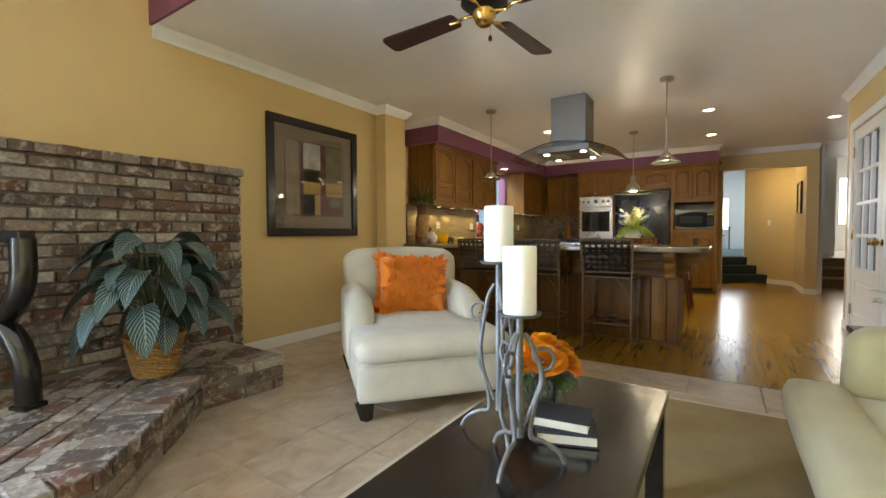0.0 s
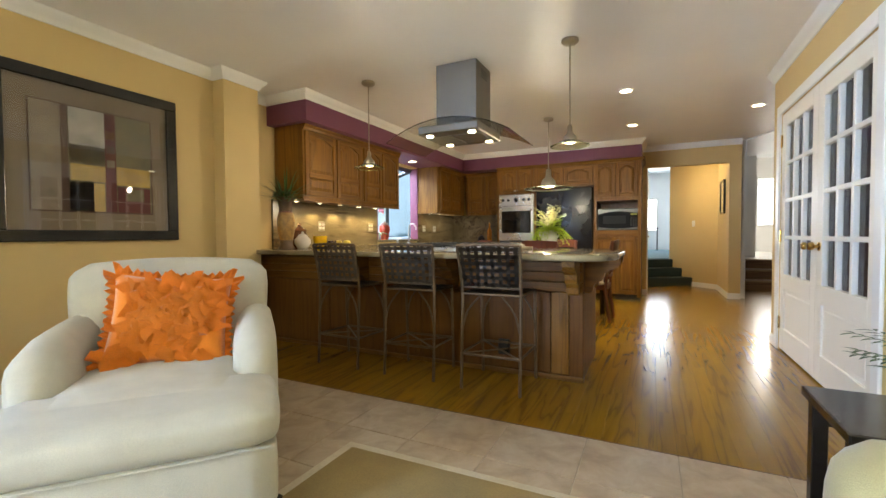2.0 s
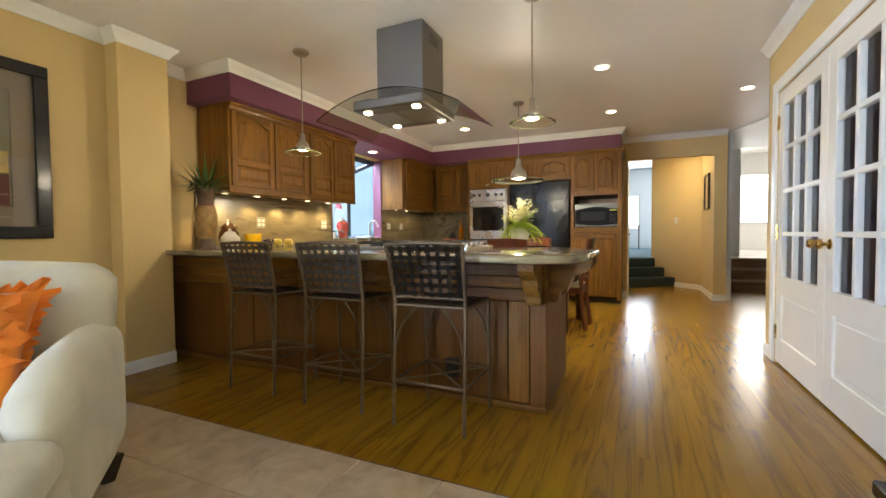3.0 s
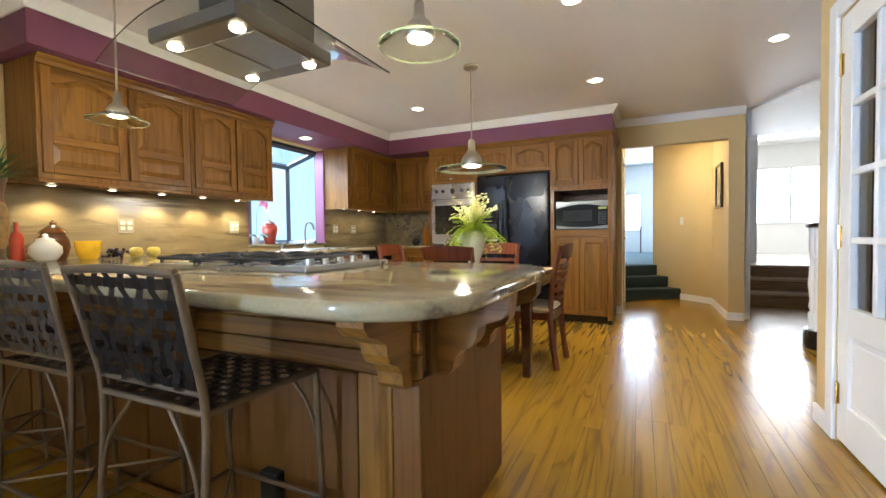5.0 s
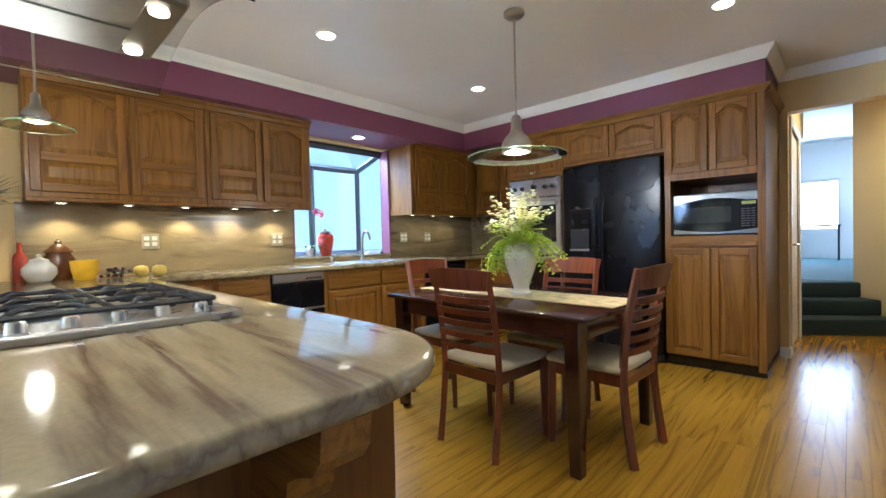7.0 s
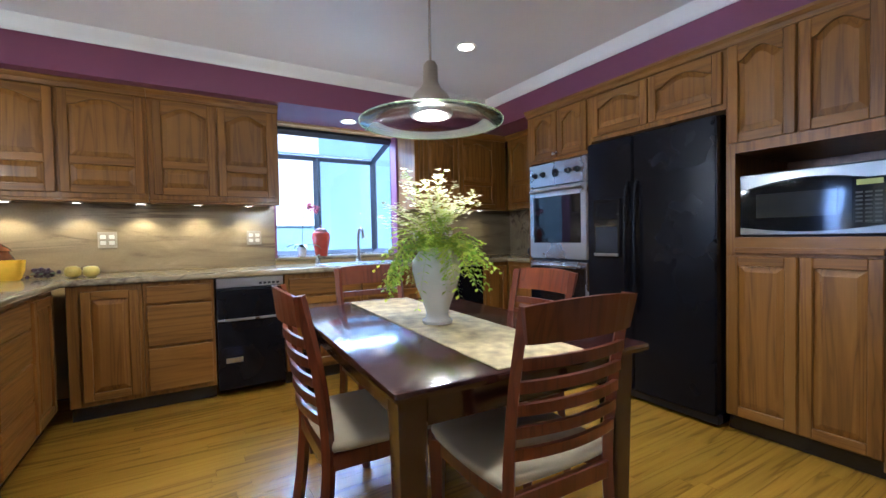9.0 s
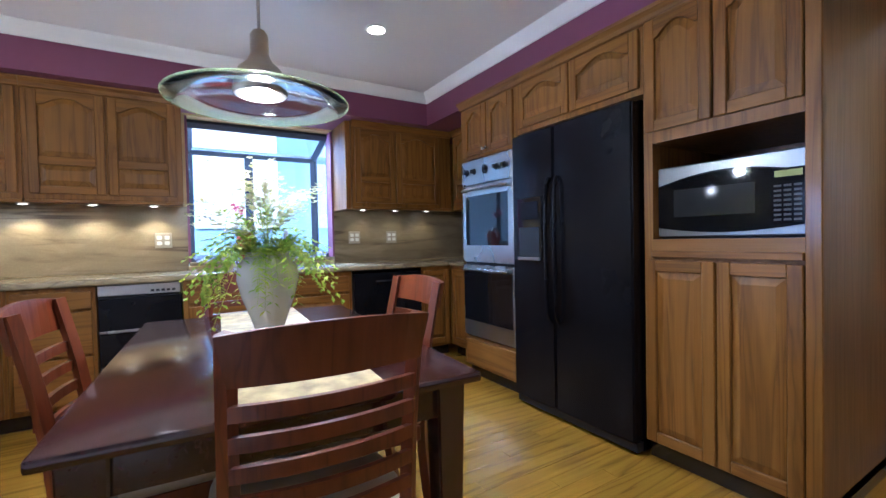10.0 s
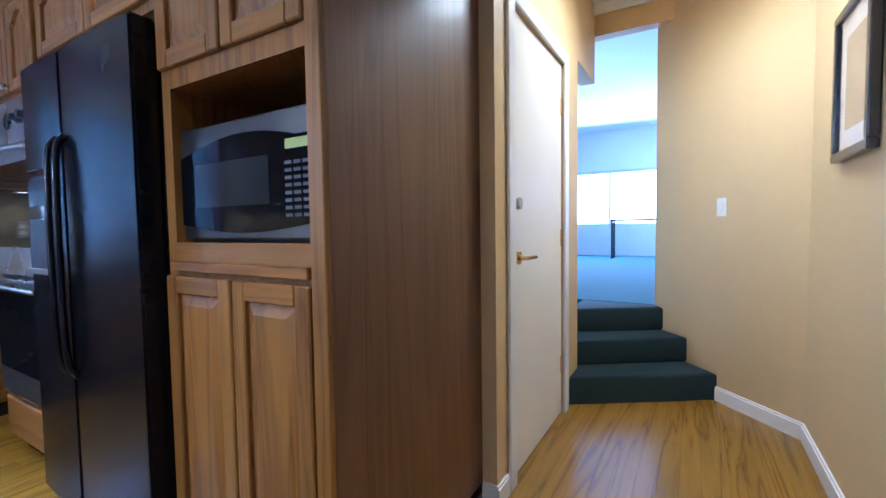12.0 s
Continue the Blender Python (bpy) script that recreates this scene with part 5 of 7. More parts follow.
for k in range(34):
    a = rng.uniform(0, 6.283)
    s = rng.uniform(0.05, 0.27)
    top = Vector((math.cos(a) * s, math.sin(a) * s, rng.uniform(0.22, 0.42) - s * 0.5))
    path = curve([(0, 0, 0), (top.x * 0.3, top.y * 0.3, top.z * 0.6), tuple(top)], 6)
    tube(sm, path, 0.0013, 3, 0.0008, False)
    for j in range(6, len(path)):
        for q in range(3):
            b0 = path[j] + Vector((rng.gauss(0, 0.013), rng.gauss(0, 0.013), rng.gauss(0, 0.013)))
            for w in range(4):
                aa = w * 1.57 + rng.uniform(0, 1)
                leaf(bl, b0, (math.cos(aa), math.sin(aa), 0.5), rng.uniform(0.012, 0.019), 0.012, 0.4, 2, 0.2)
for k in range(9):
    a = rng.uniform(2.2, 5.2)
    path = curve([(0, 0, 0), (math.cos(a) * 0.13, math.sin(a) * 0.13, 0.04), (math.cos(a) * 0.2, math.sin(a) * 0.2, -0.06), (math.cos(a) * 0.21, math.sin(a) * 0.21, -0.14)], 7)
    tube(sm, path, 0.001, 3, 0.0006, False)
    for j in range(4, len(path)):
        for s in (-1, 1):
            leaf(lv, path[j], (s * math.sin(a) + rng.uniform(-.4, .4), -s * math.cos(a), -0.4), 0.03, 0.011, 0.4, 2)
part("fronds", lv, FERN, bq)
part("blossoms", bl, PETALW, bq, "pale yellow blossoms")
part("foliage", sm, FERN, bq)


# ---- bar stools ----
def stool():
    s = thing("bar_stool", "bronze metal bar stool with a woven strap seat and back", "bar stool", None, "bar stools at the peninsula")
    # the back is at -y, the seat towards +y
    for sx in (-0.2, 0.2):
        part("back_post", tube(bmesh.new(), curve([(sx, -0.235, 0.0), (sx, -0.21, 0.40), (sx, -0.20, 0.64), (sx * 1.02, -0.235, 0.80), (sx * 1.06, -0.275, 0.955)], 5), 0.0105, 8), BRONZE, s, smooth=60)
        part("front_leg", tube(bmesh.new(), [(sx, 0.235, 0.0), (sx, 0.20, 0.635)], 0.0105, 8), BRONZE, s, smooth=60)
        part("side_bar", tube(bmesh.new(), [(sx, -0.20, 0.635), (sx, 0.20, 0.635)], 0.0095, 8), BRONZE, s, smooth=60)
        part("foot_rail", tube(bmesh.new(), [(sx, -0.225, 0.235), (sx, 0.225, 0.235)], 0.007, 8), BRONZE, s, smooth=60)
        part("brace", tube(bmesh.new(), curve([(sx, -0.215, 0.38), (sx * 0.8, -0.21, 0.52), (sx * 0.35, -0.20, 0.632)], 5), 0.006, 6), BRONZE, s, smooth=60)
        part("brace", tube(bmesh.new(), curve([(sx, 0.222, 0.38), (sx * 0.8, 0.21, 0.52), (sx * 0.35, 0.20, 0.632)], 5), 0.006, 6), BRONZE, s, smooth=60)
    for y, z in ((-0.20, 0.635), (0.20, 0.635), (0.226, 0.235), (-0.226, 0.235)):
        part("cross_bar", tube(bmesh.new(), [(-0.2, y, z), (0.2, y, z)], 0.0085, 8), BRONZE, s, smooth=60)
    for sg in (-1, 1):
        part("x_brace", tube(bmesh.new(), [(-0.2 * sg, -0.226, 0.235), (0.2 * sg, 0.226, 0.235)], 0.006, 6), BRONZE, s)
    part("top_bar", tube(bmesh.new(), curve([(-0.212, -0.275, 0.955), (0, -0.285, 0.962), (0.212, -0.275, 0.955)], 5), 0.0105, 8), BRONZE, s, smooth=60)
    part("low_back_bar", tube(bmesh.new(), [(-0.203, -0.203, 0.68), (0.203, -0.203, 0.68)], 0.008, 8), BRONZE, s, smooth=60)
    # woven straps of the seat: over and under
    n = 11
    for k in range(n):
        u = -0.188 + 0.376 * k / (n - 1)
        a = [(u, -0.2 + 0.4 * j / 22, 0.640 + 0.0035 * (1 if (j // 2 + k) % 2 else -1)) for j in range(23)]
        bm = bmesh.new()
        r = [[bm.verts.new((x + w, y, z)) for w in (-0.0125, 0.0125)] for x, y, z in a]
        for p, q in zip(r, r[1:]):
            bm.faces.new((p[0], p[1], q[1], q[0]))
        bmesh.ops.solidify(bm, geom=bm.faces[:], thickness=0.002)
        part("seat_strap", bm, STRAPM, s)
        a = [(-0.2 + 0.4 * j / 22, u, 0.640 - 0.0035 * (1 if (j // 2 + k) % 2 else -1)) for j in range(23)]
        bm = bmesh.new()
        r = [[bm.verts.new((x, y + w, z)) for w in (-0.0125, 0.0125)] for x, y, z in a]
        for p, q in zip(r, r[1:]):
            bm.faces.new((p[0], p[1], q[1], q[0]))
        bmesh.ops.solidify(bm, geom=bm.faces[:], thickness=0.002)
        part("seat_strap", bm, STRAPM, s)

    def back(x, z, o):
        t = (z - 0.68) / 0.275
        return (x * (1 + 0.05 * t), -0.205 - 0.07 * t - 0.008 * (1 - (x / 0.2) ** 2) + o, z)
    for k in range(8):
        x = -0.175 + 0.05 * k
        bm = bmesh.new()
        r = [[bm.verts.new(back(x + w, 0.682 + 0.27 * j / 14, 0.004 * (1 if (j // 2 + k) % 2 else -1))) for w in (-0.012, 0.012)] for j in range(15)]
        for p, q in zip(r, r[1:]):
            bm.faces.new((p[0], p[1], q[1], q[0]))
        bmesh.ops.solidify(bm, geom=bm.faces[:], thickness=0.002)
        part("back_strap", bm, STRAPM, s)
    for k in range(6):
        z = 0.70 + 0.046 * k
        bm = bmesh.new()
        r = [[bm.verts.new(back(-0.2 + 0.4 * j / 20, z + w, -0.004 * (1 if (k + j // 2) % 2 else -1))) for w in (-0.012, 0.012)] for j in range(21)]
        for p, q in zip(r, r[1:]):
            bm.faces.new((p[0], p[1], q[1], q[0]))
        bmesh.ops.solidify(bm, geom=bm.faces[:], thickness=0.002)
        part("back_strap", bm, STRAPM, s)
    return s


bs = stool()
SLIM = Matrix.Diagonal((1, 0.88, 1, 1))
bs.matrix_basis = pose(0.105, 4.955, 0) @ SLIM
copy_thing(bs, pose(-0.53, 4.96, 0, 0, 0, 2) @ SLIM)
copy_thing(bs, pose(-1.17, 4.97, 0, 0, 0, -2) @ SLIM)

# ---- things on the counter ----
pv = thing("tall_vase", "tall brown vase with an ochre woven belly on the counter end", "vase", pose(-2.22, 5.28, CT))
part("foot", lathe(bmesh.new(), [(0, 0), (0.075, 0), (0.078, 0.012), (0.06, 0.04), (0.062, 0.085), (0, 0.085)], 28), plain("vase_brown", (0.10, 0.055, 0.028), 0.4, 0, 0.3, 14, 0.2, 60), pv, "dark brown foot", 60)
part("belly", lathe(bmesh.new(), [(0, 0.0855), (0.063, 0.0855), (0.078, 0.16), (0.086, 0.23), (0.083, 0.29), (0.07, 0.345), (0.062, 0.36), (0, 0.36)], 28), plain("vase_ochre", (0.27, 0.15, 0.04), 0.45, 0, 0.35, 24, 0.5, 120), pv, "ochre woven belly", 60)
part("band", lathe(bmesh.new(), [(0.06, 0.357), (0.066, 0.359), (0.066, 0.367), (0.06, 0.369)], 28), plain("vase_band", (0.16, 0.03, 0.015), 0.4), pv, "dark red band", 60)
part("neck", lathe(bmesh.new(), [(0, 0.3605), (0.061, 0.3605), (0.062, 0.40), (0.074, 0.47), (0.084, 0.51), (0.078, 0.515), (0.06, 0.43), (0, 0.42)], 28), bpy.data.materials["vase_brown"], pv, "brown flared neck", 60)
gp = thing("potted_greenery", "spiky green artificial plant in the tall vase", "plant", pose(-2.22, 5.28, CT + 0.44))
g = bmesh.new()
rng = random.Random(9)
for k in range(90):
    a, e = rng.uniform(0, 6.283), rng.uniform(0.0, 1.35)
    leaf(g, (0.03 * math.cos(a), 0.03 * math.sin(a), rng.uniform(0, 0.06)), (math.cos(a) * math.cos(e), math.sin(a) * math.cos(e), math.sin(e) + 0.25), rng.uniform(0.16, 0.34), rng.uniform(0.008, 0.017), rng.uniform(0.3, 1.3), 5)
part("blade_leaves", g, GREEN, gp)
g = bmesh.new()
for k in range(110):
    a, r = rng.uniform(0, 6.283), rng.uniform(0.03, 0.13)
    leaf(g, (r * math.cos(a), r * math.sin(a), rng.uniform(0.07, 0.15) - r * 0.3), (math.cos(a), math.sin(a), rng.uniform(-0.3, 0.9)), rng.uniform(0.03, 0.05), rng.uniform(0.022, 0.032), 0.5, 3)
part("round_leaves", g, GREEN, gp)

PROF = {
    "teapot": [(0, 0), (0.05, 0), (0.06, 0.01), (0.085, 0.05), (0.082, 0.09), (0.055, 0.12), (0.05, 0.125), (0.045, 0.14), (0.015, 0.15), (0.012, 0.158), (0.016, 0.168), (0, 0.176)],
    "jar": [(0, 0), (0.06, 0), (0.07, 0.02), (0.085, 0.08), (0.08, 0.13), (0.06, 0.16), (0.062, 0.168), (0.075, 0.172), (0.06, 0.19), (0.03, 0.215), (0.014, 0.225), (0.02, 0.24), (0, 0.255)],
    "bowl": [(0, 0), (0.045, 0), (0.055, 0.012), (0.07, 0.06), (0.076, 0.125), (0.07, 0.125), (0.062, 0.055), (0, 0.02)],
    "bottle": [(0, 0), (0.035, 0), (0.037, 0.01), (0.037, 0.15), (0.03, 0.18), (0.013, 0.2), (0.012, 0.25), (0.014, 0.26), (0, 0.262)],
}


def pot(name, key, x, y, mat_, label, cat, scale=1.0, z=CT):
    return single(name, lathe(bmesh.new(), [(r * scale, h * scale) for r, h in PROF[key]], 26), mat_, label, cat, at=pose(x, y, z), smooth=50)


pot("ginger_jar", "jar", -2.41, 5.65, BROWNPOT, "amber-brown glazed lidded jar on the counter", "jar", 1.05)
pot("teapot", "teapot", -2.27, 5.55, CERAMIC, "white ceramic lidded pot on the counter", "teapot", 1.0)
pot("yellow_bowl", "bowl", -2.22, 5.76, YELLOWPOT, "bright yellow glazed bowl", "bowl", 1.0)
pot("red_bottle", "bottle", -2.43, 5.47, REDPOT, "dark red bottle with a black cap", "bottle", 0.95)
ap = single("apple", lathe(bmesh.new(), [(0, 0.008), (0.02, 0), (0.04, 0.015), (0.046, 0.04), (0.038, 0.066), (0.018, 0.074), (0.006, 0.068), (0, 0.062)], 20), plain("apple_skin", (0.55, 0.42, 0.08), 0.3, 0, 0.25, 10, 0), "yellow-green artificial apple on the counter", "fruit", at=pose(-2.22, 6.06, CT), smooth=60)
copy_thing(ap, pose(-2.18, 6.16, CT, 0, 0, 80))
gr = thing("grape_cluster", "dark purple grapes with green leaves beside the bowl", "fruit", pose(-2.22, 5.92, CT))
gb = bmesh.new()
rng = random.Random(3)
for k in range(34):
    r = rng.uniform(0.011, 0.014)
    bmesh.ops.create_icosphere(gb, subdivisions=2, radius=r, matrix=Matrix.Translation((rng.gauss(0, 0.028), rng.gauss(0, 0.04), r + rng.uniform(0, 0.05))))
part("grapes", gb, plain("grape_skin", (0.035, 0.012, 0.03), 0.3), gr, smooth=60)
g = bmesh.new()
for k in range(14):
    a = k * 0.9
    leaf(g, (0, 0, 0.03), (math.cos(a), math.sin(a), 0.35), rng.uniform(0.06, 0.1), 0.045, 0.9, 4, 0.1)
part("leaves", g, GREEN, gr)
ob_ = thing("oil_bottle", "tall bottle of orange preserved peppers in the corner", "bottle", pose(-1.75, 9.86, CT))
part("glass", lathe(bmesh.new(), [(r * 1.2, h * 1.3) for r, h in PROF["bottle"]], 20), plain("amber_glass", (0.55, 0.20, 0.02), 0.1), ob_, smooth=50)
part("cap", cyl(bmesh.new(), 0, 0, 0.341, 0.365, 0.016, 14), BRASS, ob_)
pot("small_jar", "teapot", -1.9, 9.82, BLACKM, "small dark lidded pot in the corner", "jar", 0.8)
# window ledge
ur = thing("ginger_urn", "red glazed lidded urn on the window sill", "urn", pose(-2.78, 7.84, 0.962))
part("body", lathe(bmesh.new(), [(0, 0), (0.055, 0), (0.06, 0.02), (0.075, 0.10), (0.088, 0.17), (0.082, 0.215), (0.055, 0.235), (0, 0.235)], 26), REDPOT, ur, smooth=60)
part("lid", lathe(bmesh.new(), [(0, 0.236), (0.062, 0.236), (0.06, 0.25), (0.03, 0.268), (0.01, 0.272), (0.014, 0.29), (0, 0.296)], 22), plain("brown_lid", (0.2, 0.09, 0.05), 0.3), ur, smooth=60)
orc = thing("orchid", "pink orchid on an arching stem in a small white pot", "orchid", pose(-2.80, 7.66, 0.962))
part("pot", lathe(bmesh.new(), [(0, 0), (0.035, 0), (0.045, 0.08), (0.048, 0.085), (0.04, 0.085), (0, 0.07)], 18), CERAMIC, orc, smooth=60)
part("stem", tube(bmesh.new(), curve([(0, 0, 0.07), (0.0, 0.01, 0.25), (0.0, 0.03, 0.40), (0, 0.09, 0.47), (0, 0.15, 0.46)], 6), 0.003, 6), GREEN, orc)
g = bmesh.new()
for k in range(7):
    a = k * 0.95
    leaf(g, (0, 0, 0.08), (math.cos(a), math.sin(a), 0.55), 0.21, 0.055, 1.4, 6, 0.25)
part("leaves", g, GREEN, orc)
g = bmesh.new()
rng = random.Random(5)
for k in range(8):
    c0 = Vector((rng.uniform(-0.02, 0.03), 0.06 + 0.014 * k, 0.46 + rng.uniform(-0.04, 0.03)))
    for w in range(5):
        a = w * 1.257 + k
        leaf(g, c0, (0.5, math.cos(a), math.sin(a)), 0.034, 0.03, 0.2, 3, 0.2)
part("petals", g, PETALP, orc)

# ---- french doors ----
fdo = thing("door_1", "pair of white french doors with small panes and brass knobs", "door", kind="structure")
cas = bmesh.new()
box(cas, EX - 0.018, EX + 0.0, 4.945, 5.03, 0, 2.135, 0.004)
box(cas, EX - 0.018, EX + 0.0, 6.845, 6.93, 0, 2.135, 0.004)
box(cas, EX - 0.018, EX + 0.0, 5.031, 6.844, 2.05, 2.135, 0.004)
part("casing", cas, TRIM, fdo)


def french_leaf(y0, y1, knob_y, hinge_y):
    z0, z1, xa, xb = 0.012, 2.045, EX + 0.004, EX + 0.042
    st_, bm = 0.11, bmesh.new()
    box(bm, xa, xb, y0, y0 + st_, z0, z1, 0.003)
    box(bm, xa, xb, y1 - st_, y1, z0, z1, 0.003)
    box(bm, xa, xb, y0 + st_, y1 - st_, z1 - 0.12, z1, 0.003)
    box(bm, xa, xb, y0 + st_, y1 - st_, 0.54, 0.67, 0.003)
    box(bm, xa, xb, y0 + st_, y1 - st_, z0, 0.20, 0.003)
    d = part("leaf", bm, DOORW, fdo)
    part("panel", B(xa + 0.008, xb - 0.008, y0 + st_ + 0.03, y1 - st_ - 0.03, 0.23, 0.51, 0.007, 2), DOORW, d)
    part("panel_field", B(xa + 0.014, xb - 0.014, y0 + st_ - 0.001, y1 - st_ + 0.001, 0.199, 0.541), DOORW, d)
    w = (y1 - y0 - 2 * st_) / 3
    for k in (1, 2):
        part("muntin", B(xa + 0.003, xb - 0.003, y0 + st_ + k * w - 0.018, y0 + st_ + k * w + 0.018, 0.67, z1 - 0.12, 0.003), DOORW, d)
    for k in (1, 2, 3):
        zz = 0.67 + k * (z1 - 0.12 - 0.67) / 4
        part("muntin", B(xa + 0.004, xb - 0.004, y0 + st_, y1 - st_, zz - 0.015, zz + 0.015, 0.003), DOORW, d)
    for i in range(3):
        for j in range(4):
            part("pane", B(EX + 0.0335, EX + 0.0365, y0 + st_ + i * w, y0 + st_ + (i + 1) * w, 0.67 + j * (z1 - 0.79) / 4, 0.67 + (j + 1) * (z1 - 0.79) / 4), DOORG, d)
    part("knob", lathe(bmesh.new(), [(0, 0), (0.03, 0), (0.03, 0.006), (0.012, 0.01), (0.011, 0.03), (0.026, 0.04), (0.029, 0.052), (0.022, 0.064), (0, 0.066)], 18), BRASS, d, "polished brass knob", 50, pose(xa, knob_y, 0.93, 0, -90, 0))
    for hz in (0.24, 1.0, 1.82):
        hg = bmesh.new()
        box(hg, xa - 0.004, xa, hinge_y - 0.018, hinge_y + 0.018, hz - 0.05, hz + 0.05)
        tube(hg, [(xa - 0.007, hinge_y, hz - 0.055), (xa - 0.007, hinge_y, hz + 0.055)], 0.006, 8)
        part("hinge", hg, BRASS, d, "brass hinge")


french_leaf(5.937, 6.842, 6.0, 6.832)
french_leaf(5.033, 5.933, 5.87, 5.043)

# ---- hall ----
hdoor = thing("door_2", "white panelled hall door with a brass lever and deadbolt", "door", pose(-0.06, 0, 0), kind="structure")
part("leaf", B(0.965, 1.0, 10.30, 11.09, 0.01, 2.04, 0.003), DOORW, hdoor)
cas = bmesh.new()
box(cas, 1.011, 1.026, 10.22, 10.295, 0, 2.12, 0.004)
box(cas, 1.011, 1.026, 11.095, 11.17, 0, 2.12, 0.004)
box(cas, 1.011, 1.026, 10.296, 11.094, 2.045, 2.12, 0.004)
part("casing", cas, TRIM, hdoor)
part("lever", tube(bmesh.new(), [(1.0, 10.37, 0.98), (1.05, 10.37, 0.98), (1.055, 10.46, 0.98)], 0.009, 8), BRASS, hdoor, "brass door lever")
part("rose", cyl(bmesh.new(), 0, 0, 0, 0.012, 0.028), BRASS, hdoor, at=pose(1.0, 10.37, 0.98, 0, 90, 0))
part("deadbolt", cyl(bmesh.new(), 0, 0, 0, 0.018, 0.026), NICKEL, hdoor, at=pose(1.0, 10.37, 1.22, 0, 90, 0))
for hz in (0.3, 1.05, 1.8):
    part("hinge", B(1.0, 1.008, 11.07, 11.094, hz - 0.05, hz + 0.05), BRASS, hdoor, "brass hinge")


def picture(name, label, at, w, h, fw, mat_frame, art, fill):
    p = thing(name, label, "picture", at)
    bm = bmesh.new()
    for a in ((-w / 2, w / 2, h / 2 - fw, h / 2), (-w / 2, w / 2, -h / 2, -h / 2 + fw), (-w / 2, -w / 2 + fw, -h / 2 + fw, h / 2 - fw), (w / 2 - fw, w / 2, -h / 2 + fw, h / 2 - fw)):
        box(bm, a[0], a[1], -0.035, -0.001, a[2], a[3], 0.006, 2)
    part("frame", bm, mat_frame, p)
    part("mat_board", B(-w / 2 + fw, w / 2 - fw, -0.012, -0.002, -h / 2 + fw, h / 2 - fw), fill, p)
    for k, (x0, x1, z0, z1, m) in enumerate(art):
        part("art_patch", B(x0, x1, -0.0125 - 0.0012 * (k % 5 + 1), -0.0122, z0, z1), m, p)
    gp_ = part("glazing", B(-w / 2 + fw, w / 2 - fw, -0.025, -0.022, -h / 2 + fw, h / 2 - fw), CLEAR, p)
    gp_.visible_shadow = False
    return p


def paint(name, c, v=0.25):
    return plain(name, c, 0.7, 0, v, 9, 0.2, 60)


PALE, OCHRE, MAROON, DUN, UMBER, OLIVE = paint("art_pale", (0.42, 0.40, 0.36)), paint("art_ochre", (0.42, 0.28, 0.06)), paint("art_maroon", (0.12, 0.03, 0.02)), paint("art_dun", (0.24, 0.19, 0.13)), paint("art_umber", (0.10, 0.055, 0.03)), paint("art_olive", (0.16, 0.14, 0.07))
art = [(-0.365, 0.365, -0.355, 0.355, UMBER), (-0.355, 0.355, -0.345, 0.345, OLIVE), (-0.355, -0.20, -0.345, 0.345, DUN), (-0.20, -0.16, -0.345, 0.345, UMBER), (-0.155, 0.05, 0.10, 0.345, PALE), (0.12, 0.345, 0.08, 0.30, PALE),
       (-0.155, 0.05, -0.02, 0.09, OLIVE), (0.05, 0.12, -0.345, 0.345, MAROON), (-0.15, 0.05, -0.14, -0.03, OCHRE), (0.12, 0.345, -0.15, -0.02, OCHRE), (0.12, 0.345, -0.02, 0.07, OLIVE),
       (-0.355, -0.02, -0.345, -0.15, MAROON), (-0.02, 0.045, -0.345, -0.15, OCHRE), (0.125, 0.345, -0.345, -0.16, MAROON), (0.18, 0.30, -0.26, -0.17, OLIVE), (-0.35, -0.27, -0.33, 0.02, UMBER)]
for j in range(6):
    art.append((0.06, 0.11, 0.27 - j * 0.1, 0.32 - j * 0.1, (DUN, OCHRE, UMBER)[j % 3]))
picture("wall_picture", "abstract patchwork painting in a wide black frame", pose(WX, 3.78, 1.55, 0, 0, 90), 1.10, 1.10, 0.075, BLACKW, art, paint("linen_mat", (0.20, 0.15, 0.09), 0.1))
picture("hall_picture", "small sepia print in a dark frame", pose(2.109, 10.65, 1.63, 0, 0, -90), 0.42, 0.56, 0.035, BLACKW, [(-0.11, 0.11, -0.17, 0.17, paint("sepia", (0.38, 0.27, 0.14)))], PLASTIC)
picture("upper_picture", "tall dark framed picture beside the steps", pose(1.472, 13.6, 1.75, 0, 0, -94), 0.6, 1.1, 0.04, BLACKM, [(-0.2, 0.2, -0.4, 0.4, DUN)], DUN)
picture("foyer_picture", "small framed print on the white foyer wall", pose(4.3, 12.55, 1.75, 0, 0, -15.1), 0.4, 0.5, 0.03, BLACKM, [(-0.1, 0.1, -0.15, 0.15, PALE)], PLASTIC)
sw = thing("light_switch", "white light switch on the hall wall", "switch", pose(1.757, 11.736, 1.22, 0, 0, -46.8))
part("plate", B(-0.035, 0.035, -0.006, 0.0, -0.057, 0.057, 0.003), PLASTIC, sw)
part("rocker", B(-0.015, 0.015, -0.010, -0.005, -0.03, 0.03, 0.002), PLASTIC, sw)
ct_ = thing("console_table", "small black console table by the far window", "table", pose(0.75, 16.9, 0.512))
part("tabletop", B(-0.45, 0.45, -0.15, 0.15, 0.68, 0.71, 0.004), BLACKM, ct_)
for sx in (-0.42, 0.42):
    for sy in (-0.12, 0.12):
        part("leg", B(sx - 0.015, sx + 0.015, sy - 0.015, sy + 0.015, 0, 0.68), BLACKM, ct_)
hl = thing("hall_light", "small ceiling light over the hall", "ceiling light", pose(1.55, 11.2, 2.779))
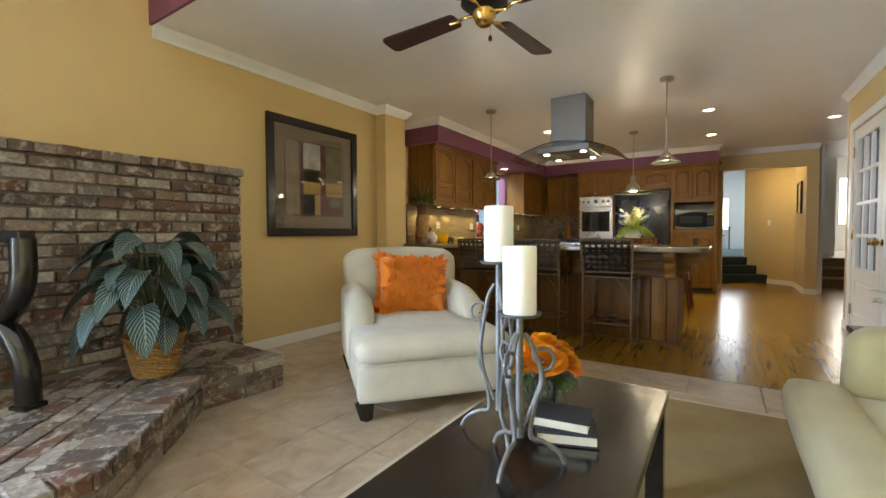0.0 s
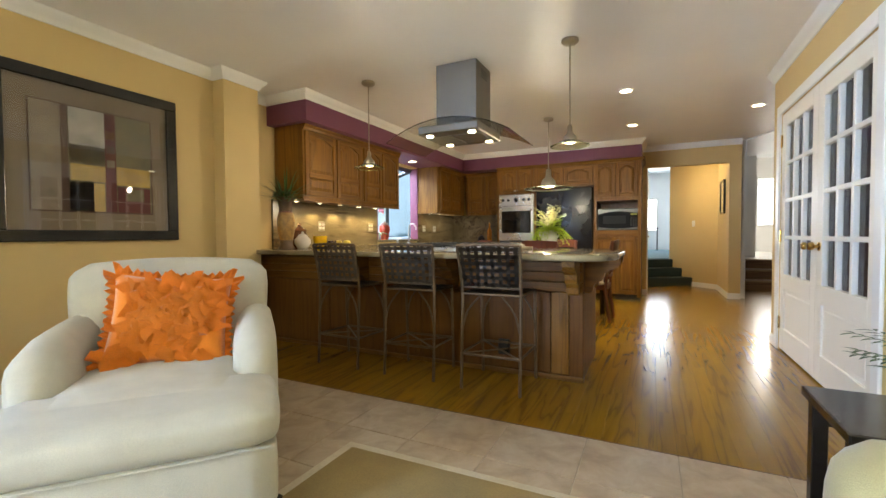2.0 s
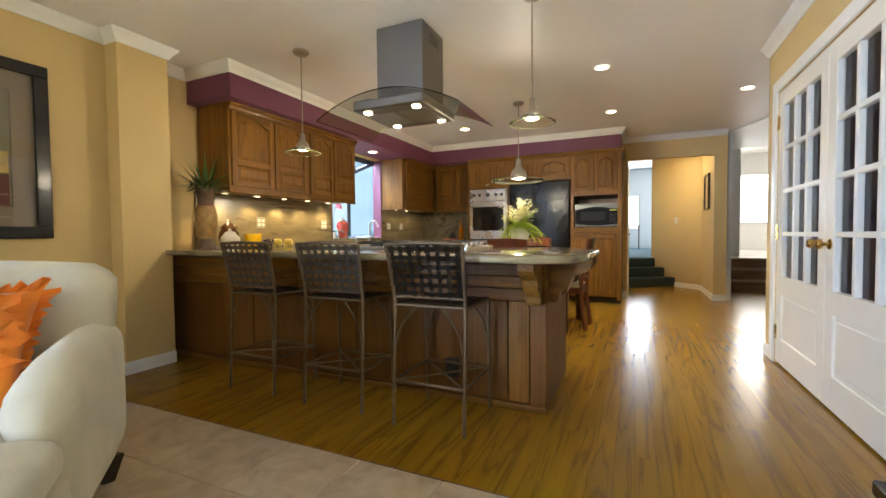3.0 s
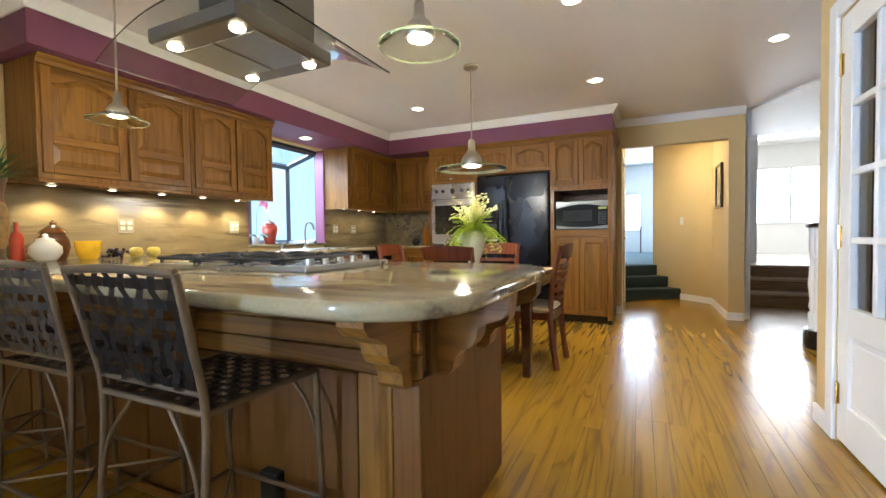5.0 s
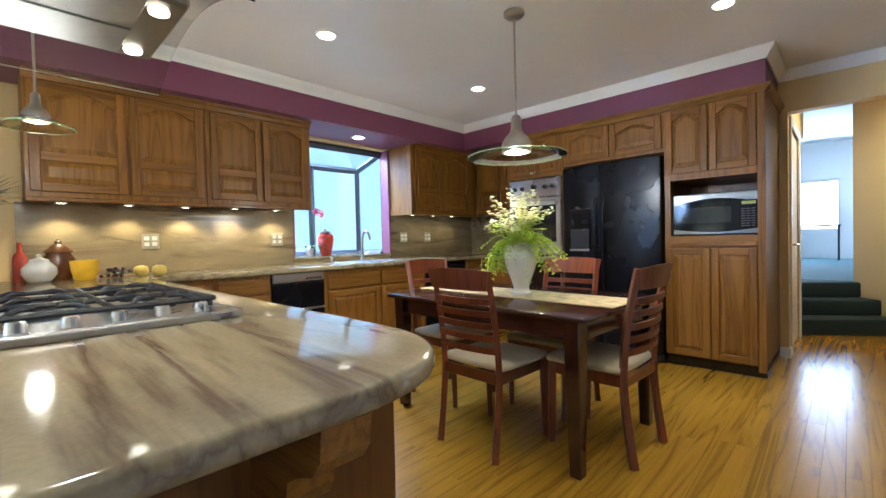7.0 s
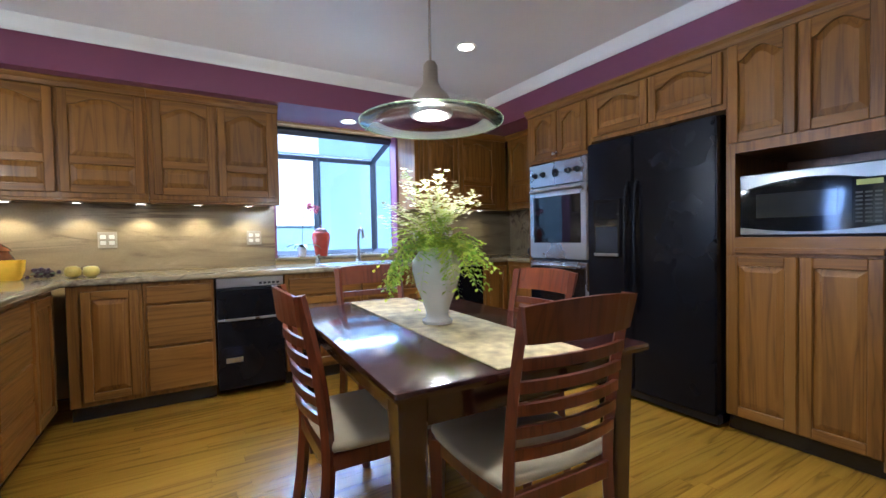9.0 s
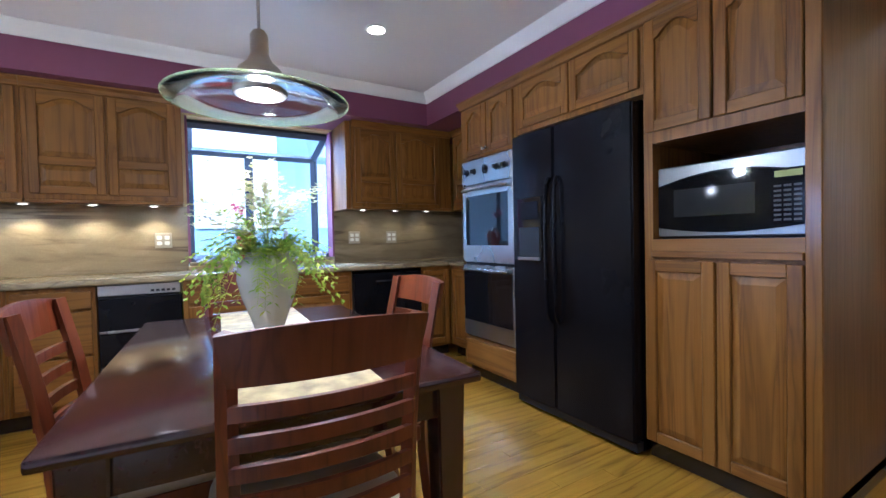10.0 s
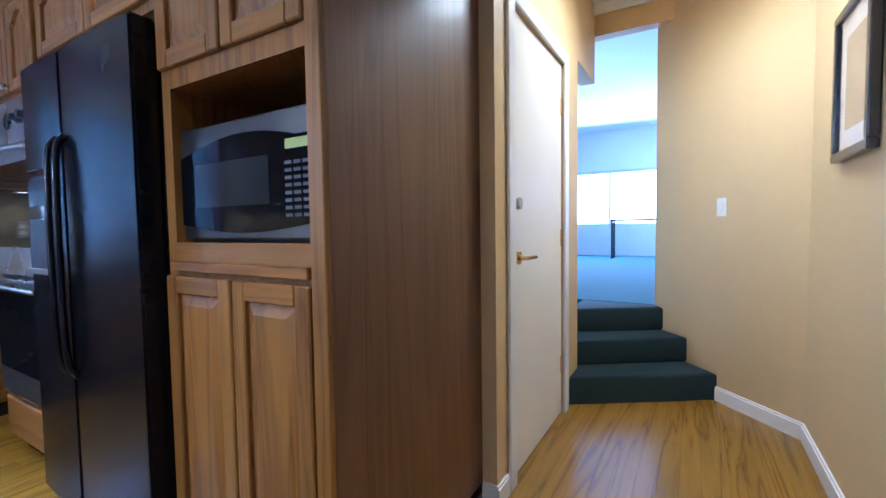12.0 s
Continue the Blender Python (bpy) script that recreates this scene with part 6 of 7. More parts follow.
part("shade", lathe(bmesh.new(), [(0, 0), (0.12, 0), (0.12, -0.012), (0.0, -0.02)], 24), glow("hall_glow", (1, 0.75, 0.35), 3), hl, smooth=40)


# ---- foyer: stair newel with turned balusters ----
nw_ = thing("stair_rail", "white turned balusters with a dark handrail on a dark plinth", "stair rail", pose(2.72, 8.95, 0))
part("plinth", lathe(bmesh.new(), [(0, 0), (0.22, 0), (0.22, 0.10), (0.21, 0.16), (0.0, 0.16)], 24), BLACKW, nw_, smooth=40)
bal = [(0, 0.16), (0.035, 0.16), (0.035, 0.30), (0.022, 0.32), (0.034, 0.36), (0.024, 0.42), (0.04, 0.56), (0.03, 0.70), (0.022, 0.78), (0.034, 0.80), (0.022, 0.83), (0.035, 0.86), (0.035, 1.06), (0, 1.06)]
for k in range(7):
    a = math.pi * 0.75 + k * 0.62
    part("baluster", lathe(bmesh.new(), bal, 14, 0.15 * math.cos(a), 0.15 * math.sin(a)), TRIM, nw_, smooth=50)
part("handrail", lathe(bmesh.new(), [(0, 1.062), (0.19, 1.062), (0.21, 1.075), (0.205, 1.10), (0.18, 1.108), (0, 1.108)], 28), BLACKW, nw_, smooth=40)

# far windows with blinds
for nm, xa, xb, y, za, zb in (("window_2", -0.9, 1.2, 17.6, 1.1, 2.2), ("window_3", 3.5, 4.9, 16.0, 1.2, 2.5)):
    w = thing(nm, "bright window with white blinds", "window", kind="structure")
    bm = bmesh.new()
    for a in ((xa, xb, za, za + 0.05), (xa, xb, zb - 0.05, zb), (xa, xa + 0.05, za + 0.05, zb - 0.05), (xb - 0.05, xb, za + 0.05, zb - 0.05), ((xa + xb) / 2 - 0.02, (xa + xb) / 2 + 0.02, za + 0.05, zb - 0.05)):
        box(bm, a[0], a[1], y + 0.04, y + 0.09, a[2], a[3])
    part("window_frame", bm, TRIM, w)
    pn = part("pane", B(xa, xb, y + 0.06, y + 0.066, za, zb), PANEG, w)
    pn.visible_shadow = False
    n = int((zb - za) / 0.06)
    for k in range(n):
        part("blind_slat", B(xa + 0.06, xb - 0.06, y + 0.0, y + 0.03, za + 0.06 + k * 0.057, za + 0.066 + k * 0.057), BLIND, w)


# ---- seating area ----
ACHAIR = pose(-0.768, 3.195, 0, 0, 0, 50) @ Matrix.Diagonal((1.04, 0.91, 1.03, 1))


def armchair():
    c = thing("armchair", "cream upholstered armchair with rounded arms and dark feet", "armchair", ACHAIR)
    # faces -y
    part("base", cushion(bmesh.new(), -0.42, 0.42, -0.44, 0.62, 0.10, 0.31, 0.006, 0.03, 8), CREAM, c, smooth=70)
    part("seat_cushion", cushion(bmesh.new(), -0.30, 0.30, -0.40, 0.45, 0.305, 0.445, 0.018, 0.045, 10), CREAM, c, smooth=70)
    part("seat_front", cushion(bmesh.new(), -0.425, 0.425, -0.575, -0.08, 0.302, 0.44, 0.012, 0.055, 10), CREAM, c, "rounded front of the T-shaped cushion", 70)
    part("front_panel", cushion(bmesh.new(), -0.42, 0.42, -0.55, -0.40, 0.10, 0.305, 0.004, 0.02, 8), CREAM, c, smooth=70)
    part("piping", tube(bmesh.new(), [(-0.40, -0.567, 0.306), (0.40, -0.567, 0.306)], 0.004, 6), CREAM, c)
    for s in (-1, 1):
        a = cushion(bmesh.new(), 0.275, 0.44, -0.10, 0.66, 0.12, 0.605, 0.012, 0.08, 10)
        for v in a.verts:
            if v.co.z > 0.45:
                v.co.z += 0.04 * (v.co.y + 0.1) / 0.76 - 0.05 * max(0, 0.08 - v.co.y) / 0.18
            v.co.x *= s
        bmesh.ops.recalc_face_normals(a, faces=a.faces)
        part("arm", a, CREAM, c, smooth=70)
    b = cushion(bmesh.new(), -0.385, 0.385, 0.40, 0.62, 0.28, 0.86, 0.03, 0.075, 10)
    for v in b.verts:
        v.co.y += 0.12 * (v.co.z - 0.3) / 0.6
        v.co.x *= 1 + 0.10 * max(0, v.co.z - 0.6) / 0.3
    part("backrest", b, CREAM, c, smooth=70)
    for sx in (-0.385, 0.385):
        for sy in (-0.50, 0.57):
            f = bmesh.new()
            tube(f, [(sx * 0.97, sy * 0.97, 0.0), (sx, sy, 0.105)], 0.032, 4, 0.052)
            part("foot", f, BLACKW, c, "dark tapered foot")
    return c


armchair()
pl = thing("throw_pillow", "ruffled orange silk pillow on the armchair", "pillow", ACHAIR @ pose(0.02, 0.27, 0.625, -20, 4, 0))


def pillow_edge(u, v):
    return 0.232 * u * (1 - 0.07 * (1 - v * v)), 0.205 * v * (1 - 0.09 * (1 - u * u))


def pillow_side(u, v, s):
    x, z = pillow_edge(u, v)
    return Vector((x, s * 0.078 * ((1 - u ** 4) * (1 - v ** 4)) ** 0.6, z))


pb, n = bmesh.new(), 18
for s in (-1, 1):
    g = [[pb.verts.new(pillow_side(-1 + 2 * i / n, -1 + 2 * j / n, s)) for j in range(n + 1)] for i in range(n + 1)]
    for i in range(n):
        for j in range(n):
            pb.faces.new((g[i][j], g[i + 1][j], g[i + 1][j + 1], g[i][j + 1]))
bmesh.ops.remove_doubles(pb, verts=pb.verts, dist=0.0005)
bmesh.ops.recalc_face_normals(pb, faces=pb.faces)
part("case", pb, ORANGE, pl, smooth=70)
rng = random.Random(12)
for k in range(34):
    u0, v0 = -0.78 + 1.56 * ((k * 0.618) % 1), -0.78 + 1.56 * (k + 0.5) / 34
    c = pillow_side(u0, v0, -1)
    a, n = rng.uniform(0, 6.283), 10
    r0 = rng.uniform(0.055, 0.095)
    rf, rows = bmesh.new(), []
    for j in range(n):
        t = a + j * 0.42
        w = r0 * (1 + 0.25 * math.sin(j * 2.1 + k))
        rows.append([rf.verts.new(c + Vector((q * w * math.cos(t), -h - 0.011 * q * math.sin(j * 2.4 + k) + 0.9 * (q * w) ** 2, q * w * math.sin(t)))) for q, h in ((0.25, 0.004), (0.7, 0.016), (1.0, 0.012))])
    for p, q in zip(rows, rows[1:]):
        for j in range(2):
            rf.faces.new((p[j], p[j + 1], q[j + 1], q[j]))
    bmesh.ops.solidify(rf, geom=rf.faces[:], thickness=0.003)
    part("ruffle", rf, ORANGE, pl, "", 50)
for e in range(4):
    fr_, rows, n = bmesh.new(), [], 30
    for j in range(n + 1):
        t = -1 + 2 * j / n
        u, v = ((t, 1), (t, -1), (1, t), (-1, t))[e]
        p = Vector((pillow_edge(u, v)[0], 0, pillow_edge(u, v)[1]))
        o = Vector(((0, 0, 1), (0, 0, -1), (1, 0, 0), (-1, 0, 0))[e]) + Vector((u, 0, v)) * 0.5 * abs(t) ** 6
        L = 0.026 + 0.012 * math.sin(j * 2.7) + 0.012 * abs(t) ** 6
        rows.append((fr_.verts.new(p), fr_.verts.new(p + o * L + Vector((0, 0.012 * math.sin(j * 1.9 + e), 0)))))
    for p, q in zip(rows, rows[1:]):
        fr_.faces.new((p[0], p[1], q[1], q[0]))
    bmesh.ops.solidify(fr_, geom=fr_.faces[:], thickness=0.003)
    part("edge_frill", fr_, ORANGE, pl)

so = thing("sofa", "tan upholstered sofa with rounded arms and loose seat cushions", "sofa", pose(0.10, 0.13, 0))
part("base", cushion(bmesh.new(), 1.16, 1.92, 0.95, 3.13, 0.10, 0.30, 0.004, 0.03, 8), TANUP, so, smooth=70)
part("front_panel", cushion(bmesh.new(), 1.10, 1.22, 0.96, 3.10, 0.11, 0.30, 0.004, 0.025, 8), TANUP, so, smooth=70)
for y0, y1 in ((1.13, 2.02), (2.03, 2.92)):
    part("seat_cushion", cushion(bmesh.new(), 1.20, 1.70, y0, y1, 0.28, 0.425, 0.02, 0.05, 10), TANUP, so, smooth=70)
for y0, y1 in ((0.97, 2.02), (2.03, 3.09)):
    part("cushion_front", cushion(bmesh.new(), 1.045, 1.26, y0, y1, 0.278, 0.423, 0.012, 0.06, 10), TANUP, so, smooth=70)
for y0 in (2.93, 0.97):
    part("arm", cushion(bmesh.new(), 1.24, 1.90, y0, y0 + 0.19, 0.13, 0.65, 0.014, 0.08, 10), TANUP, so, smooth=70)
part("backrest", cushion(bmesh.new(), 1.66, 1.93, 0.98, 3.10, 0.13, 0.84, 0.03, 0.09, 12), TANUP, so, smooth=70)
for sx in (1.2, 1.85):
    for sy in (1.02, 3.05):
        part("foot", tube(bmesh.new(), [(sx, sy, 0.0), (sx, sy, 0.12)], 0.03, 4, 0.045), BLACKW, so, "dark tapered foot")

et = thing("end_table", "black wooden end table beside the sofa arm", "table", pose(1.75, 3.67, 0))
part("tabletop", B(-0.28, 0.28, -0.17, 0.20, 0.51, 0.54, 0.004), BLACKW, et)
for sx in (-0.25, 0.25):
    for sy in (-0.13, 0.15):
        part("leg", B(sx - 0.02, sx + 0.02, sy - 0.02, sy + 0.02, 0, 0.509, 0.003), BLACKW, et)
part("apron", B(-0.23, 0.23, 0.14, 0.16, 0.44, 0.509), BLACKW, et)
pp = thing("potted_plant", "small leafy plant in a dark red pot on the end table", "plant", pose(1.76, 3.72, 0.54))
part("pot", lathe(bmesh.new(), [(0, 0), (0.05, 0), (0.075, 0.05), (0.085, 0.10), (0.075, 0.115), (0.0, 0.10)], 22), BROWNPOT, pp, smooth=60)
g = bmesh.new()
rng = random.Random(21)
for k in range(22):
    a, e = rng.uniform(0, 6.283), rng.uniform(0.1, 1.0)
    path = curve([(0, 0, 0.1), (0.08 * math.cos(a), 0.08 * math.sin(a), 0.1 + 0.1 * e), (0.2 * math.cos(a), 0.2 * math.sin(a), 0.12 + 0.12 * e)], 6)
    for j in range(2, len(path)):
        for s in (-1, 1):
            leaf(g, path[j], (math.cos(a + s * 0.8), math.sin(a + s * 0.8), 0.1), 0.05, 0.012, 0.4, 3)
part("leaves", g, GREEN, pp)
bk2 = single("red_book", B(1.64, 1.82, 3.52, 3.62, 0.541, 0.565, 0.003), paint("red_cover", (0.4, 0.07, 0.03)), "red-orange book lying on the end table", "book")

# rug and coffee table
rugb = prism(bmesh.new(), [(-0.28, 0.2), (1.98, 0.2), (1.98, 3.86), (-0.28, 3.82)], 0.001, 0.012)
rg = thing("rug", "flat tan woven rug with a pale bound edge", "rug")
part("border", rugb, RUGB, rg, "pale bound edge")
part("field", prism(bmesh.new(), [(-0.235, 0.24), (1.94, 0.24), (1.94, 3.815), (-0.235, 3.775)], 0.0125, 0.016), RUGM, rg)
cf = thing("coffee_table", "black rectangular coffee table with square legs", "coffee table", pose(0.045, 0.26, 0))
part("tabletop", B(0.18, 0.725, 1.05, 2.44, 0.395, 0.425, 0.005, 2), BLACKW, cf)
for sx in (0.225, 0.685):
    for sy in (1.09, 2.40):
        part("leg", B(sx - 0.03, sx + 0.03, sy - 0.03, sy + 0.03, 0.017, 0.394, 0.003), BLACKW, cf)
for sx in (0.205, 0.685):
    part("apron", B(sx, sx + 0.02, 1.13, 2.36, 0.32, 0.394), BLACKW, cf)
part("apron", B(0.26, 0.65, 2.39, 2.41, 0.32, 0.394), BLACKW, cf)
CTZ = 0.426


def book(x, y, z, w, l, h, rz, m, label):
    b = thing("book", label, "book", pose(x, y, z, 0, 0, rz), "books on the coffee table")
    part("cover", B(-w / 2, w / 2, -l / 2, l / 2, 0, 0.004, 0.001), m, b)
    part("cover", B(-w / 2, w / 2, -l / 2, l / 2, h - 0.004, h, 0.001), m, b)
    part("spine", B(-w / 2, -w / 2 + 0.004, -l / 2, l / 2, 0.0041, h - 0.0041), m, b)
    part("page_block", B(-w / 2 + 0.005, w / 2 - 0.006, -l / 2 + 0.006, l / 2 - 0.006, 0.0042, h - 0.0042), paint("pages_" + str(int(z * 1000)), (0.62, 0.56, 0.42), 0.05), b)


NAVY = paint("navy_cover", (0.02, 0.022, 0.03))
book(0.555, 2.13, CTZ, 0.17, 0.125, 0.034, 20, NAVY, "dark covered book with cream pages")
book(0.545, 2.135, CTZ + 0.035, 0.16, 0.12, 0.032, 8, NAVY, "dark covered book on top of another")
fv = thing("flower_vase", "square clear glass vase with orange roses", "vase", pose(0.435, 2.26, CTZ))
gv = bmesh.new()
for a in ((-0.065, 0.065, -0.065, -0.059), (-0.065, 0.065, 0.059, 0.065), (-0.065, -0.059, -0.0585, 0.0585), (0.059, 0.065, -0.0585, 0.0585)):
    box(gv, a[0], a[1], a[2], a[3], 0.0, 0.13)
box(gv, -0.058, 0.058, -0.058, 0.058, 0.0, 0.012)
part("glass", gv, CLEAR, fv)
g = bmesh.new()
rng = random.Random(2)
for k in range(22):
    a = rng.uniform(0, 6.28)
    tube(g, [(rng.uniform(-0.045, 0.045), rng.uniform(-0.045, 0.045), 0.014), (0.09 * math.cos(a), 0.09 * math.sin(a), 0.16)], 0.003, 5)
    leaf(g, (0.06 * math.cos(a), 0.06 * math.sin(a), 0.13), (math.cos(a), math.sin(a), -0.1), 0.07, 0.04, 0.6, 4)
part("foliage", g, GREEN, fv)
for k in range(7):
    c0 = Vector((0, 0.0, 0.225)) if k == 0 else Vector((0.074 * math.cos(k * 1.047), 0.074 * math.sin(k * 1.047), 0.18 + 0.012 * (k % 2)))
    g = bmesh.new()
    out = (c0 - Vector((0, 0, 0.07))).normalized()
    sx_ = out.orthogonal().normalized()
    sy_ = out.cross(sx_)
    for ring, (cnt, rad0, top, lean) in enumerate(((2, 0.006, 0.030, 0.10), (3, 0.013, 0.033, 0.22), (4, 0.021, 0.032, 0.42), (5, 0.029, 0.027, 0.75), (5, 0.036, 0.018, 1.15))):
        for j in range(cnt):
            a0 = j * 6.283 / cnt + ring * 0.9 + k
            rows = []
            for u in range(4):
                t = u / 3
                row = []
                for w in range(7):
                    q = w / 3 - 1
                    a = a0 + q * (3.6 / cnt) * (0.75 + 0.25 * t)
                    rr = rad0 * (0.35 + 0.65 * t ** 0.6) + 0.018 * lean * t ** 3
                    hh = -0.022 + (top + 0.022) * t ** 0.8 * (1 - 0.22 * q * q) - 0.010 * lean * t ** 4
                    row.append(g.verts.new(c0 + (sx_ * math.cos(a) + sy_ * math.sin(a)) * rr * 1.18 + out * hh * 1.15))
                rows.append(row)
            for r0, r1 in zip(rows, rows[1:]):
                for w in range(6):
                    g.faces.new((r0[w], r0[w + 1], r1[w + 1], r1[w]))
    bmesh.ops.solidify(g, geom=g.faces[:], thickness=0.0012)
    part("rose", g, PETALO, fv, "orange rose", 70)


def candle_stand(x, y, rz, h, candle_h, label):
    s = thing("candle_holder", label, "candle holder", pose(x, y, CTZ, 0, 0, rz), "candle holders on the coffee table")
    for k in range(3):
        a = k * 2.094 + 0.5
        c, w = math.cos(a), math.sin(a)
        foot = [(0.115 * c, 0.115 * w, 0.006), (0.098 * c, 0.098 * w, 0.035), (0.06 * c, 0.06 * w, 0.06), (0.028 * c, 0.028 * w, 0.075), (0.04 * c, 0.04 * w, 0.16), (0.058 * c, 0.058 * w, 0.22), (0.035 * c, 0.035 * w, h * 0.78), (0.012 * c, 0.012 * w, h * 0.88)]
        part("leg", tube(bmesh.new(), curve(foot, 5), 0.0062, 8), IRONG, s, smooth=60)
        scroll = [(0.012 * c, 0.012 * w, 0.10), (0.05 * c, 0.05 * w, 0.20)]
        for j in range(15):
            t = j * 0.5
            r = 0.036 * (1 - j / 19)
            scroll.append(((0.055 + r * math.sin(t)) * c, (0.055 + r * math.sin(t)) * w, h * 0.72 - r * math.cos(t)))
        part("scroll", tube(bmesh.new(), curve(scroll, 3), 0.005, 7), IRONG, s, smooth=60)
    part("rod", cyl(bmesh.new(), 0, 0, 0.07, h, 0.009, 10), IRONG, s, smooth=60)
    part("pan", lathe(bmesh.new(), [(0, h), (0.05, h), (0.056, h + 0.008), (0.052, h + 0.008), (0.047, h + 0.004), (0, h + 0.004)], 22), IRONG, s, smooth=40)
    cd = single("candle", lathe(bmesh.new(), [(0, 0), (0.0405, 0), (0.042, 0.003), (0.042, candle_h - 0.004), (0.040, candle_h), (0.028, candle_h - 0.004), (0.008, candle_h - 0.008), (0, candle_h - 0.008)], 28), WAX, "white pillar candle on the iron stand", "candle", "candles", at=pose(x, y, CTZ + h + 0.0045), smooth=50)
    return s


candle_stand(0.50, 1.92, 0, 0.38, 0.17, "scrolled grey wrought iron candle holder")
candle_stand(0.385, 2.04, 40, 0.50, 0.16, "taller scrolled grey wrought iron candle holder")

# ceiling fan
FANW = wood("walnut_blade", (0.02, 0.007, 0.004), (0.045, 0.014, 0.007), (0.06, 0.02, 0.01), "x", 0.5)
fn = thing("ceiling_fan", "ceiling fan with dark wooden blades and brass fittings", "ceiling fan", pose(-0.14, 2.96, -0.085))
part("downrod", cyl(bmesh.new(), 0, 0, CEIL - 0.08, CEIL + 0.08, 0.013, 12), BRASS, fn)
part("canopy", lathe(bmesh.new(), [(0, CEIL + 0.083), (0.07, CEIL + 0.083), (0.065, CEIL + 0.04), (0.02, CEIL + 0.02), (0, CEIL + 0.02)], 24), BRASS, fn, smooth=40)
part("motor", lathe(bmesh.new(), [(0, CEIL - 0.075), (0.05, CEIL - 0.08), (0.12, CEIL - 0.11), (0.125, CEIL - 0.17), (0.09, CEIL - 0.2), (0, CEIL - 0.205)], 28), BLACKM, fn, smooth=40)
part("hub", lathe(bmesh.new(), [(0, CEIL - 0.204), (0.06, CEIL - 0.206), (0.062, CEIL - 0.235), (0.045, CEIL - 0.27), (0.03, CEIL - 0.285), (0, CEIL - 0.29)], 24), BRASS, fn, smooth=40)
for k in range(4):
    a = radians(84 + 92 * k)
    m = pose(0, 0, CEIL - 0.205, 0, 0, math.degrees(a))
    blade = rounded([(0.17, -0.055, 0.03), (0.17, 0.055, 0.03), (0.70, 0.075, 0.05), (0.70, -0.075, 0.05)])
    bm = prism(bmesh.new(), blade, -0.004, 0.004)
    bmesh.ops.rotate(bm, verts=bm.verts, cent=(0, 0, 0), matrix=Matrix.Rotation(radians(10), 3, "X"))
    bb = part("blade", bm, FANW, fn, "dark wooden blade", at=m)
    part("iron", tube(bmesh.new(), curve([(0.05, 0, -0.01), (0.11, 0.02, -0.014), (0.16, 0, -0.008), (0.22, 0, -0.006)], 4), 0.009, 6), BRASS, fn, "brass blade arm", 60, m)
part("pull_chain", tube(bmesh.new(), [(0.05, -0.03, CEIL - 0.27), (0.05, -0.03, CEIL - 0.36)], 0.0015, 4), BRASS, fn)
part("pull_knob", lathe(bmesh.new(), [(0, CEIL - 0.39), (0.009, CEIL - 0.385), (0.011, CEIL - 0.372), (0.006, CEIL - 0.36), (0, CEIL - 0.358)], 10, 0.05, -0.03), BLACKW, fn)

# calathea in a basket on the hearth
HZ = 0.21
bk = thing("basket", "woven honey-coloured wicker basket on the hearth", "basket", pose(-1.80, 2.06, HZ))
wv = bmesh.new()
rows, nr, ns = [], 26, 44
for i in range(nr):
    z = 0.005 + 0.225 * i / (nr - 1)
    r = 0.105 + 0.045 * (i / (nr - 1)) ** 0.8
    rows.append([wv.verts.new(((r + 0.005 * (1 if (i + j // 2) % 2 else -1)) * math.cos(6.2832 * j / ns), (r + 0.005 * (1 if (i + j // 2) % 2 else -1)) * math.sin(6.2832 * j / ns), z)) for j in range(ns)])
for a, b in zip(rows, rows[1:]):
    for j in range(ns):
        wv.faces.new((a[j], a[(j + 1) % ns], b[(j + 1) % ns], b[j]))
part("weave", wv, BASKETM, bk)
part("rim", tube(bmesh.new(), [(0.152 * math.cos(6.2832 * j / 30), 0.152 * math.sin(6.2832 * j / 30), 0.232 + 0.004 * (j % 2)) for j in range(31)], 0.011, 7), BASKETM, bk, smooth=60)
part("soil", lathe(bmesh.new(), [(0, 0.20), (0.14, 0.20), (0.14, 0.19), (0, 0.19)], 20), MORTAR, bk)
cal = thing("calathea_plant", "large dark green plant with pale herringbone-veined leaves", "plant", pose(-1.80, 2.06, HZ + 0.2))
rng = random.Random(31)
g, stm = bmesh.new(), bmesh.new()
uvl = g.loops.layers.uv.new("leaf")
for k in range(46):
    a, e = k * 2.399 + rng.uniform(-0.2, 0.2), 0.02 + 1.40 * (k / 46) ** 0.9
    rad = Vector((math.cos(a), math.sin(a), 0))
    if rad.x < -0.2:
        rad.x *= 0.45
    p0 = rad * (0.05 + 0.17 * math.cos(e)) + Vector((0, 0, 0.15 + 0.43 * math.sin(e) * rng.uniform(0.75, 1.1)))
    tube(stm, curve([(0, 0, 0), tuple(p0 * 0.5 + Vector((0, 0, 0.06))), tuple(p0)], 4), 0.004, 5)
    rise = 0.40 * math.sin(e) - 0.30 * math.cos(e)
    leaf(g, p0, rad * rng.uniform(0.7, 1.0) + Vector((rng.uniform(-.35, .35), rng.uniform(-.35, .35), rise)), rng.uniform(0.22, 0.32), rng.uniform(0.11, 0.15), rng.uniform(1.6, 2.8), 9, 0.3, uvl, rng.uniform(-0.6, 0.6))
part("leaves", g, LEAF, cal, smooth=60)
part("foliage", stm, GREEN, cal)

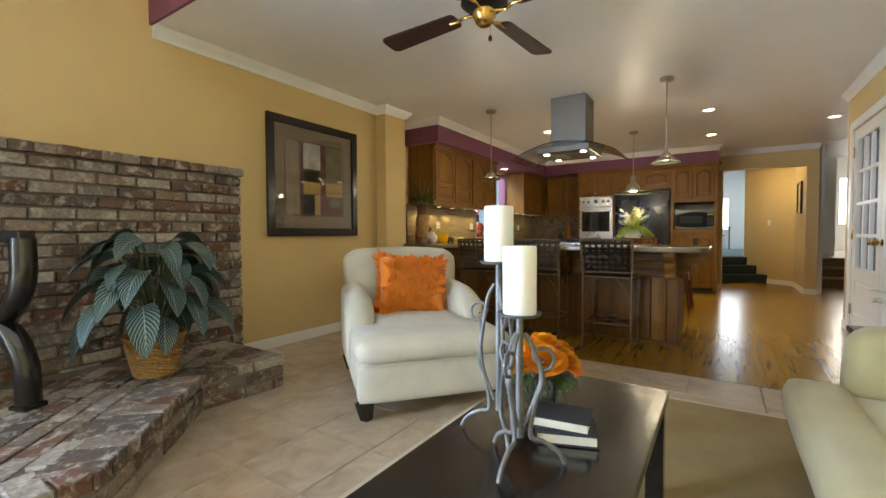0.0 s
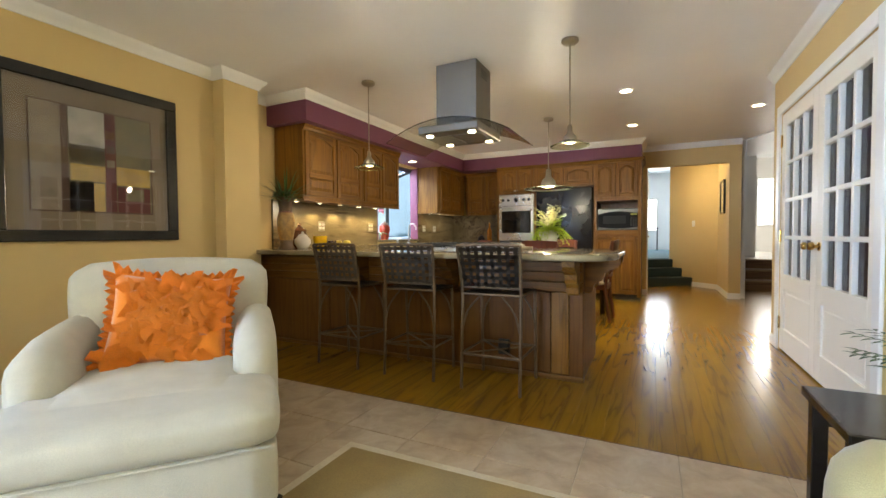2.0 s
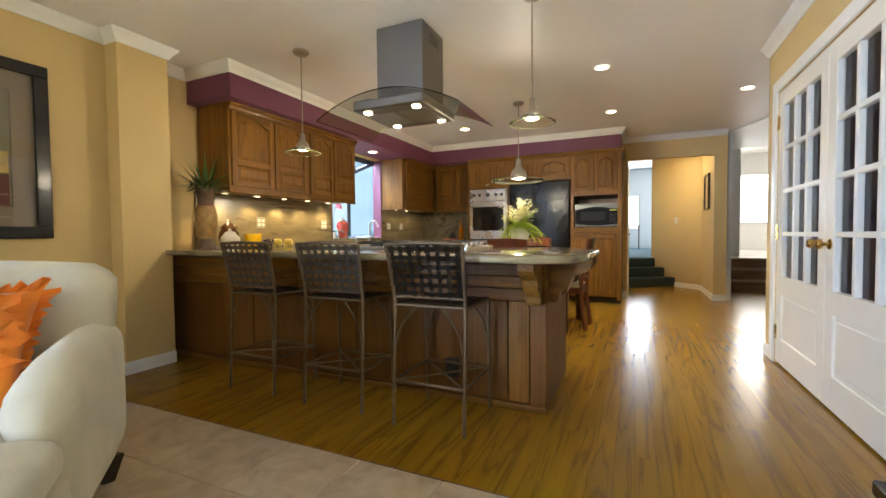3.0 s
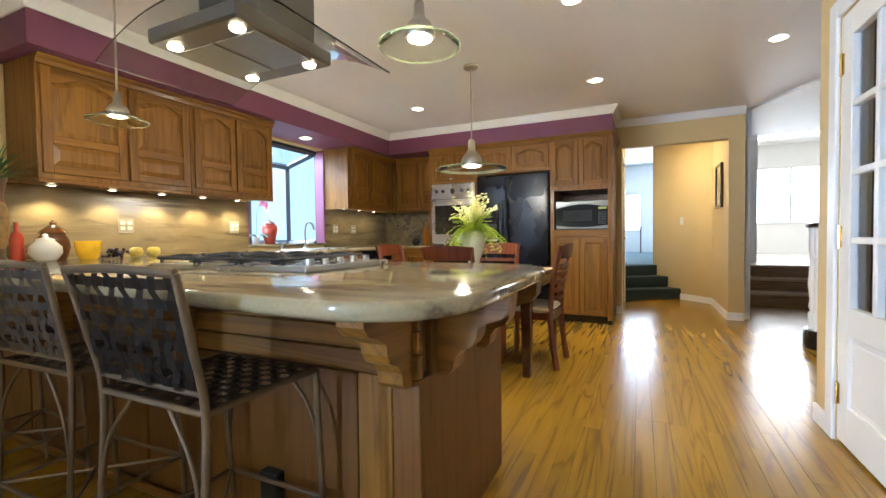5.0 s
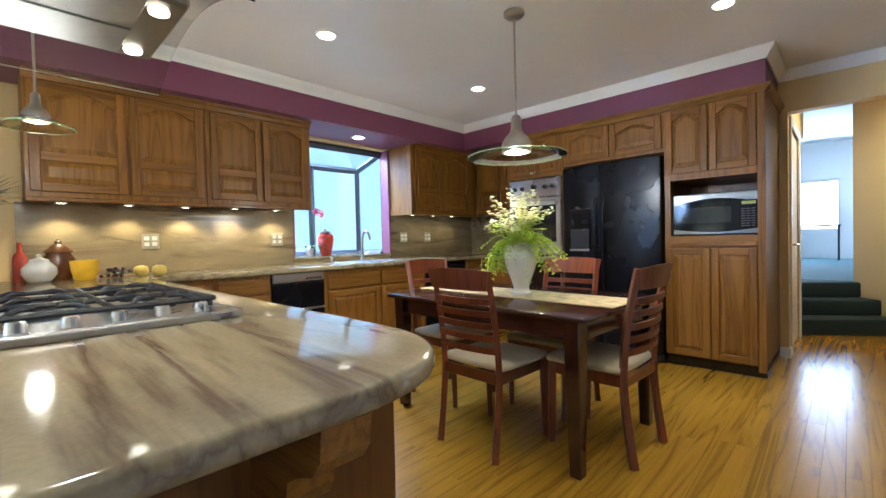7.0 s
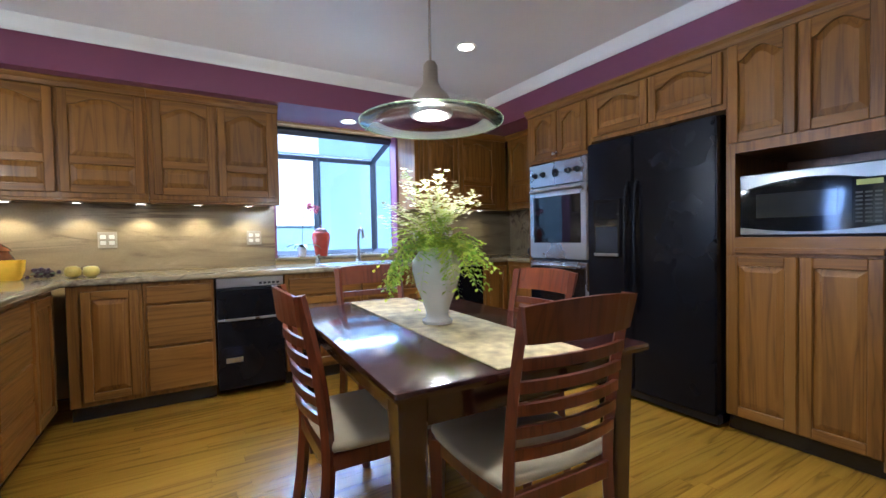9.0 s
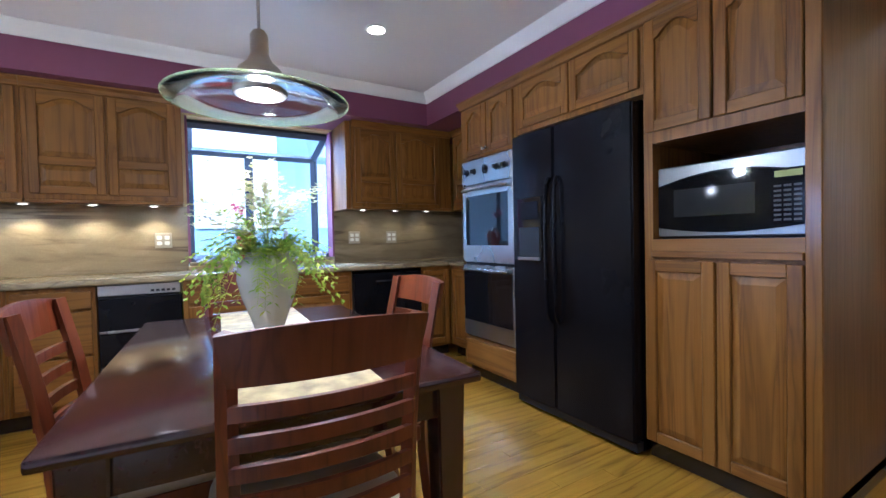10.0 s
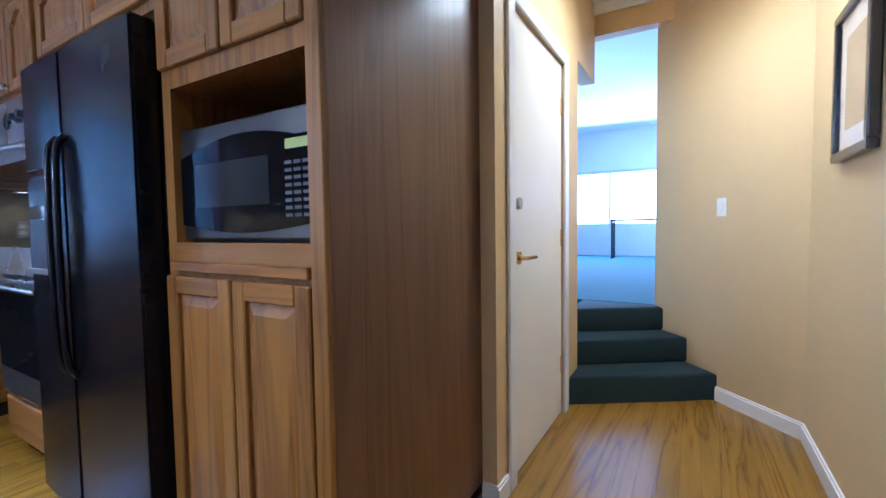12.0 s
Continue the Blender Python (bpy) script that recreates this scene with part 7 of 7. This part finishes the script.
# black curved stand on the hearth
bs2 = thing("black_stand", "black lacquered stand with curved X-shaped legs on the hearth", "stand", pose(-2.02, 1.45, HZ, 0, 0, 20) @ Matrix.Diagonal((1, 1, 1.13, 1)))
for sy in (-0.03,):
    for s in (-1, 1):
        lo = curve([(s * 0.26, sy, 0.0), (s * 0.25, sy, 0.18), (s * 0.16, sy, 0.30), (0.0, sy, 0.35)], 6)
        hi = curve([(s * 0.26, sy, 0.70), (s * 0.25, sy, 0.52), (s * 0.16, sy, 0.40), (0.0, sy, 0.35)], 6)
        part("lower_leg", tube(bmesh.new(), lo, 0.05, 8), BLACKW, bs2, smooth=50)
        part("upper_leg", tube(bmesh.new(), hi, 0.05, 8), BLACKW, bs2, smooth=50)
part("top_rail", B(-0.29, 0.29, -0.065, 0.005, 0.68, 0.73, 0.006), BLACKW, bs2)
part("foot_block", B(-0.31, -0.21, -0.08, 0.02, 0.0, 0.02, 0.004), BLACKW, bs2)
part("foot_block", B(0.21, 0.31, -0.08, 0.02, 0.0, 0.02, 0.004), BLACKW, bs2)

# patio door behind
pd = thing("window_4", "white sliding patio door with clear glass", "window", kind="structure")
for a in ((-1.5, 0.3, 0.0, 0.06), (-1.5, 0.3, 2.28, 2.35), (-1.5, -1.43, 0.06, 2.28), (0.23, 0.3, 0.06, 2.28), (-0.635, -0.565, 0.06, 2.28)):
    part("window_frame", B(a[0], a[1], SOUTH - 0.09, SOUTH - 0.03, a[2], a[3], 0.004), TRIM, pd)
o = part("pane", B(-1.43, 0.23, SOUTH - 0.063, SOUTH - 0.057, 0.06, 2.28), PANEG, pd)
o.visible_shadow = False
sd2 = thing("window_5", "white framed glass side door by the hearth", "window", kind="structure")
for a in ((-2.35, -0.75, 0.0, 0.06), (-2.35, -0.75, 2.19, 2.25), (-2.35, -2.29, 0.06, 2.19), (-0.81, -0.75, 0.06, 2.19)):
    part("window_frame", B(WX - 0.15, WX - 0.09, a[0], a[1], a[2], a[3], 0.004), TRIM, sd2)
o = part("pane", B(WX - 0.123, WX - 0.117, -2.29, -0.81, 0.06, 2.19), PANEG, sd2)
o.visible_shadow = False


# ---- many pieces: tiles, oak strips, bricks ----
def piece_mesh(name, w, l, h, bev, mat_):
    return mesh_of(name, B(0, w, 0, l, -h, 0, bev), mat_)


def piece(name, me, parent, at):
    ob = bpy.data.objects.new(name, me)
    scene.collection.objects.link(ob)
    ob.parent = parent
    ob.matrix_basis = at
    return ob


# floor tiles, 0.40 m
ts = 0.40
full = piece_mesh("tile", ts - 0.005, ts - 0.005, 0.012, 0.002, TILE)
x = WX
while x < EX - 0.01:
    w = min(ts, EX - x)
    y = 4.378
    while y > SOUTH + 0.01:
        l = min(ts, y - SOUTH)
        me = full if w > ts - 0.001 and l > ts - 0.001 else piece_mesh("tile_cut", w - 0.005, l - 0.005, 0.012, 0.002, TILE)
        piece("tile", me, tile_floor, pose(x, y - l + 0.005, 0))
        y -= ts
    x += ts

# oak strips along y
rng = random.Random(77)
sw_, lens = 0.083, [0.6, 0.8, 1.0, 1.25, 1.5]
strips = {L: piece_mesh("strip", sw_ - 0.0007, L - 0.0007, 0.014, 0.0004, FLOORW) for L in lens}
far_bm, count = bmesh.new(), 0
x = -2.58
while x < 6.4:
    low = 4.383 if x < 2.1 else 7.1
    y = low - rng.uniform(0, 0.9)
    top = 12.3 if x > 0.75 else NY
    while y < top:
        L = rng.choice(lens)
        y0, y1 = max(y, low), min(y + L, top)
        if y1 - y0 > 0.02:
            inside = 0.3 < x < 2.0 and y1 < 9.6 or -1.95 < x < 0.3 and 6.4 < y0 < 9.0
            if y0 == y and y1 == y + L and inside and count < 300:
                piece("strip", strips[L], wood_floor, pose(x, y, rng.uniform(-0.0002, 0), rng.uniform(-0.02, 0.02), rng.uniform(-0.28, 0.28), 0))
                count += 1
            else:
                box(far_bm, x, x + sw_ - 0.0007, y0, y1 - 0.0007, -0.014, 0)
        y += L
    x += sw_
fo = part("strips_far", far_bm, FLOORW2, wood_floor)
fo["kind"] = "stuff"
struct("floor_threshold", B(WX + 0.2, EX, 4.3785, 4.3825, -0.01, 0.001), TREAD, "thin wooden strip where tile meets oak", "floor")

# brick surround and raised hearth
rng = random.Random(8)
BL_, BH, BD, J = 0.20, 0.062, 0.09, 0.012
variants = []
for k in range(6):
    bm = B(0, BL_, 0, BD, 0, BH, 0.005)
    for v in bm.verts:
        v.co += Vector((rng.uniform(-.003, .003), rng.uniform(-.003, .003), rng.uniform(-.003, .003)))
    variants.append(mesh_of("brick", bm, BRICK))
half = mesh_of("brick_half", B(0, BL_ / 2 - J / 2, 0, BD, 0, BH, 0.005), BRICK)
fp = tagged(new("wall_brick_surround"), "whitewashed reclaimed brick fireplace wall", "brick wall", kind="structure")
part("mortar", B(WX + 0.001, WX + 0.085, -0.6, 2.925, 0.0, 1.49), MORTAR, fp)
part("mortar", B(WX + 0.001, WX + 0.115, -0.6, 2.94, 1.491, 1.535), MORTAR, fp)
for r in range(20):
    z = 0.0 + r * (BH + J)
    y = 2.93 - (0 if r % 2 else (BL_ + J) / 2)
    if r % 2 == 0:
        piece("brick", half, fp, pose(WX + 0.105 + rng.uniform(-.004, .004), y + J, z, 0, 0, 90))
    while y > 0.2:
        y -= BL_ + J
        piece("brick", rng.choice(variants), fp, pose(WX + 0.105 + rng.uniform(-.005, .005), y + J, z, 0, rng.uniform(-.6, .6), 90 + rng.uniform(-.8, .8)))
# header course along the top: short ends, proud
y = 2.95
while y > 0.2:
    y -= 0.105
    piece("brick", rng.choice(variants), fp, pose(WX + 0.005, y, 1.482 + rng.uniform(-.002, .002), 0, 0, 0) @ Matrix.Diagonal((0.62, 1.13, 1, 1)))
he = tagged(new("hearth"), "raised whitewashed brick hearth with an angled front", "hearth", kind="structure")
HP = [(-2.35, 2.71), (-1.52, 2.71), (-1.56, 2.20), (-0.83, 1.47), (-0.83, -0.5), (-2.35, -0.5)]


def inset(pts, d):
    c = Vector((-1.9, 1.0))
    return [tuple(c + (Vector(p) - c) * (1 - d)) for p in pts]


part("mortar", prism(bmesh.new(), inset(HP, 0.012), 0.0, HZ - 0.012), MORTAR, he)


def edge_course(a, b, z, flat):
    a, b = Vector(a), Vector(b)
    d = (b - a)
    L, ang = d.length, math.degrees(math.atan2(d.y, d.x))
    step = (BD if flat else BL_) + J * 0.8
    n = max(1, int(L / step))
    k = L / (n * step)
    for i in range(n):
        p = a + d * (i / n)
        if flat:
            piece("brick", rng.choice(variants), he, pose(p.x, p.y, z, 0, 0, ang) @ Matrix.Translation((BD * k, 0, 0)) @ pose(0, 0, 0, 0, 0, 90) @ Matrix.Diagonal((1.0, k, 1, 1)))
        else:
            piece("brick", rng.choice(variants), he, pose(p.x, p.y, z, rng.uniform(-.6, .6), 0, ang + rng.uniform(-.6, .6)) @ Matrix.Diagonal((k, 1, 1, 1)))


# faces: chain runs so that the inside lies to its left
chain = [(-0.83, -0.4), (-0.83, 1.47), (-1.56, 2.20), (-1.52, 2.71), (-2.35, 2.71)]
for a, b in zip(chain, chain[1:]):
    for r in range(2):
        edge_course(a, b, 0.002 + r * (BH + 0.01), False)
    edge_course(a, b, HZ - BH, True)
# top: bricks laid flat, square to the angled front


def inside(x, y, pts):
    ok = False
    for k in range(len(pts)):
        (xa, ya), (xb, yb) = pts[k - 1], pts[k]
        if (ya > y) != (yb > y) and x < (xb - xa) * (y - ya) / (yb - ya) + xa:
            ok = not ok
    return ok


IN = [(-2.34, 2.60), (-1.63, 2.60), (-1.66, 2.14), (-0.94, 1.42), (-0.95, -0.4), (-2.34, -0.4)]
turn = pose(-1.5, 1.2, 0, 0, 0, -45)
rows_i = range(-16, 17)
for i in rows_i:
    for j in range(-9, 10):
        u, v = j * (BL_ + 0.009) + (i % 2) * 0.1, i * (BD + 0.009)
        c = [turn @ Vector((u + du * BL_, v + dv * BD, 0)) for du, dv in ((0.02, 0.05), (0.98, 0.05), (0.98, 0.95), (0.02, 0.95))]
        if all(inside(p.x, p.y, IN) for p in c):
            piece("brick", rng.choice(variants), he, turn @ pose(u, v, HZ - BH - 0.001 + rng.uniform(-.003, .002), 0, 0, rng.uniform(-.6, .6)))
